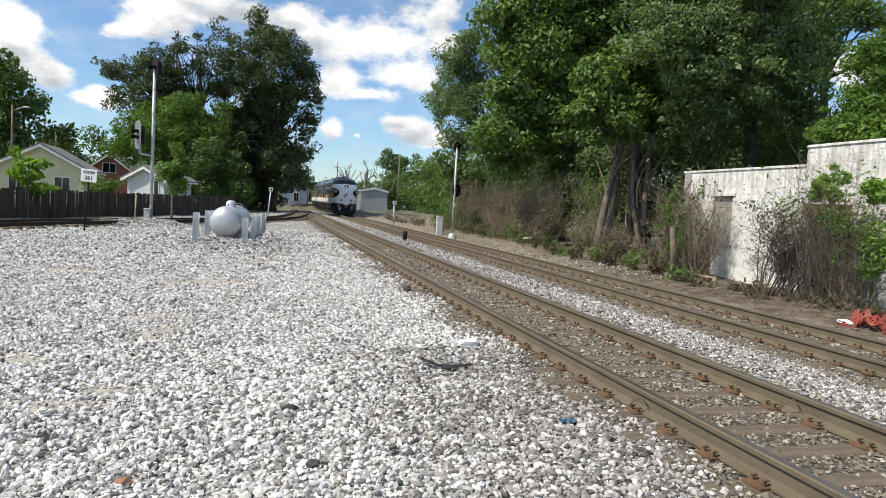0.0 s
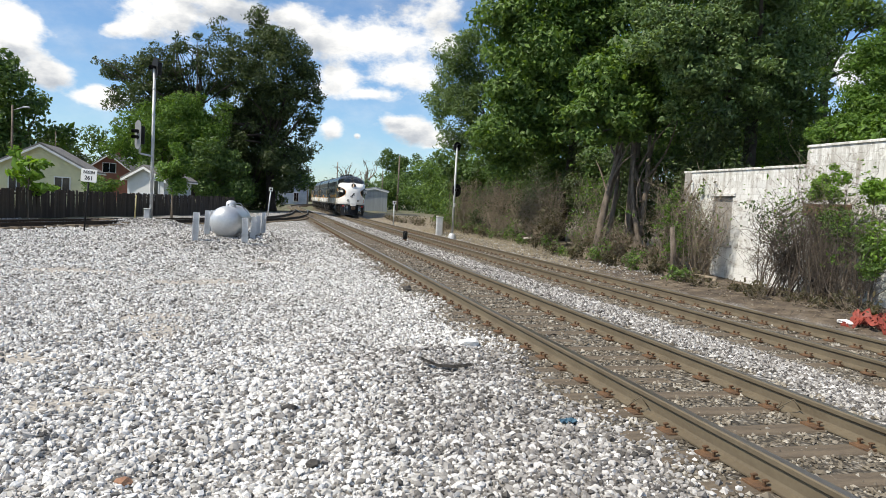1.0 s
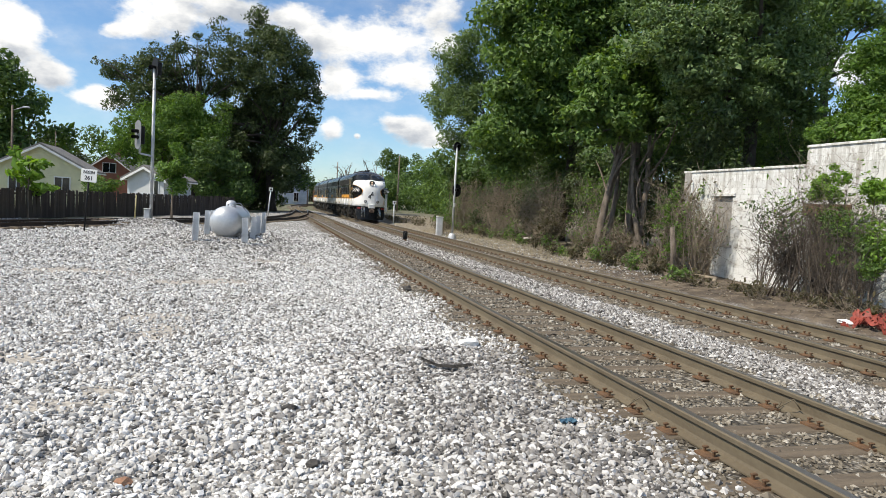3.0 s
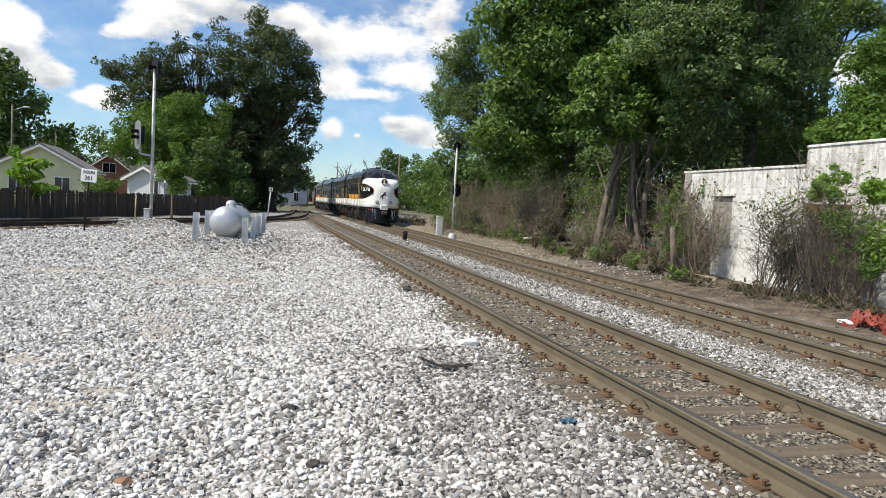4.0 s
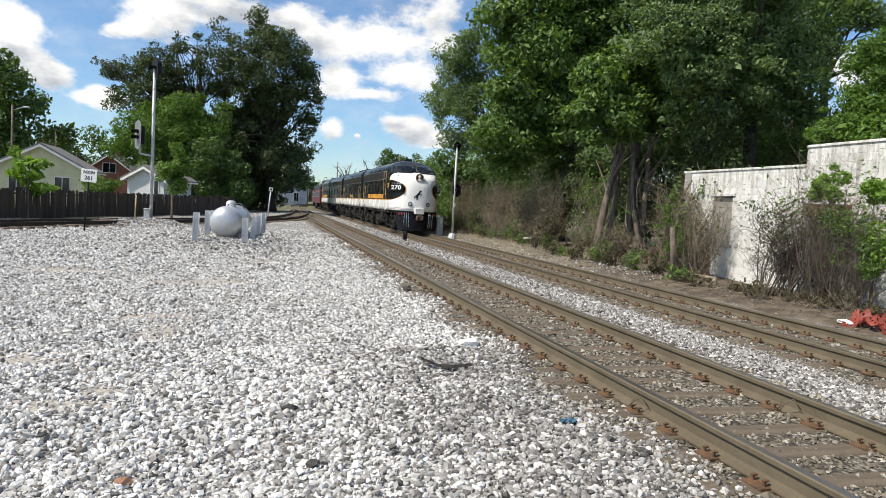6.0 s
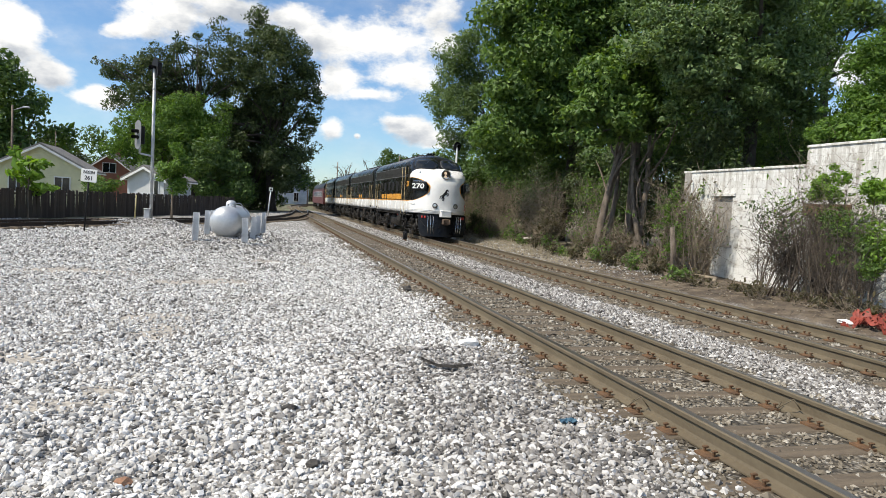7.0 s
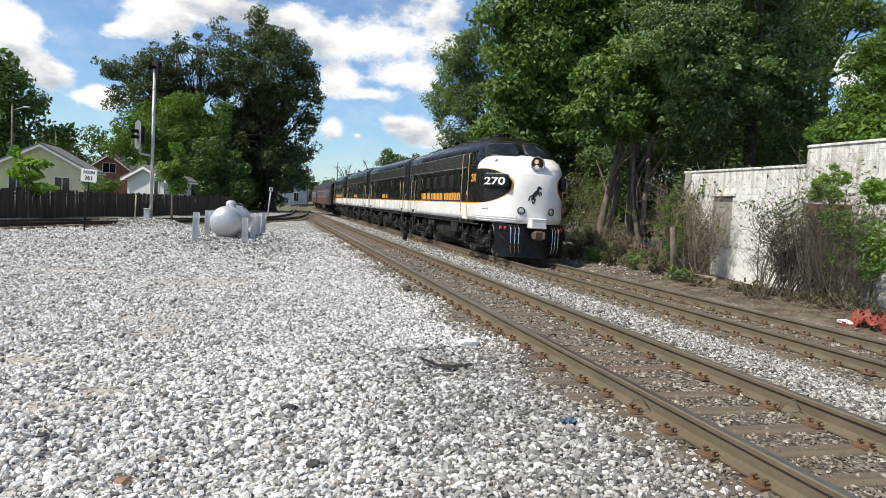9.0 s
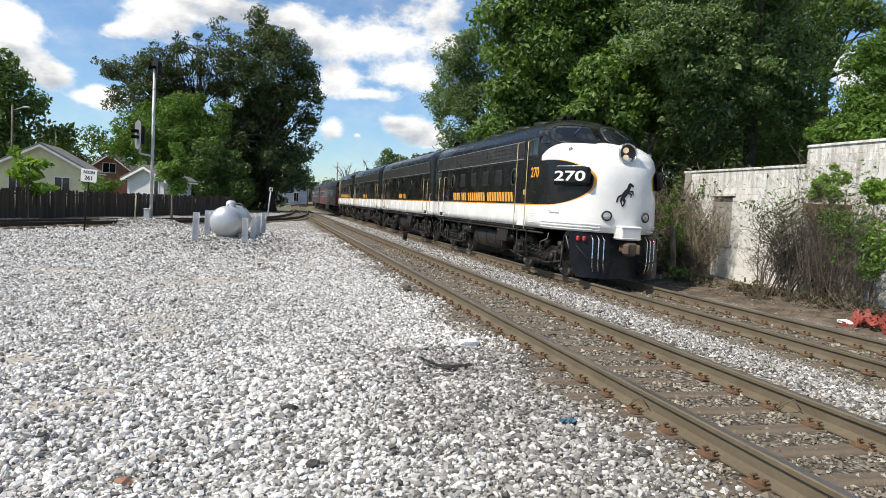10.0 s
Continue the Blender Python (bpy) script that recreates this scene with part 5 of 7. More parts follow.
def build_cab_unit():
    root = empty("cab_locomotive")
    part("body", body_mesh(True), M_CAB_PAINT, root, "white-nosed black streamlined carbody with orange striping")
    # windscreens, cab side windows, door
    for s in (-1, 1):
        f = part("windscreen_frame", nose_patch(s * 0.5, s * 60, 3.66, 4.28, 0.012, 0.02, 0.35), M_BLACK, root)
        part("windscreen", nose_patch(s * 1.6, s * 57, 3.69, 4.22, 0.022, 0.012, 0.35), M_GLASS, f, "dark two-part windscreen")
        part("wiper", tube([nose_point(s * 18, 4.12, 0.04), nose_point(s * 30, 3.86, 0.05)], 0.010, 5), M_CHROME, f)
        part("quarter_window", nose_patch(s * 62, s * 82, 3.66, 4.10, 0.010, 0.014, 0.3), M_GLASS, root, "dark curved quarter window")
        w = part("side_window_frame", box(0.03, 0.78, 0.62, (s * 1.487, 3.05, 3.62), 0.02), M_BLACK, root)
        part("pane", box(0.02, 0.66, 0.50, (s * 1.50, 3.05, 3.62), 0.01), M_GLASS, w)
        d = part("cab_door", box(0.02, 0.66, 2.35, (s * 1.502, 3.95 - 0.22, 2.48), 0.008), M_CAB_PAINT, root)
        part("latch", box(0.05, 0.10, 0.16, (s * 1.53, 3.52, 2.3), 0.01), M_GOLD, d)
        for q in (3.28, 4.12):
            grab(root, [(s * 1.49, q, 1.18), (s * 1.585, q, 1.22), (s * 1.585, q, 3.78), (s * 1.49, q, 3.82)], 0.013)
        grab(root, [(s * 1.46, 3.32, 1.25), (s * 1.48, 3.34, 0.50), (s * 1.48, 4.06, 0.50), (s * 1.46, 4.08, 1.25)], 0.018, "step_hanger", M_STEEL_DARK)
        part("step", box(0.22, 0.66, 0.03, (s * 1.42, 3.7, 0.52)), M_STEEL_DARK, root)
        part("step", box(0.22, 0.66, 0.03, (s * 1.42, 3.7, 0.86)), M_STEEL_DARK, root)
        # louvres low on the cab side
        for i in range(7):
            part("louvre", box(0.014, 0.34, 0.022, (s * 1.505, 2.95, 1.44 + i * 0.065), 0.004), M_WHITE, root)
        # number boards stand out from the black panels
        th, zc = s * 51, 2.72
        m = nose_frame(th, zc, 0.07)
        nb = part("number_board", box(1.16, 0.48, 0.16, (0, 0, 0), 0.07), M_GLOSS, root, "black projecting number board")
        nb.matrix_basis = m
        part("digits", text_mesh("270", 0.36, 0.004, pose(0, -0.02, 0.088) @ Matrix.Diagonal((1.85, 1.0, 1, 1))), M_WHITE, nb, "white road number 270")
        part("hood", tube([(-0.46, 0.22, 0.075), (-0.40, 0.25, 0.085), (0.40, 0.25, 0.085), (0.46, 0.22, 0.075)], 0.022, 6), M_CHROME, nb)
        # lower headlamps
        m = nose_frame(s * 16.5, 1.74, 0.0)
        hl = part("lower_headlamp", lathe([(0.0, 0.0), (0.135, 0.0), (0.135, 0.03), (0.115, 0.05), (0.095, 0.03), (0.0, 0.028)], 24, m), M_GRILLE, root, "round lower headlamp with a dark rim")
        part("lens", lathe([(0.0, 0.05), (0.06, 0.045), (0.094, 0.032)], 20, m), M_LENS, hl)
        # class lamp and nose grab iron
        part("class_lamp", lathe([(0.0, 0.05), (0.05, 0.04), (0.06, 0.0)], 14, nose_frame(s * 48, 3.45)), M_CHROME, root)
        grab(root, [nose_point(s * 66, 1.80, 0.0), nose_point(s * 66, 1.80, 0.05), nose_point(s * 78, 1.80, 0.05), nose_point(s * 78, 1.80, 0.0)], 0.014, "grab_iron", M_WHITE)
        part("marker_plate", box(0.07, 0.14, 0.02, (0, 0, 0), 0.006), M_RED, root).matrix_basis = nose_frame(50, 1.60 if s < 0 else 1.78, 0.01)
        # raised ribs round the foot of the nose
        for z in (1.36, 1.43, 1.50):
            part("rib", tube([nose_point(s * a, z, 0.006) for a in (22, 30, 40, 50, 60, 68, 75, 81, 85, 88)], 0.014, 5), M_WHITE, root)
        # orange numerals on the cab side
        part("cab_digits", text_mesh("270", 0.40, 0.004, side_frame(s, 2.86 if s < 0 else 2.86, 2.86, 0.004)), M_ORANGE, root, "orange road number 270")
        lettering(root, s, [(4.5, 2.6), (7.3, 2.1), (9.6, 0.66), (10.45, 1.0)], 2.17, 0.30)
        # pilot hoses and red glad hands
        for i, q in enumerate((0.62, 0.74, 0.88)):
            part("air_hose", tube([(s * q, 0.30 + 0.05 * i, 1.22), (s * q, 0.16 + 0.05 * i, 1.12), (s * q, 0.15 + 0.05 * i, 0.5), (s * (q - 0.04), 0.17 + 0.05 * i, 0.30)], 0.018, 6), M_CHROME, root)
        for q in (0.98, 1.12):
            part("glad_hand", box(0.10, 0.08, 0.14, (s * q, 0.32 + 0.42 * (q / 1.28) ** 2.2, 1.12), 0.03), M_RED, root)
        part("uncoupling_lever", tube([(s * 0.25, 0.12, 0.64), (s * 0.55, 0.06, 0.56), (s * 1.0, 0.25, 0.62), (s * 1.26, 0.45, 0.95)], 0.014, 6), M_STEEL_DARK, root)
        part("pilot_step", box(0.34, 0.30, 0.04, (s * 1.10, 0.85, 0.48), 0.01), M_STEEL_DARK, root)
        grab(root, [(s * 1.30, 0.95, 1.25), (s * 1.38, 0.92, 1.15), (s * 1.38, 0.92, 0.6), (s * 1.30, 0.95, 0.5)], 0.016, "pilot_handrail", M_STEEL_DARK)
    # emblem: plain black strokes leaning forward
    em = bmesh.new()
    for (x0, z0, x1, z1, w) in ((-0.13, 2.22, 0.03, 2.42, 0.078), (0.03, 2.42, 0.10, 2.60, 0.055), (0.09, 2.61, 0.20, 2.53, 0.036), (0.05, 2.38, 0.19, 2.39, 0.028), (0.19, 2.39, 0.20, 2.29, 0.020),
                                (0.04, 2.34, 0.15, 2.30, 0.024), (0.15, 2.30, 0.12, 2.22, 0.018), (-0.14, 2.20, -0.06, 2.08, 0.045), (-0.06, 2.08, -0.12, 1.95, 0.024), (-0.16, 2.20, -0.19, 2.08, 0.036), (-0.19, 2.08, -0.14, 1.94, 0.020), (-0.17, 2.26, -0.28, 2.20, 0.030), (-0.28, 2.20, -0.31, 2.06, 0.026)):
        x0, x1, z0, z1, w = x0 * 0.88, x1 * 0.88, 2.30 + (z0 - 2.28) * 0.88, 2.30 + (z1 - 2.28) * 0.88, w * 0.86
        dx, dz = x1 - x0, z1 - z0
        ln = math.hypot(dx, dz)
        px, pz = -dz / ln, dx / ln
        prev = None
        for q in range(9):
            t = -0.12 + 1.24 * q / 8
            wq = w * math.sqrt(max(0.04, 1 - (2 * q / 8 - 1) ** 6))
            edge = [em.verts.new(on_nose(x0 + dx * t + e * px * wq, z0 + dz * t + e * pz * wq)) for e in (-1, 1)]
            if prev:
                em.faces.new((prev[0], edge[0], edge[1], prev[1]))
            prev = edge
    bmesh.ops.recalc_face_normals(em, faces=em.faces)
    bmesh.ops.solidify(em, geom=em.faces[:], thickness=0.003)
    part("emblem", em, M_BLACK, root, "plain black nose emblem")
    # main headlight
    m = Matrix.Translation((0, 0.52, 3.36)) @ pose(0, 0, 0, 84, 0, 0)
    hl = part("headlight", lathe([(0.262, -0.45), (0.262, 0.12), (0.255, 0.14)], 28, m), M_WHITE, root, "large round headlight on the nose")
    part("rim", lathe([(0.0, 0.02), (0.20, 0.03), (0.222, 0.13)], 28, m), M_GRILLE, hl)
    part("bezel", lathe([(0.222, 0.125), (0.222, 0.165), (0.245, 0.175), (0.265, 0.155), (0.265, 0.12)], 28, m), M_CHROME, hl, "bright metal headlight ring")
    for z in (-0.085, 0.085):
        part("bulb", lathe([(0.0, 0.08), (0.045, 0.07), (0.074, 0.04), (0.078, 0.0)], 20, m @ Matrix.Translation((0, z * 1.1, 0.02))), M_LAMP, hl, "lit sealed-beam lamp")
    # anticlimber, coupler pocket, pilot
    ac = box(0.56, 0.42, 0.36, (0, 0.13, 1.33), 0.03)
    for z in (1.19, 1.47):
        box(0.575, 0.43, 0.022, (0, 0.125, z), 0.005, bm=ac)
    part("anticlimber", ac, M_WHITE, root, "white ribbed coupler cover plate")
    pl = bmesh.new()
    rows = []
    levels, cols = (1.28, 0.95, 0.6, 0.3, 0.13), 15
    for back in (0.0, 0.05):
        grid = []
        for z in levels:
            half = 1.28 - 0.14 * max(0.0, (0.6 - z) / 0.47) ** 2
            grid.append([pl.verts.new((half * (2 * k / (cols - 1) - 1), 0.40 + 0.42 * abs(half / 1.28 * (2 * k / (cols - 1) - 1)) ** 2.2 - 0.18 * (1.28 - z) + back, z)) for k in range(cols)])
        rows.append(grid)
        for a in range(len(levels) - 1):
            for k in range(cols - 1):
                pl.faces.new((grid[a][k], grid[a][k + 1], grid[a + 1][k + 1], grid[a + 1][k]))
    f0, f1 = rows
    n = len(levels) - 1
    for k in range(cols - 1):
        pl.faces.new((f0[0][k], f0[0][k + 1], f1[0][k + 1], f1[0][k]))
        pl.faces.new((f0[n][k], f0[n][k + 1], f1[n][k + 1], f1[n][k]))
    for a in range(n):
        pl.faces.new((f0[a][0], f0[a + 1][0], f1[a + 1][0], f1[a][0]))
        pl.faces.new((f0[a][-1], f0[a + 1][-1], f1[a + 1][-1], f1[a][-1]))
    bmesh.ops.recalc_face_normals(pl, faces=pl.faces)
    part("pilot", pl, M_GLOSS, root, "glossy black steel pilot plate")
    part("pilot_beam", box(2.5, 0.3, 0.14, (0, 0.95, 1.22), 0.02), M_GLOSS, root)
    coupler(root, -0.02, -1)
    # horns and aerial rail on the cab roof
    h = part("horn", box(0.5, 0.5, 0.10, (0, 4.4, 4.58), 0.03), M_STEEL_DARK, root)
    for q in (-0.16, 0.0, 0.16):
        part("trumpet", lathe([(0.02, 0.0), (0.03, 0.25), (0.05, 0.36), (0.07, 0.42)], 12, Matrix.Translation((q, 4.4, 4.66)) @ pose(0, 0, 0, 90, 0, 0)), M_STEEL_DARK, h)
    grab(root, [(-0.5, 2.9, 4.42), (-0.5, 3.0, 4.60), (-0.5, 4.0, 4.64), (-0.5, 4.1, 4.52)], 0.012, "roof_rail", M_STEEL_DARK)
    part("rear_horn", tube([(0.2, 13.9, 4.6), (0.2, 13.9, 4.78), (0.1, 13.4, 4.8)], [0.05, 0.07, 0.12], 8), M_STEEL_DARK, root)
    side_fittings(root, True)
    tagged(root, "black and white streamlined diesel cab locomotive with lit headlight", "locomotive", "train locomotives")
    return root


def build_booster():
    root = empty("booster_locomotive")
    part("body", body_mesh(False), M_BOOSTER_PAINT, root, "black over white carbody with an orange line")
    side_fittings(root, False)
    for s in (-1, 1):
        lettering(root, s, [(6.4, 0.62), (7.4, 0.95)], 2.18, 0.25)
        for e in (0.35, 14.3):
            grab(root, [(s * 1.50, e, 1.45), (s * 1.57, e, 1.50), (s * 1.57, e, 2.25), (s * 1.50, e, 2.3)])
    coupler(root, -0.15, -1)
    part("diaphragm", box(1.0, 0.3, 2.5, (0, 0.02, 2.5), 0.05), M_STEEL_DARK, root, "black end gangway bellows")
    tagged(root, "black and white cabless booster diesel locomotive", "locomotive", "train locomotives")
    return root


def build_coach(paint, label, length=25.9):
    root = empty("passenger_coach")
    prof = [(-1.5, 1.05), (-1.5, 3.25)] + [(-1.5 * math.cos(a) ** 0.7, 3.25 + 0.95 * math.sin(a)) for a in np.linspace(0.1, math.pi / 2, 8)]
    prof = prof + [(-x, z) for x, z in prof[::-1][1:]]
    part("body", prism(prof, 0.3, length - 0.3), paint, root)
    part("roof", prism([(x * 1.01, z + 0.012) for x, z in prof if z > 3.2] + [(1.4, 3.22), (-1.4, 3.22)], 0.28, length - 0.28), M_STEEL_DARK, root)
    for s in (-1, 1):
        for i in range(11):
            y = 3.6 + i * 1.85
            w = part("window", box(0.03, 1.25, 0.85, (s * 1.503, y, 2.45), 0.03), M_GALV, root)
            part("pane", box(0.02, 1.13, 0.73, (s * 1.515, y, 2.45), 0.02), M_GLASS, w)
        for y in (1.3, length - 1.3):
            part("door", box(0.02, 0.75, 2.0, (s * 1.505, y, 2.2), 0.01), paint, root)
        part("underframe_box", box(0.7, 5.0, 0.55, (s * 1.0, length / 2, 0.78), 0.03), M_GREASE, root)
        part("letterboard", box(0.014, length - 1.0, 0.06, (s * 1.503, length / 2, 3.15), 0.003), M_STEEL_DARK, root)
    for y in (0.1, length - 0.1):
        part("diaphragm", box(1.1, 0.5, 2.6, (0, y, 2.35), 0.05), M_STEEL_DARK, root)
    coupler(root, 0.0, -1)
    running_gear(root, (2.9, length - 2.9), 1.3)
    tagged(root, label, "railway coach", "train coaches")
    return root


M_MAROON = plain("maroon_paint", (0.08, 0.014, 0.014), (0.125, 0.021, 0.02), 2.0, 0.45, 0, 0.05)
M_DARKRED = plain("dark_tuscan_paint", (0.035, 0.014, 0.014), (0.06, 0.022, 0.022), 2.0, 0.45, 0, 0.05)

TRAIN = []


def build_train():
    a = build_cab_unit()
    b = build_booster()
    TRAIN.append((a, 0.0, 14.95, 0))
    TRAIN.append((b, 14.95, 14.95, 0))
    # wheels of copies are found again by their names
    b2 = copy_thing(b, Matrix())
    TRAIN.append((b2, 30.15, 14.95, 0))
    a2 = copy_thing(a, pose(0, 0, 0, 0, 0, 180))
    TRAIN.append((a2, 45.35, 14.95, 180))
    for o, src in ((b2, b), (a2, a)):
        mine = [q for q in o.children if q.name.startswith("wheelset")]
        theirs = [w for w in WHEELS if w[0].parent == src]
        for q, w in zip(mine, theirs):
            WHEELS.append((q, w[1]))
    y = 61.4
    for paint, lab in ((M_MAROON, "maroon passenger coach with a dark roof"), (M_DARKRED, "dark red passenger coach with a dark roof"), (M_DARKRED, "dark red passenger coach with a dark roof"), (M_MAROON, "maroon passenger coach with a dark roof")):
        TRAIN.append((build_coach(paint, lab), y, 25.9, 0))
        y += 26.2


build_train()


# ---- undergrowth on the far side ----
def twig_arrays(rng, base, tip, r0, sag=0.15, steps=4):
    """Thin three-sided twigs from base to tip, bowed."""
    n = len(base)
    d = tip - base
    ln = np.linalg.norm(d, axis=1, keepdims=True)
    off = rng.normal(size=(n, 3)) * ln * sag
    a = np.cross(d, rng.normal(size=(n, 3)))
    a /= np.linalg.norm(a, axis=1, keepdims=True) + 1e-9
    b = np.cross(d / (ln + 1e-9), a)
    V = []
    for i in range(steps + 1):
        t = i / steps
        c = base + d * t + off * math.sin(math.pi * t)
        r = r0[:, None] * (1 - 0.85 * t)
        for k in range(3):
            an = 2 * math.pi * k / 3
            V.append(c + (a * math.cos(an) + b * math.sin(an)) * r)
    V = np.stack(V, 1)
    m = (steps + 1) * 3
    f = []
    for i in range(steps):
        for k in range(3):
            f.append((i * 3 + k, i * 3 + (k + 1) % 3, i * 3 + 3 + (k + 1) % 3, i * 3 + 3 + k))
    F = (np.array(f)[None] + (np.arange(n) * m)[:, None, None]).reshape(-1, 4)
    return V.reshape(-1, 3), F


def shrub(seed, at, spread, tall, stems, twigs, leaves, leaf, leaf_mat, label, leaf_low=0.4, name="shrub", thick=0.016, lean=(0, 0), bark=None):
    """A fan of stems with side twigs and sparse leaves."""
    rng = np.random.default_rng(seed)
    x, y = at
    z = ground_z(x, y) - 0.05
    root = empty(name, Matrix.Translation((x, y, z)))
    base = np.stack([rng.normal(0, spread * 0.18, stems), rng.normal(0, spread * 0.18, stems), np.zeros(stems)], 1)
    an = rng.uniform(0, 2 * math.pi, stems)
    out = spread * rng.uniform(0.25, 1.0, stems)
    tip = np.stack([np.cos(an) * out + lean[0], np.sin(an) * out + lean[1], tall * rng.uniform(0.55, 1.0, stems)], 1)
    V1, F1 = twig_arrays(rng, base, tip, rng.uniform(0.6, 1.4, stems) * thick, 0.10, 3)
    k = rng.integers(0, stems, twigs)
    t = rng.uniform(0.25, 0.95, twigs)[:, None]
    b = base[k] + (tip[k] - base[k]) * t
    e = b + rng.normal(size=(twigs, 3)) * tall * 0.16 + np.array([0, 0, tall * 0.10])
    V2, F2 = twig_arrays(rng, b, e, np.full(twigs, thick * 0.4), 0.12, 2)
    fine = twigs
    kk = rng.integers(0, twigs, fine)
    b3 = b[kk] + (e[kk] - b[kk]) * rng.uniform(0.2, 0.95, (fine, 1))
    e3 = b3 + rng.normal(size=(fine, 3)) * tall * 0.075 + np.array([0, 0, tall * 0.03])
    V3, F3 = twig_arrays(rng, b3, e3, np.full(fine, thick * 0.22), 0.12, 1)
    from_arrays("twig_mass", np.concatenate([V1, V2, V3]), np.concatenate([F1, F2 + len(V1), F3 + len(V1) + len(V2)]), bark or M_TWIG, root)
    if leaves:
        tuft = rng.permutation(twigs)[: max(6, twigs // 4)]
        j = np.where(rng.random(leaves) < 0.9, rng.choice(tuft, leaves), rng.integers(0, twigs, leaves))
        p = b[j] + (e[j] - b[j]) * rng.uniform(0.3, 1.1, (leaves, 1)) + rng.normal(size=(leaves, 3)) * 0.06
        keep = p[:, 2] > tall * leaf_low * rng.uniform(0.7, 1.3, leaves)
        p = p[keep]
        V, F = leaf_arrays(rng, p, np.full((len(p), 3), 0.03), len(p), leaf)
        from_arrays("foliage", V, F, leaf_mat, root)
    tagged(root, label, "bush", "scrub beside the far track")
    return root


M_STRAW = plain("dry_straw", (0.24, 0.20, 0.13), (0.48, 0.42, 0.30), 3.0, 0.9, 0, 0.1)
M_POLE = plain("bleached_wood", (0.38, 0.34, 0.28), (0.55, 0.50, 0.42), 4.0, 0.9, 0, 0.2)


def build_undergrowth():
    rng = random.Random(12)
    # dry brush with green vines along the bank
    for i in range(34):
        y = 17.5 + i * 0.92
        x = 12.5 + 0.03 * (y - 18) + rng.uniform(-0.3, 1.2)
        tall = rng.choice((0.7, 1.0, 1.4, 2.0, 2.5, 3.0)) * (1 + 0.012 * (y - 18)) * rng.uniform(0.9, 1.1)
        if 19.5 < y < 25.5:
            tall = min(tall, 1.6)
        green = rng.choice((M_LEAF_DRY, M_LEAF_OLIVE, M_LEAF_FRESH, M_LEAF_DRY, M_LEAF_OLIVE, M_LEAF_MID))
        shrub(200 + i, (x, y), rng.uniform(0.7, 1.5), tall, 40, 380, rng.choice((100, 400, 1000, 2200)), 0.05, green, "dry tangled brush with vines on the bank" if i % 3 else "tangled brown brush with some green leaves", 0.15, thick=0.015)
    # low weeds at its foot
    for i in range(22):
        y = 16.5 + i * 1.35
        shrub(300 + i, (11.6 + 0.035 * (y - 18) + rng.uniform(-0.2, 0.4), y), 0.6, rng.uniform(0.4, 0.9), 26, 120, 420, 0.05, M_LEAF_DRY if i % 2 else M_LEAF_MID, "low dry weeds at the foot of the bank", 0.05, "weed_clump", 0.008)
    for i in range(12):
        y = 40.0 + i * 2.4
        shrub(340 + i, (11.6 + rng.uniform(-0.5, 1.6), y), 0.9, rng.uniform(0.4, 0.8), 40, 160, 160, 0.06, M_LEAF_DRY, "dry grass and weeds beside the far track", 0.05, "weed_clump", 0.010)
    # leafy wall of vines behind the brush
    for i in range(17):
        y = 20.5 + i * 1.75
        tree(400 + i, (15.0 + 0.02 * (y - 20), y), 0, (15.0 + 0.03 * (y - 20) + 0.45 * math.sin(i * 2.3), y, 3.3 + 0.5 * math.sin(i * 1.7)), (1.1, 1.3, 2.4), 30, 0.6, 5200, 0.075, (M_LEAF_OLIVE, M_LEAF_DEEP, M_LEAF_OLIVE)[i % 3], "vine-covered green undergrowth below the tall trees", 0.05, "vine_thicket", limbs=5, group="vine thickets")
    for i, (x, y, z, r) in enumerate(((19.6, 21.5, 3.4, 2.2), (17.4, 13.6, 4.0, 1.7), (17.0, 11.6, 4.0, 1.7), (18.0, 10.0, 4.2, 2.2), (21.0, 19.0, 4.4, 2.4), (20.5, 26.0, 4.0, 3.0), (18.5, 24.5, 3.6, 2.2))):
        tree(440 + i, (x, y), 0, (x, y, z), (r, r, r * 1.15), 40, 0.75, 12000, 0.065, (M_LEAF_DEEP, M_LEAF_FRESH, M_LEAF_FRESH, M_LEAF_FRESH, M_LEAF_DEEP, M_LEAF_OLIVE, M_LEAF_DEEP)[i], "leafy thicket behind the white wall", 0.08, "vine_thicket", limbs=5, group="vine thickets")
    # bushes against the white wall
    shrub(501, (12.5, 13.75), 1.2, 2.5, 24, 330, 2200, 0.034, M_LEAF_OLIVE, "bare dark many-stemmed bush with dull leaves at the top", 0.62, thick=0.026, bark=M_TWIG_DARK)
    shrub(510, (12.4, 11.4), 1.0, 2.3, 16, 240, 700, 0.036, M_LEAF_FRESH, "thin dark bush with green leaves beside the far track", 0.5, thick=0.015, bark=M_TWIG_DARK)
    shrub(502, (12.75, 12.65), 0.75, 2.75, 26, 240, 0, 0.036, M_LEAF_LIME, "dark stems below a bright green leafy top", 0.8, thick=0.014, bark=M_TWIG_DARK)
    shrub(503, (12.9, 11.9), 0.8, 2.6, 26, 260, 2600, 0.034, M_LEAF_MID, "thin leafy bush against the white wall", 0.6, thick=0.013, bark=M_TWIG_DARK)
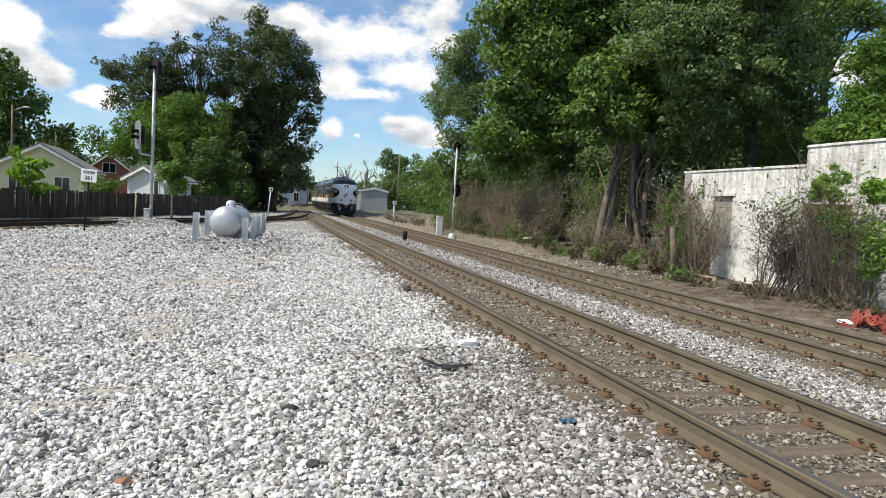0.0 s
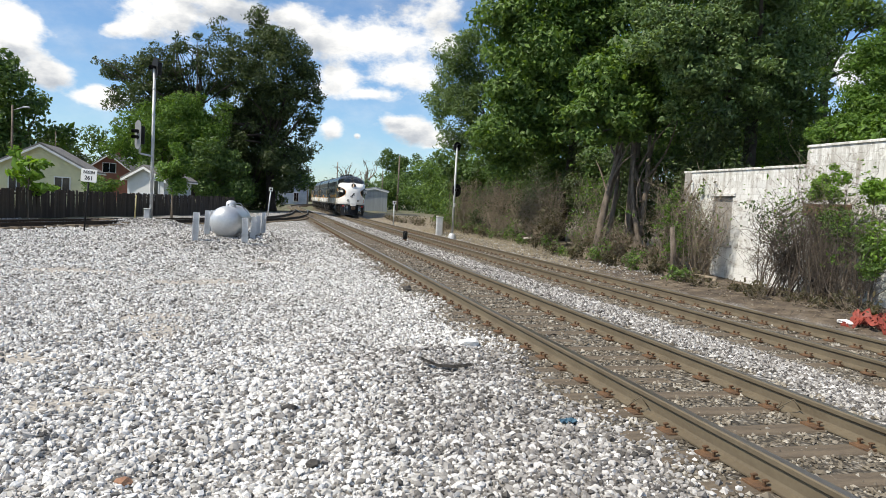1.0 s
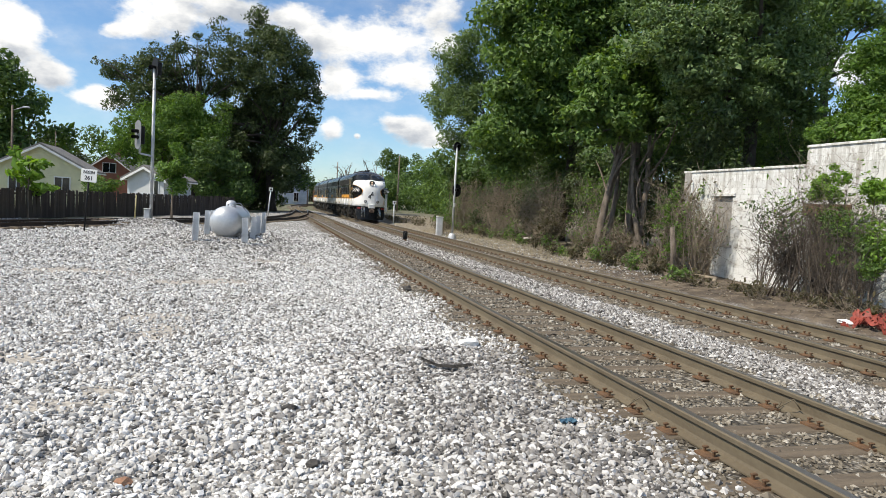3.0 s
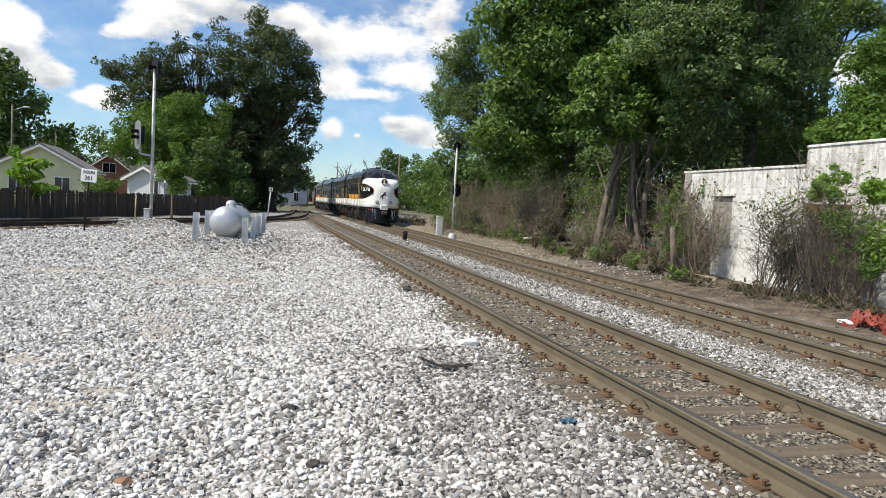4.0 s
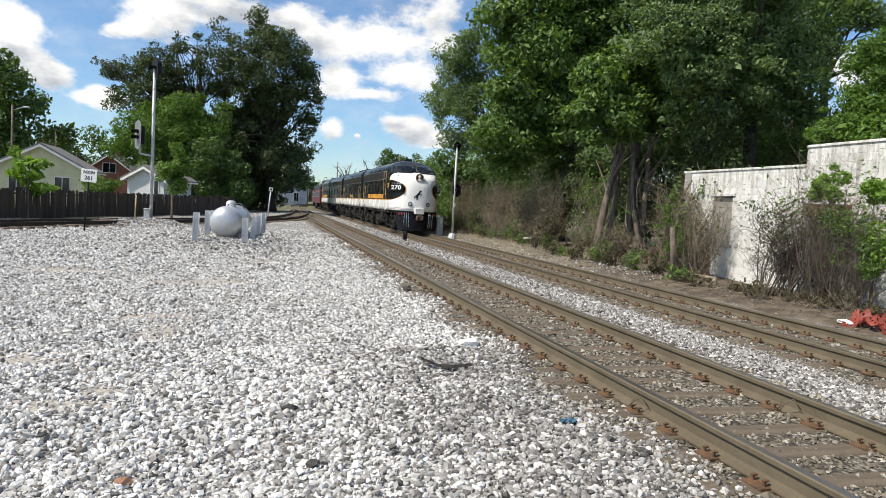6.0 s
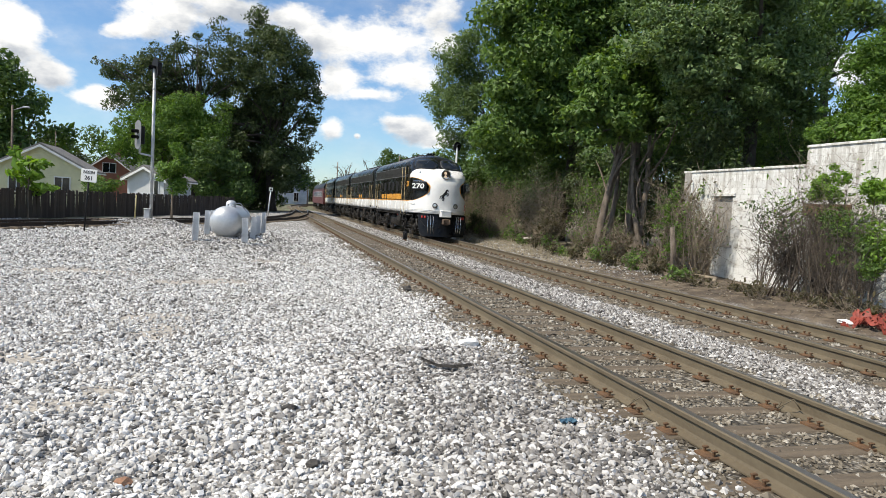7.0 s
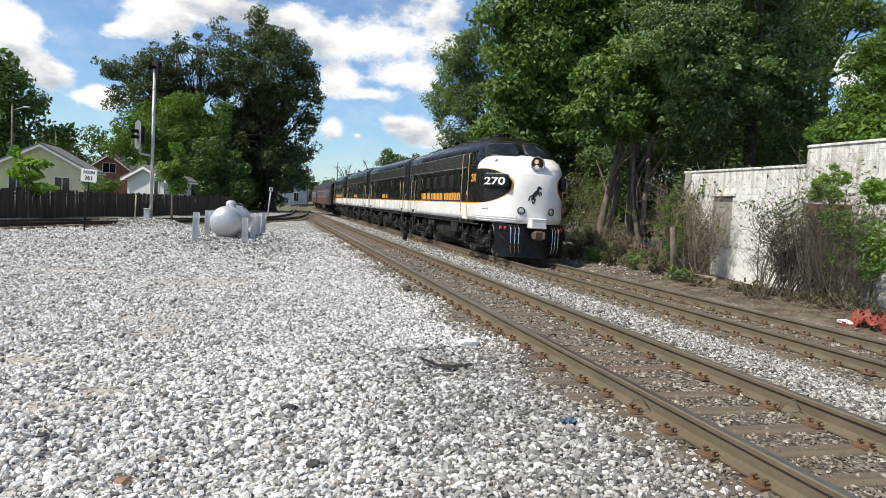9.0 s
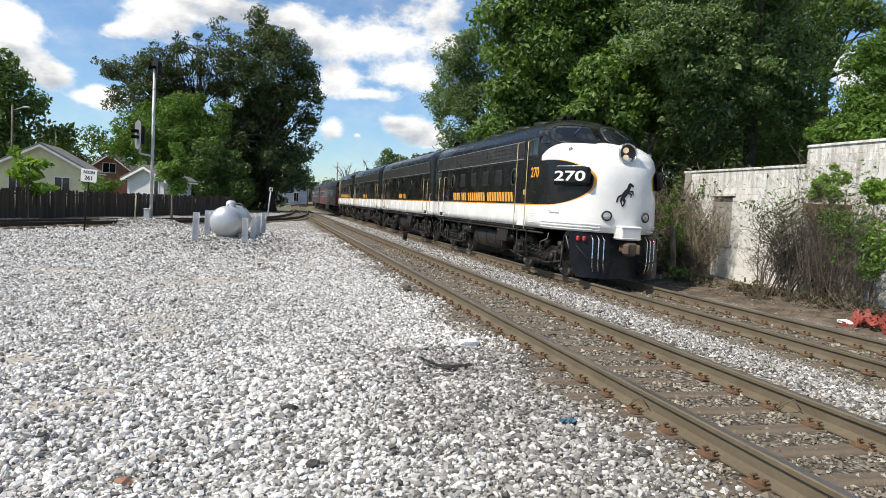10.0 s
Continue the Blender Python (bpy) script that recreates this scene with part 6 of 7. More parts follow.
    for k, (b, c, r, lv) in enumerate((((12.75, 12.65), (12.70, 12.68, 2.72), (0.30, 0.34, 0.36), 1900), ((12.6, 11.45), (12.6, 11.3, 2.6), (0.34, 0.3, 0.40), 1900), ((12.5, 11.2), (12.5, 11.05, 1.3), (0.25, 0.25, 0.6), 1000))):
        tree(515 + k, b, 0, c, r, 11, 0.17, lv, 0.042, M_LEAF_LIME, "bright lime-green leafy bush against the white wall", 0.016, "leafy_bush", limbs=9, group="lime-green bushes")
    tree(561, (12.5, 12.2), 0, (12.5, 12.2, 1.88), (0.30, 0.3, 0.36), 14, 0.15, 900, 0.036, M_LEAF_DEEP, "dark green leafy bush against the white wall", 0.018, "leafy_bush", limbs=9, group="leafy bushes by the wall")
    tree(562, (12.28, 11.0), 0, (12.28, 11.0, 1.38), (0.26, 0.3, 0.55), 14, 0.17, 1500, 0.036, M_LEAF_MID, "green leafy bush beside the far track", 0.018, "leafy_bush", limbs=9, group="leafy bushes by the wall")
    shrub(511, (12.7, 12.6), 0.9, 3.1, 22, 320, 1500, 0.042, M_LEAF_LIME, "loose green sprays above the doorway", 0.75, thick=0.011, bark=M_TWIG_DARK)
    shrub(512, (12.9, 14.0), 0.9, 2.7, 22, 320, 1500, 0.036, M_LEAF_MID, "dark stems with dull green sprays at the top", 0.72, thick=0.011, bark=M_TWIG_DARK)
    shrub(505, (12.9, 14.7), 0.7, 1.9, 10, 120, 160, 0.035, M_LEAF_DRY, "bare dark bush against the white wall", 0.5, thick=0.012, bark=M_TWIG_DARK)
    shrub(506, (13.0, 18.9), 0.8, 2.5, 26, 300, 4200, 0.05, M_LEAF_FRESH, "green and brown tangle at the end of the wall", 0.2, thick=0.014)
    shrub(507, (12.9, 17.5), 0.7, 1.4, 10, 80, 120, 0.04, M_LEAF_DRY, "thin brown bush before the blocked window", 0.4, thick=0.010)
    shrub(508, (12.9, 12.6), 1.2, 3.9, 22, 260, 0, 0.06, M_LEAF_DRY, "thin bare stems reaching above the wall", 0.7, thick=0.010)
    for i in range(12):
        shrub(520 + i, (11.7 + rng.uniform(-0.25, 0.5), 9.2 + i * 0.7), 0.5, rng.uniform(0.25, 0.6), 20, 90, 160, 0.045, M_LEAF_DRY, "low dry weeds beside the far track", 0.05, "weed_clump", 0.007)
    # leaning trunks of the thicket
    for i, (x, y, tx, ty, tz, r) in enumerate(((12.02, 22.6, 13.27, 23.1, 4.98, 0.17), (12.44, 22.8, 13.07, 23.4, 4.67, 0.12), (13.14, 21.8, 13.88, 22.4, 4.86, 0.15), (13.47, 21.6, 13.43, 22.5, 4.62, 0.11), (13.16, 18.9, 13.68, 19.3, 3.07, 0.07))):
        r2 = np.random.default_rng(600 + i)
        z = ground_z(x, y) - 0.1
        bm = bmesh.new()
        end = Vector((tx - x, ty - y, tz - z))
        limb(r2, bm, (0, 0, 0), end, r, r * 0.4, 0.07, 9, 9)
        for k in range(4):
            p0 = end * (0.35 + 0.14 * k)
            limb(r2, bm, p0, p0 + Vector((r2.normal() * 0.5 + 0.3, r2.normal() * 0.8, r2.uniform(1.0, 2.4))), r * 0.42, r * 0.1, 0.1, 6, 4)
        tube([(-0.25, -0.1, 0.02), (0, 0, 0.55)], [r * 0.5, r * 0.95], 7, True, bm)
        o = empty("bare_tree", pose(x, y, z))
        part("trunk", bm, M_BARK, o)
        tagged(o, "leaning grey-brown bare tree in the thicket", "tree", "leaning bare trees")
    # stump-like old post and a fallen limb
    bm = tube([(0, 0, 0), (0.02, 0.04, 0.8), (-0.03, 0.12, 1.55)], [0.10, 0.085, 0.07], 8)
    o = mesh_ob("old_post", bm, M_BARK)
    o.location = (11.75, 17.2, ground_z(11.75, 17.2) - 0.05)
    tagged(o, "old leaning timber post by the far track", "post")
    bm = tube([(0, 0, 0), (0.5, 0.6, 0.08), (0.7, 1.6, 0.05), (0.6, 2.4, 0.12)], [0.07, 0.06, 0.05, 0.02], 7)
    o = mesh_ob("fallen_branch", bm, M_TWIG)
    o.location = (12.0, 15.6, ground_z(12.0, 15.6) + 0.05)
    tagged(o, "dry fallen branch lying on the earth", "branch")
    o = mesh_ob("fallen_pole", tube([(0, 0, 0), (0.7, 0.2, 0.05), (1.3, 0.5, 0.04)], [0.06, 0.05, 0.045], 7), M_POLE)
    o.location = (11.9, 29.5, ground_z(11.9, 29.5) + 0.42)
    tagged(o, "pale bare pole caught in the brush", "branch")
    # sticks and litter on the bare earth
    r2 = np.random.default_rng(44)
    n = 900
    q = np.stack([r2.uniform(10.9, 13.4, n), r2.uniform(8.5, 30.0, n)], 1)
    gz = height(q[:, 0], q[:, 1])
    bs = np.stack([q[:, 0], q[:, 1], gz + 0.02], 1)
    an, ln = r2.uniform(0, 2 * math.pi, n), r2.uniform(0.1, 0.6, n)
    tp = bs + np.stack([np.cos(an) * ln, np.sin(an) * ln, r2.uniform(-0.01, 0.08, n)], 1)
    V, F = twig_arrays(r2, bs, tp, r2.uniform(0.004, 0.012, n), 0.12, 2)
    tagged(from_arrays("stick_litter", V, F, M_TWIG), "dry sticks littering the earth beside the far track", "litter", kind="stuff")
    q = np.stack([r2.uniform(10.4, 13.2, 900), r2.uniform(8.0, 26.0, 900)], 1)
    scatter_stones("earth_stones", q, np.full(len(q), 0.024), M_BALLAST, "small brown stones on the earth", r2, shape=octa)
    q = np.stack([r2.uniform(10.3, 11.9, 2200), r2.uniform(17.0, 42.0, 2200)], 1)
    scatter_stones("bank_stones", q, np.full(len(q), 0.032), M_STONE_GREY, "grey stones along the far track's edge", r2, shape=octa)
    n = 2600
    q = np.stack([r2.uniform(10.7, 12.6, n), r2.uniform(23.0, 46.0, n)], 1)
    bs = np.stack([q[:, 0], q[:, 1], height(q[:, 0], q[:, 1]) - 0.01], 1)
    tp = bs + np.stack([r2.normal(size=n) * 0.09, r2.normal(size=n) * 0.09, r2.uniform(0.06, 0.30, n)], 1)
    V, F = twig_arrays(r2, bs, tp, r2.uniform(0.005, 0.011, n), 0.12, 2)
    tagged(from_arrays("dry_grass", V, F, M_STRAW), "bleached dry grass at the foot of the bank", "grass", kind="stuff")
    # orange netting in a heap
    bm = bmesh.new()
    bmesh.ops.create_grid(bm, x_segments=46, y_segments=46, size=0.5)
    for v in bm.verts:
        q = Vector((v.co.x, v.co.y, 0))
        n1, n2 = noise.noise(q * 3.1), noise.noise(q * 9.0 + Vector((3, 1, 0)))
        v.co = Vector((q.x * 0.9 + 0.10 * n2, q.y * 1.5 + 0.12 * n1, 0.08 + 0.26 * n1 + 0.16 * n2 - 0.25 * q.length ** 2))
    bmesh.ops.delete(bm, geom=[f for i, f in enumerate(bm.faces) if (i % 3 == 0 and (i // 45) % 2 == 0)], context="FACES")
    bmesh.ops.solidify(bm, geom=bm.faces[:], thickness=0.008)
    o = mesh_ob("safety_netting", bm, plain("orange_red_plastic", (0.17, 0.03, 0.02), (0.30, 0.055, 0.034), 5.0, 0.55, 0, 0.1))
    o.location = (11.3, 9.55, ground_z(11.3, 9.55))
    tagged(o, "crumpled orange-red plastic safety netting on the ground", "netting")


build_undergrowth()


# ---- gas tank on its gravel mound ----
def build_tank():
    r, ln = 0.52, 3.6
    prof = [(0.0, 0.0)] + [(r * math.sin(a), 0.36 * (1 - math.cos(a))) for a in np.linspace(0.12, math.pi / 2, 12)]
    prof += [(r, ln - 0.36 - 0.0)] + [(r * math.cos(a), ln - 0.36 + 0.36 * math.sin(a)) for a in np.linspace(0.1, math.pi / 2 - 0.02, 12)] + [(0.0, ln)]
    root = empty("gas_tank", pose(-1.38, 22.55, 0.84, 0, 0, -4))
    part("shell", lathe(prof, 40, pose(0, 0, 0, -90, 0, 0)), M_SILVER, root, "silver painted cylindrical pressure tank")
    d = part("valve_dome", lathe([(0.0, 0.25), (0.08, 0.24), (0.14, 0.21), (0.17, 0.15), (0.175, 0.0)], 24, Matrix.Translation((0.05, 1.1, r - 0.05))), M_SILVER, root)
    part("dome_hinge", box(0.06, 0.05, 0.05, (0.05, 1.31, r + 0.12), 0.01), M_GALV, d)
    for y in (0.7, 2.8):
        part("lifting_lug", box(0.03, 0.12, 0.10, (0, y, r + 0.03), 0.01), M_SILVER, root)
        part("saddle", box(0.85, 0.22, 0.34, (0, y, -r - 0.02), 0.02), M_CONC, root, "concrete saddle block")
    part("pipe", tube([(0.1, 1.6, r - 0.02), (0.1, 1.6, r + 0.1), (0.2, 2.6, r + 0.08), (0.45, 2.7, 0.25)], 0.018, 6), M_GALV, root)
    for y in (0.38, 3.22):
        part("weld_seam", lathe([(r + 0.001, -0.012), (r + 0.005, 0.0), (r + 0.001, 0.012)], 40, pose(0, y, 0, -90, 0, 0)), M_SILVER, root)
    tagged(root, "silver propane tank on a gravel mound between guard posts", "gas tank")
    # guard posts of folded steel
    src = None
    for x, y, top, w in ((-2.22, 22.0, 1.12, 0.19), (-1.98, 23.3, 1.16, 0.17), (-0.72, 22.0, 1.02, 0.19), (-0.50, 23.0, 1.03, 0.17), (-0.36, 24.2, 1.05, 0.17), (-0.20, 25.4, 1.06, 0.17), (-2.0, 25.6, 1.12, 0.17), (-0.22, 26.4, 1.10, 0.17)):
        z = ground_z(x, y) - 0.1
        h = top + 0.02 - z
        bm = prism([(-0.09, 0.07), (-0.09, -0.03), (0.09, -0.03), (0.09, 0.07), (0.07, 0.07), (0.07, -0.01), (-0.07, -0.01), (-0.07, 0.07)], 0, h, m=pose(0, 0, 0, 90, 0, 0))
        bmesh.ops.transform(bm, matrix=pose(0, 0, 0) @ Matrix.Diagonal((w / 0.18, 1, 1, 1)), verts=bm.verts)
        o = mesh_ob("guard_post", bm, M_POSTPAINT)
        o.matrix_world = pose(x, y, z, random.uniform(-1.5, 1.5), random.uniform(-0.5, 2.5), random.uniform(-14, 14))
        tagged(o, "whitish galvanised channel post guarding the tank", "post", "guard posts")


M_POSTPAINT = plain("whitened_galvanised_post", (0.50, 0.51, 0.52), (0.68, 0.69, 0.70), 4.0, 0.5, 0.3, 0.1)
build_tank()


# ---- signals and signs ----
def signal_head(parent, m, lamps=1, tall=0.9, face=None):
    """A dark head with an oval target, hood and lens; m looks along its z."""
    w = min(0.30, tall * 0.36)
    pts = [(w * math.cos(a), (tall / 2 - w) * (1 if math.sin(a) >= 0 else -1) + w * math.sin(a)) for a in np.linspace(0, 2 * math.pi, 33)[:-1]]
    bm = prism(pts, -0.012, 0.012, m=m @ pose(0, 0, 0, 90, 0, 0))
    t = part("target", bm, face or M_STEEL_DARK, parent, "oval signal target")
    part("housing", box(0.26, tall * 0.62, 0.30, (0, 0, -0.16), 0.03, m=None), M_STEEL_DARK, t).matrix_basis = m
    for i in range(lamps):
        z = (i - (lamps - 1) / 2) * 0.3
        hood = bmesh.new()
        prev = None
        for q in range(13):
            a = math.pi * (-0.1 + 1.2 * q / 12)
            p0 = Vector((0.13 * math.cos(a), z + 0.13 * math.sin(a), 0.0))
            p1 = Vector((0.13 * math.cos(a), z + 0.13 * math.sin(a) - 0.02, 0.34 - 0.05 * abs(math.cos(a))))
            v = (hood.verts.new(p0), hood.verts.new(p1))
            if prev:
                hood.faces.new((prev[0], v[0], v[1], prev[1]))
            prev = v
        bmesh.ops.solidify(hood, geom=hood.faces[:], thickness=0.008)
        part("hood", hood, M_STEEL_DARK, t).matrix_basis = m
        part("lens", lathe([(0.0, 0.03), (0.06, 0.025), (0.10, 0.01), (0.10, 0.0)], 16), M_GLASS, t).matrix_basis = m @ Matrix.Translation((0, z, 0.01))


def build_signals():
    x, y = -5.95, 37.2
    z = ground_z(x, y) - 0.1
    root = empty("signal_mast", pose(x, y, z))
    h = 8.07 - z
    part("mast", tube([(0, 0, 0), (0, 0, h * 0.5), (0, 0, h)], [0.088, 0.08, 0.07], 16), M_MAST, root, "tall silver-grey tubular mast")
    part("base", box(0.42, 0.42, 0.30, (0, 0, 0.2), 0.04), M_CONC, root)
    c = part("relay_case", box(0.30, 0.28, 0.52, (-0.16, -0.16, 0.52), 0.04), M_POSTPAINT, root, "white cable junction case")
    part("lid", box(0.34, 0.32, 0.05, (-0.16, -0.16, 0.80), 0.02), M_POSTPAINT, c)
    for q in (1.6, 3.0, 4.4, 5.7, 7.0):
        part("band", lathe([(0.086, -0.04), (0.10, 0.0), (0.086, 0.04)], 14, Matrix.Translation((0, 0, q))), M_GALV, root)
    turn = pose(0, 0, 0, 90, 0, -52)
    for q, dx, lamps, tall in ((h - 0.05, 0.02, 1, 1.05), (4.6, -0.72, 2, 1.5)):
        m = Matrix.Translation((dx, 0.0, q)) @ turn
        signal_head(root, m, lamps, tall, M_TIN_GREY if lamps > 1 else None)
        if dx < -0.1:
            part("bracket", tube([(dx + 0.1, 0.05, q - 0.95), (dx + 0.1, 0.05, q - 0.6)], 0.06, 8), M_GALV, root)
            part("bracket_arm", tube([(0, 0, q - 1.05), (dx + 0.1, 0.05, q - 0.95)], 0.05, 8), M_GALV, root)
    tagged(root, "tall silver railway signal mast with two dark heads", "railway signal")
    # short leaning stake beside it
    o = mesh_ob("marker_stake", tube([(0, 0, 0), (0.06, 0, 1.5)], 0.035, 6), plain("yellowed_stake", (0.35, 0.30, 0.14), (0.52, 0.46, 0.22), 6.0, 0.8))
    o.location = (x - 0.75, y - 0.2, ground_z(x - 0.75, y - 0.2) - 0.05)
    tagged(o, "faded yellow marker stake beside the mast", "stake")
    # second signal across the tracks
    x, y = 10.5, 37.3
    z = ground_z(x, y) - 0.05
    root = empty("signal_mast", pose(x, y, z))
    part("mast", tube([(0, 0, 0), (0, 0, 5.45)], [0.068, 0.056], 14), M_MAST, root, "silver tubular mast")
    part("base", lathe([(0.0, 0.42), (0.16, 0.40), (0.22, 0.30), (0.24, 0.0)], 16), M_POSTPAINT, root, "white concrete mast base")
    signal_head(root, Matrix.Translation((0.02, 0, 5.5)) @ pose(0, 0, 0, 90, 0, 8), 1, 0.55)
    signal_head(root, Matrix.Translation((0.12, 0, 2.95)) @ pose(0, 0, 0, 90, 0, 8), 1, 0.75)
    part("plate", box(0.12, 0.02, 0.22, (0, -0.1, 2.1), 0.004), M_WHITE, root)
    tagged(root, "silver signal mast with two dark heads beside the far track", "railway signal")
    x, y = 10.55, 40.6
    z = ground_z(x, y) - 0.05
    root = empty("relay_cabinet", pose(x, y, z, 0, 0, -8))
    part("case", box(0.42, 0.36, 1.18, (0, 0, 0.66), 0.04), M_POSTPAINT, root)
    part("lid", box(0.48, 0.42, 0.06, (0, 0, 1.27), 0.02), M_POSTPAINT, root)
    part("door", box(0.34, 0.02, 0.95, (0, -0.185, 0.70), 0.008), M_POSTPAINT, root)
    part("plinth", box(0.46, 0.40, 0.12, (0, 0, 0.06), 0.01), M_CONC, root)
    tagged(root, "small white relay cabinet beside the signal", "cabinet")
    # dwarf signal between the tracks
    x, y = 6.5, 31.6
    z = ground_z(x, y) - 0.03
    root = empty("dwarf_signal", pose(x, y, z))
    part("housing", box(0.22, 0.20, 0.40, (0, 0, 0.34), 0.04), M_STEEL_DARK, root)
    part("base", box(0.18, 0.18, 0.16, (0, 0, 0.08), 0.02), M_RUST, root)
    part("hood", tube([(0, -0.10, 0.42), (0, -0.24, 0.42)], 0.07, 12), M_STEEL_DARK, root)
    tagged(root, "small dark dwarf signal between the tracks", "railway signal")


M_TIN_GREY = plain("dull_grey_sheet", (0.16, 0.165, 0.17), (0.26, 0.265, 0.27), 4.0, 0.6, 0.2, 0.1)
M_MAST = plain("silver_mast_paint", (0.40, 0.41, 0.41), (0.58, 0.59, 0.59), 3.0, 0.5, 0.35, 0.1)
build_signals()


def build_signs():
    x, y = -7.0, 28.6
    z = ground_z(x, y) - 0.05
    root = empty("track_sign", pose(x, y, z, 0, 4.0, -14))
    part("post", tube([(0, 0, 0), (0, 0, 2.45)], 0.035, 8), M_STEEL_DARK, root, "dark steel post")
    p = part("plate", box(0.62, 0.02, 0.50, (0.02, -0.045, 2.26), 0.012), M_WHITE, root, "white sign plate")
    part("lettering", text_mesh("BEGIN", 0.16, 0.003, pose(0.02, -0.058, 2.38, 90, 0, 0)), M_BLACK, p)
    part("lettering", text_mesh("261", 0.22, 0.003, pose(0.02, -0.058, 2.16, 90, 0, 0)), M_BLACK, p)
    for q in (2.08, 2.45):
        part("bolt", box(0.03, 0.02, 0.03, (0.02, -0.057, q), 0.006), M_GALV, p)
    tagged(root, "white sign reading BEGIN 261 on a leaning post", "sign")
    for x, y, h, lean in ((-0.1, 55.0, 2.45, 5.0), (10.15, 54.5, 2.1, 0.0)):
        z = ground_z(x, y) - 0.05
        root = empty("whistle_post", pose(x, y, z, 0, lean, 0))
        part("post", tube([(0, 0, 0), (0, 0, h)], 0.05, 8), M_POSTPAINT, root)
        p = part("plate", box(0.30, 0.02, 0.30, (0, -0.06, h - 0.05), 0.008), M_WHITE, root)
        part("spot", lathe([(0.0, 0.004), (0.075, 0.004), (0.075, 0.0)], 16, pose(0, -0.071, h - 0.05, 90, 0, 0)), M_BLACK, p)
        tagged(root, "small white square sign with a black spot", "sign", "small square signs")


build_signs()


# ---- houses ----
M_SHINGLE = plain("grey_shingles", (0.13, 0.125, 0.12), (0.24, 0.23, 0.22), 1.5, 0.95, 0, 0.5, 0.02, squeeze=(1, 1, 3))


def siding(name, lo, hi):
    k = Mat(name, 0.7)
    v = k.coord("Object")
    sep = k.n("ShaderNodeSeparateXYZ")
    k.link(v, sep.inputs[0])
    lap = k.math("FRACT", k.math("MULTIPLY", sep.outputs[2], 7.0))
    k.colour(k.ramp(k.noise(v, 1.2, 5.0), [(0.3, lo), (0.7, hi)]))
    k.bump(lap, 0.6, 0.02)
    return k.m


M_YELLOW = siding("pale_yellow_siding", (0.58, 0.56, 0.36), (0.68, 0.66, 0.44))
M_WSIDE = siding("white_siding", (0.60, 0.61, 0.61), (0.74, 0.75, 0.75))
M_BLUE = siding("pale_blue_grey_siding", (0.34, 0.40, 0.46), (0.46, 0.52, 0.58))
M_BRICK = siding("red_brick", (0.20, 0.075, 0.05), (0.30, 0.12, 0.08))
M_TIN = plain("grey_corrugated_metal", (0.30, 0.32, 0.33), (0.44, 0.46, 0.47), 1.0, 0.5, 0.4, 0.3, 0.02, squeeze=(8, 8, 0.2))


def house(name, m, w, ln, eave, ridge, wall, roof, label, windows=(), category="house", over=0.35, chimney=False):
    """A gabled house: front gable at local y 0, running back along y."""
    root = empty(name, m)
    body = [(-w / 2, -0.3), (w / 2, -0.3), (w / 2, eave), (0, ridge), (-w / 2, eave)]
    part("wall", prism(body, 0, ln), wall, root)
    rise = (ridge - eave) / (w / 2)
    for s in (-1, 1):
        x1 = s * (w / 2 + over)
        z1 = eave - rise * over
        part("roof", prism([(0, ridge + 0.02), (x1, z1 + 0.02), (x1, z1 + 0.16), (0, ridge + 0.17)], -over, ln + over), roof, root)
        part("fascia", prism([(0, ridge - 0.16), (x1, z1 - 0.16), (x1, z1 + 0.015), (0, ridge + 0.015)], -over - 0.03, -over + 0.03), M_WHITE, root)
        part("gutter", box(0.10, ln + 2 * over, 0.10, (x1, ln / 2, z1), 0.02), M_WHITE, root)
    for side, a, z, ww, hh in windows:
        if side == "front":
            f = part("window", box(ww + 0.16, 0.06, hh + 0.16, (a, -0.02, z), 0.01), M_WHITE, root)
            part("pane", box(ww, 0.04, hh, (a, -0.045, z)), M_GLASS, f)
            part("mullion", box(0.05, 0.03, hh, (a, -0.07, z)), M_WHITE, f)
        else:
            f = part("window", box(0.06, ww + 0.16, hh + 0.16, (w / 2 + 0.02, a, z), 0.01), M_WHITE, root)
            part("pane", box(0.04, ww, hh, (w / 2 + 0.045, a, z)), M_GLASS, f)
    if chimney:
        part("chimney", box(0.5, 0.5, 1.2, (0.3, ln * 0.5, ridge + 0.4), 0.02), M_BRICK, root)
    tagged(root, label, category)
    return root


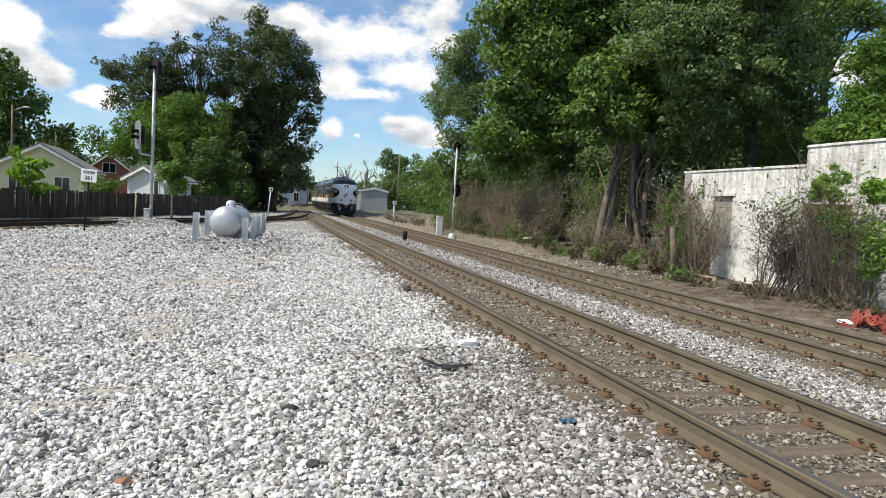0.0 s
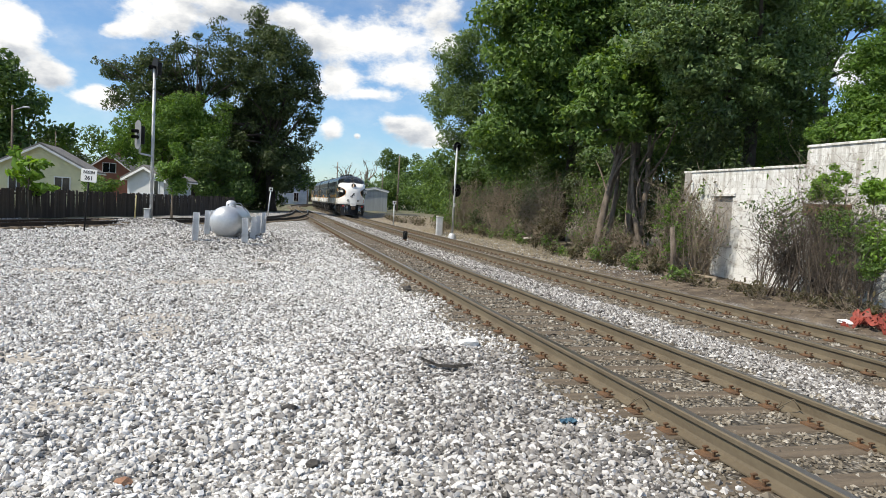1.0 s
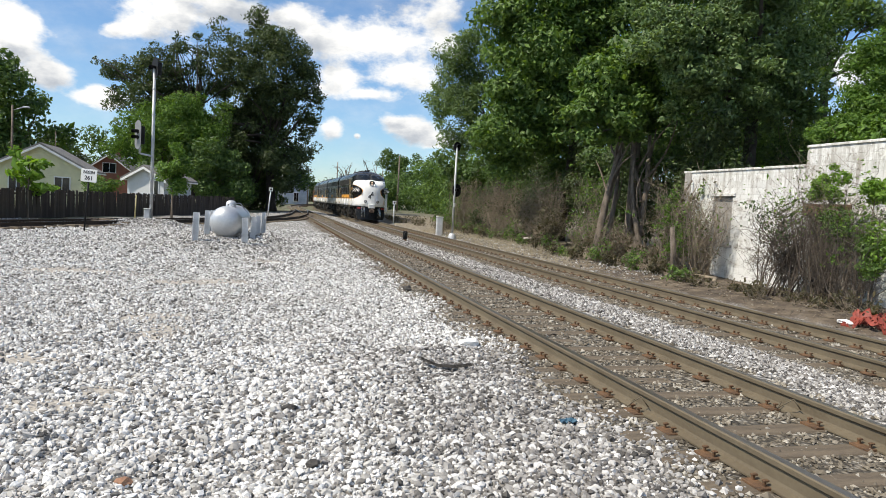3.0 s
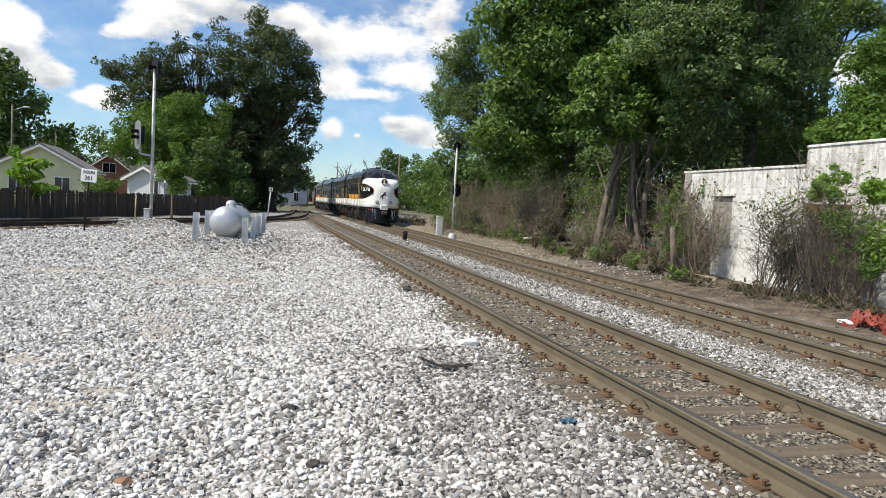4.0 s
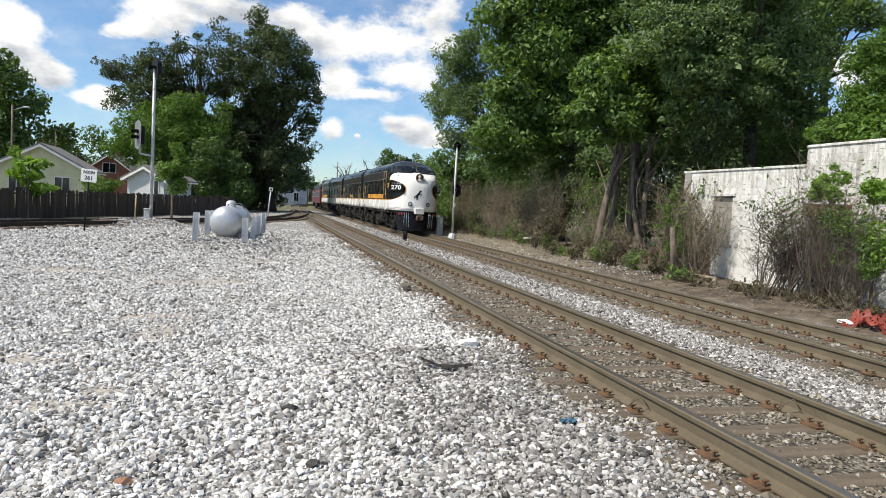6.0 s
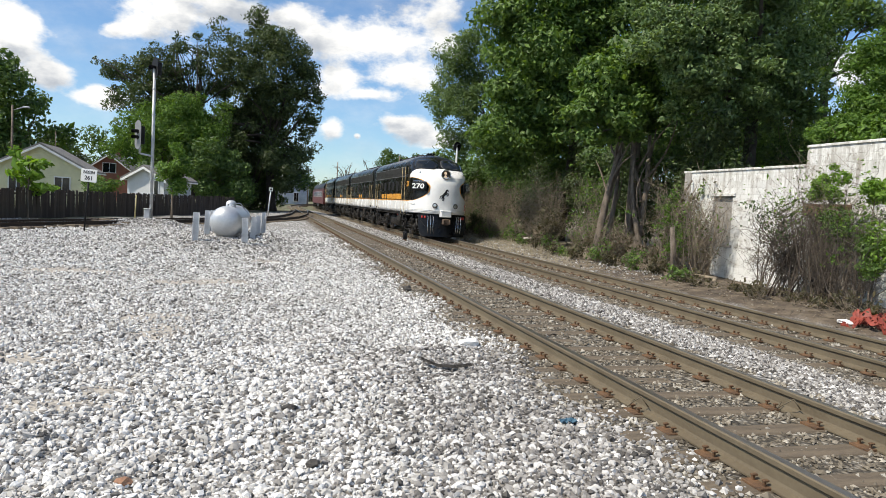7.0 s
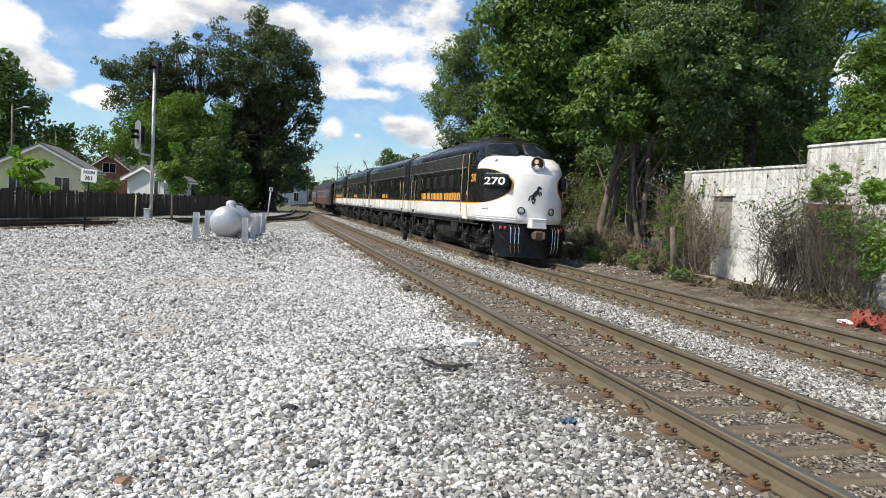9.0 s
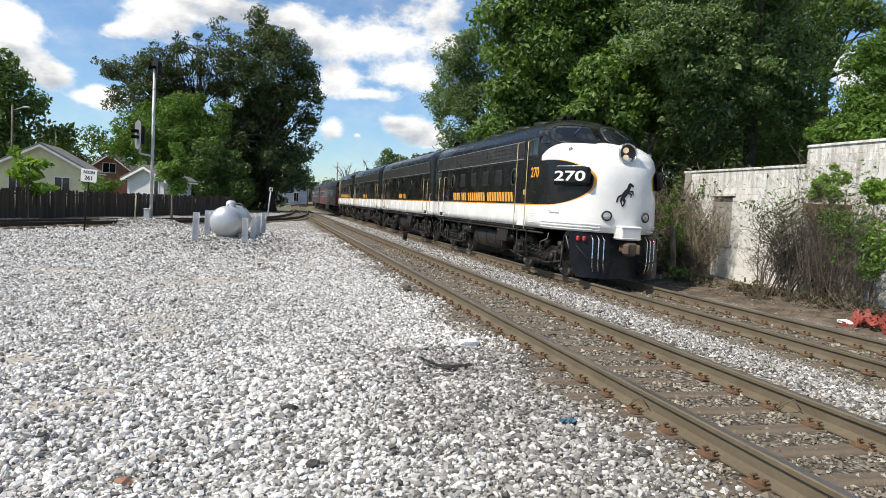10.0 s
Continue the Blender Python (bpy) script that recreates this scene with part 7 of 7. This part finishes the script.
def build_houses():
    house("house", pose(-17.2, 57.5, 0, 0, 0, 4), 6.4, 6.5, 3.0, 4.75, M_YELLOW, M_SHINGLE, "pale yellow single-storey house with a grey shingle roof", [("front", -1.6, 1.7, 1.0, 1.2), ("front", 1.5, 1.7, 1.0, 1.2), ("side", 4.0, 1.8, 1.0, 1.1)])
    house("house", pose(-8.9, 53.0, 0, 0, 0, -22), 2.9, 4.0, 2.6, 3.4, M_WSIDE, M_SHINGLE, "small white house with a grey roof behind the fence", [("front", 0.7, 1.9, 0.6, 1.0)])
    house("house", pose(-20.6, 96.0, 0, 0, 0, 0), 4.8, 8.0, 4.3, 6.1, M_BRICK, M_SHINGLE, "distant red brick house with a white attic window", [("front", 0.0, 4.3, 1.5, 1.2)], chimney=True)
    house("house", pose(-30.0, 66.0, 0, 0, 0, 10), 7.0, 9.0, 3.2, 5.2, M_WSIDE, M_SHINGLE, "white house with a grey roof beyond the yellow one", [("front", 1.5, 1.8, 1.0, 1.2)])
    house("shed", pose(15.0, 97.0, 0, 0, 0, -4), 3.9, 10.0, 3.35, 3.75, M_TIN, M_TIN, "grey metal shed beyond the tracks", [], "shed", 0.2)
    house("warehouse", pose(6.6, 172.0, 0, 0, 0, 6), 6.2, 24.0, 6.9, 8.3, M_BLUE, M_TIN, "pale blue-grey trackside warehouse in the distance", [("front", -1.4, 4.6, 0.9, 1.6), ("front", 1.4, 4.6, 0.9, 1.6), ("front", 0.0, 1.8, 1.1, 2.2)], "warehouse", 0.2)
    house("warehouse", pose(0.6, 150.0, 0, 0, 0, 6), 5.0, 14.0, 3.6, 5.6, M_WSIDE, M_TIN, "low white shed by the tracks in the distance", [("front", 0.0, 2.0, 0.9, 1.2)], "warehouse", 0.2)


build_houses()


# ---- poles and wires ----
def pole(x, y, h, r, label, arm=True, lamp=False):
    z = ground_z(x, y) - 0.2
    root = empty("utility_pole", pose(x, y, z))
    part("post", tube([(0, 0, 0), (0, 0, h)], [r, r * 0.7], 9), M_BARK, root)
    if arm:
        part("crossarm", box(2.0, 0.10, 0.12, (0, -0.1, h - 0.5), 0.01), M_BARK, root)
        for q in (-0.9, -0.4, 0.4, 0.9):
            part("insulator", lathe([(0.03, 0.0), (0.05, 0.08), (0.03, 0.14), (0.0, 0.15)], 8, Matrix.Translation((q, -0.1, h - 0.44))), M_GALV, root)
    if lamp:
        part("lamp_arm", tube([(0, 0, h - 0.4), (0.9, -0.2, h - 0.1)], 0.03, 6), M_GALV, root)
        part("lamp_head", box(0.5, 0.22, 0.14, (1.05, -0.22, h - 0.1), 0.05), M_GALV, root)
    tagged(root, label, "utility pole", "utility poles")


def build_poles():
    pole(21.0, 110.0, 9.6, 0.16, "tall wooden utility pole beyond the shed", False, True)
    pole(14.6, 150.0, 10.0, 0.14, "distant wooden pole behind the train", False)
    pole(8.2, 150.0, 8.6, 0.13, "distant utility pole with a crossarm")
    pole(-20.0, 60.0, 8.0, 0.11, "grey pole with a street lamp by the houses", False, True)
    pole(-17.6, 62.5, 6.4, 0.05, "thin service pole behind the yellow house", False)
    pole(19.6, 118.0, 7.6, 0.10, "thin pole behind the grey shed", False)
    # far line of trees that closes the view
    for i, (x, y, h) in enumerate(((-16, 235, 6), (-4, 250, 7), (6, 262, 6), (16, 270, 8), (30, 262, 9), (44, 240, 9), (-30, 225, 8), (-46, 215, 8), (58, 215, 9))):
        tree(900 + i, (x, y), 0, (x, y, h * 0.55), (8.0, 5.0, h * 0.5), 30, 2.2, 3000, 0.42, M_LEAF_OLIVE, "distant tree on the horizon beyond the bend", 0.25, limbs=4, group="distant trees")
    # bare dead trees on the skyline
    for i, (x, y, h) in enumerate(((16.8, 150.0, 10.5), (21.5, 152.0, 11.0))):
        rng = np.random.default_rng(700 + i)
        bm = bmesh.new()
        tube([(0, 0, 0), (0.1, 0, h * 0.4), (0.2, 0, h * 0.6)], [0.35, 0.26, 0.2], 8, True, bm)
        for k in range(11):
            a = Vector((0.15, 0, h * rng.uniform(0.4, 0.62)))
            q = a + Vector((rng.normal() * 1.6, rng.normal(), rng.uniform(0.18, 0.42) * h))
            limb(rng, bm, a, q, 0.14, 0.03, 0.12, 5, 4)
            for _ in range(3):
                s = a.lerp(q, rng.uniform(0.5, 0.9))
                limb(rng, bm, s, s + Vector((rng.normal() * 0.8, rng.normal() * 0.5, rng.uniform(0.3, 1.2))), 0.05, 0.015, 0.1, 4, 3)
        o = mesh_ob("dead_tree", bm, M_BARK)
        o.location = (x, y, ground_z(x, y) - 0.1)
        tagged(o, "bare dead tree on the skyline", "tree", "dead trees")


build_poles()


# ---- saplings and bits on the yard ----
def build_yard():
    tree(830, (-11.61, 37.0), 0, (-11.61, 37.0, 2.35), (1.05, 0.8, 1.25), 30, 0.30, 560, 0.155, M_LEAF_LIME, "young tree with large bright green leaves by the fence", 0.045, "sapling", limbs=12, flat=0.55, squash=0.62)
    tree(831, (-10.2, 46.5), 0, (-10.2, 46.5, 1.6), (1.0, 0.9, 0.7), 14, 0.4, 1500, 0.09, M_LEAF_MID, "round green garden shrub behind the fence", 0.05, "garden_shrub", limbs=5)
    rng = np.random.default_rng(31)

    def lump(name, x, y, sx, sy, sz, mat, label, cat, seed):
        b = bmesh.new()
        bmesh.ops.create_icosphere(b, subdivisions=2, radius=1.0)
        for v in b.verts:
            n = noise.noise(v.co * 1.6 + Vector((seed, 0, 0)))
            v.co *= 1 + 0.55 * n
        bmesh.ops.transform(b, matrix=pose(0, 0, 0, 0, 0, seed * 40) @ Matrix.Diagonal((sx, sy, sz, 1)), verts=b.verts)
        o = mesh_ob(name, b, mat)
        o.location = (x, y, ground_z(x, y) + sz * 0.7)
        tagged(o, label, cat)

    dark = plain("dark_slag", (0.03, 0.028, 0.026), (0.09, 0.08, 0.07), 20.0, 0.8, 0, 0.4)
    rust = plain("reddish_stone", (0.24, 0.12, 0.07), (0.38, 0.22, 0.14), 20.0, 0.9, 0, 0.4)
    pale = plain("pale_stone", (0.66, 0.65, 0.63), (0.80, 0.80, 0.78), 15.0, 0.9, 0, 0.4)
    lump("dark_stone", 0.22, 5.53, 0.075, 0.05, 0.03, dark, "flat dark stone on the white gravel", "stone", 1)
    lump("dark_stone", 2.84, 13.35, 0.12, 0.10, 0.07, dark, "dark slag lump beside the near track", "stone", 2)
    lump("dark_stone", 0.35, 4.35, 0.06, 0.045, 0.03, dark, "flat dark stone on the white gravel", "stone", 3)
    lump("dark_stone", -0.15, 17.6, 0.16, 0.06, 0.03, dark, "dark scrap on the pale gravel", "stone", 6)
    lump("red_stone", -0.78, 4.18, 0.045, 0.04, 0.03, rust, "reddish brown stone among the gravel", "stone", 4)
    lump("pale_stone", 2.61, 8.16, 0.15, 0.12, 0.06, pale, "large pale stone near the track", "stone", 5)
    lump("pale_stone", 11.0, 10.3, 0.16, 0.10, 0.05, pale, "pale scrap beside the far track", "stone", 7)
    strip = bmesh.new()
    ps = [Vector((1.72, 7.15)), Vector((1.88, 6.98)), Vector((2.06, 6.90)), Vector((2.26, 6.94))]
    prev = None
    for i, q in enumerate(ps):
        z = ground_z(q.x, q.y) + 0.035 + (0.05 if i == 0 else 0.01)
        v = (strip.verts.new((q.x, q.y - 0.03, z)), strip.verts.new((q.x + 0.01, q.y + 0.035, z + 0.02)))
        if prev:
            strip.faces.new((prev[0], v[0], v[1], prev[1]))
        prev = v
    bmesh.ops.solidify(strip, geom=strip.faces[:], thickness=0.012)
    tagged(mesh_ob("rubber_strip", strip, dark), "curled strip of black rubber on the gravel", "scrap")
    cl = bmesh.new()
    bmesh.ops.create_grid(cl, x_segments=8, y_segments=6, size=0.5)
    for v in cl.verts:
        v.co = Vector((v.co.x * 0.15, v.co.y * 0.09, 0.025 * noise.noise(v.co * 5.0) + 0.02))
    bmesh.ops.solidify(cl, geom=cl.faces[:], thickness=0.004)
    o = mesh_ob("plastic_scrap", cl, plain("faded_blue_plastic", (0.03, 0.08, 0.13), (0.06, 0.14, 0.20), 20.0, 0.5))
    o.location = (2.57, 5.09, ground_z(2.57, 5.09) + 0.02)
    tagged(o, "crumpled scrap of blue plastic in the gravel", "scrap")

    # bond wires looping at the rail joints
    for x, y, s in ((TRACK_A - 0.80, 5.2, -1), (TRACK_A + 0.70, 5.0, -1)):
        z = TOP_A - 0.12
        w = tube([(x, y, z), (x + s * 0.06, y + 0.03, z + 0.09), (x + s * 0.10, y + 0.10, z + 0.02), (x + s * 0.08, y + 0.20, z - 0.05), (x, y + 0.24, z)], 0.006, 6)
        tagged(mesh_ob("bond_wire", w, M_RAIL), "thin rail bond wire looping beside the rail", "wire", "rail bond wires")


build_yard()

build_gravel()
build_ties(track_a, TRACK_A, TOP_A, 2.0 - 20 * 0.533, 350, 112)
build_ties(track_b, TRACK_B, TOP_B, 3.2 - 20 * 0.533, 350, 112)


def travelled(t):
    """Metres that the train still has to go at t seconds; it slows a little."""
    return SPEED * (10.0 - t) + SLOWING * (10.0 - t) ** 2


def motions():
    """The train comes round the bend and down the straight; its wheels turn with it."""
    times = [i / 10 for i in range(101)]
    for ob, back, ln, turn in TRAIN:
        rows = []
        for t in times:
            y = NOSE_END + back + travelled(t)
            p0, p1 = Vector((TRACK_B + bend(y)[0], y)), Vector((TRACK_B + bend(y + ln)[0], y + ln))
            d = p1 - p0
            p = p1 if turn else p0
            rows.append((t, pose(p.x, p.y, TOP_B, 0, 0, math.degrees(math.atan2(d.y, d.x)) - 90 + turn)))
        walk(ob, rows)
    for w, y in WHEELS:
        way = -1 if abs(w.parent.rotation_quaternion.w) < 0.5 else 1
        walk(w, [(t, pose(0, y, 0.508, math.degrees(way * (travelled(0.0) - travelled(t)) / 0.508), 0, 0)) for t in times])


motions()
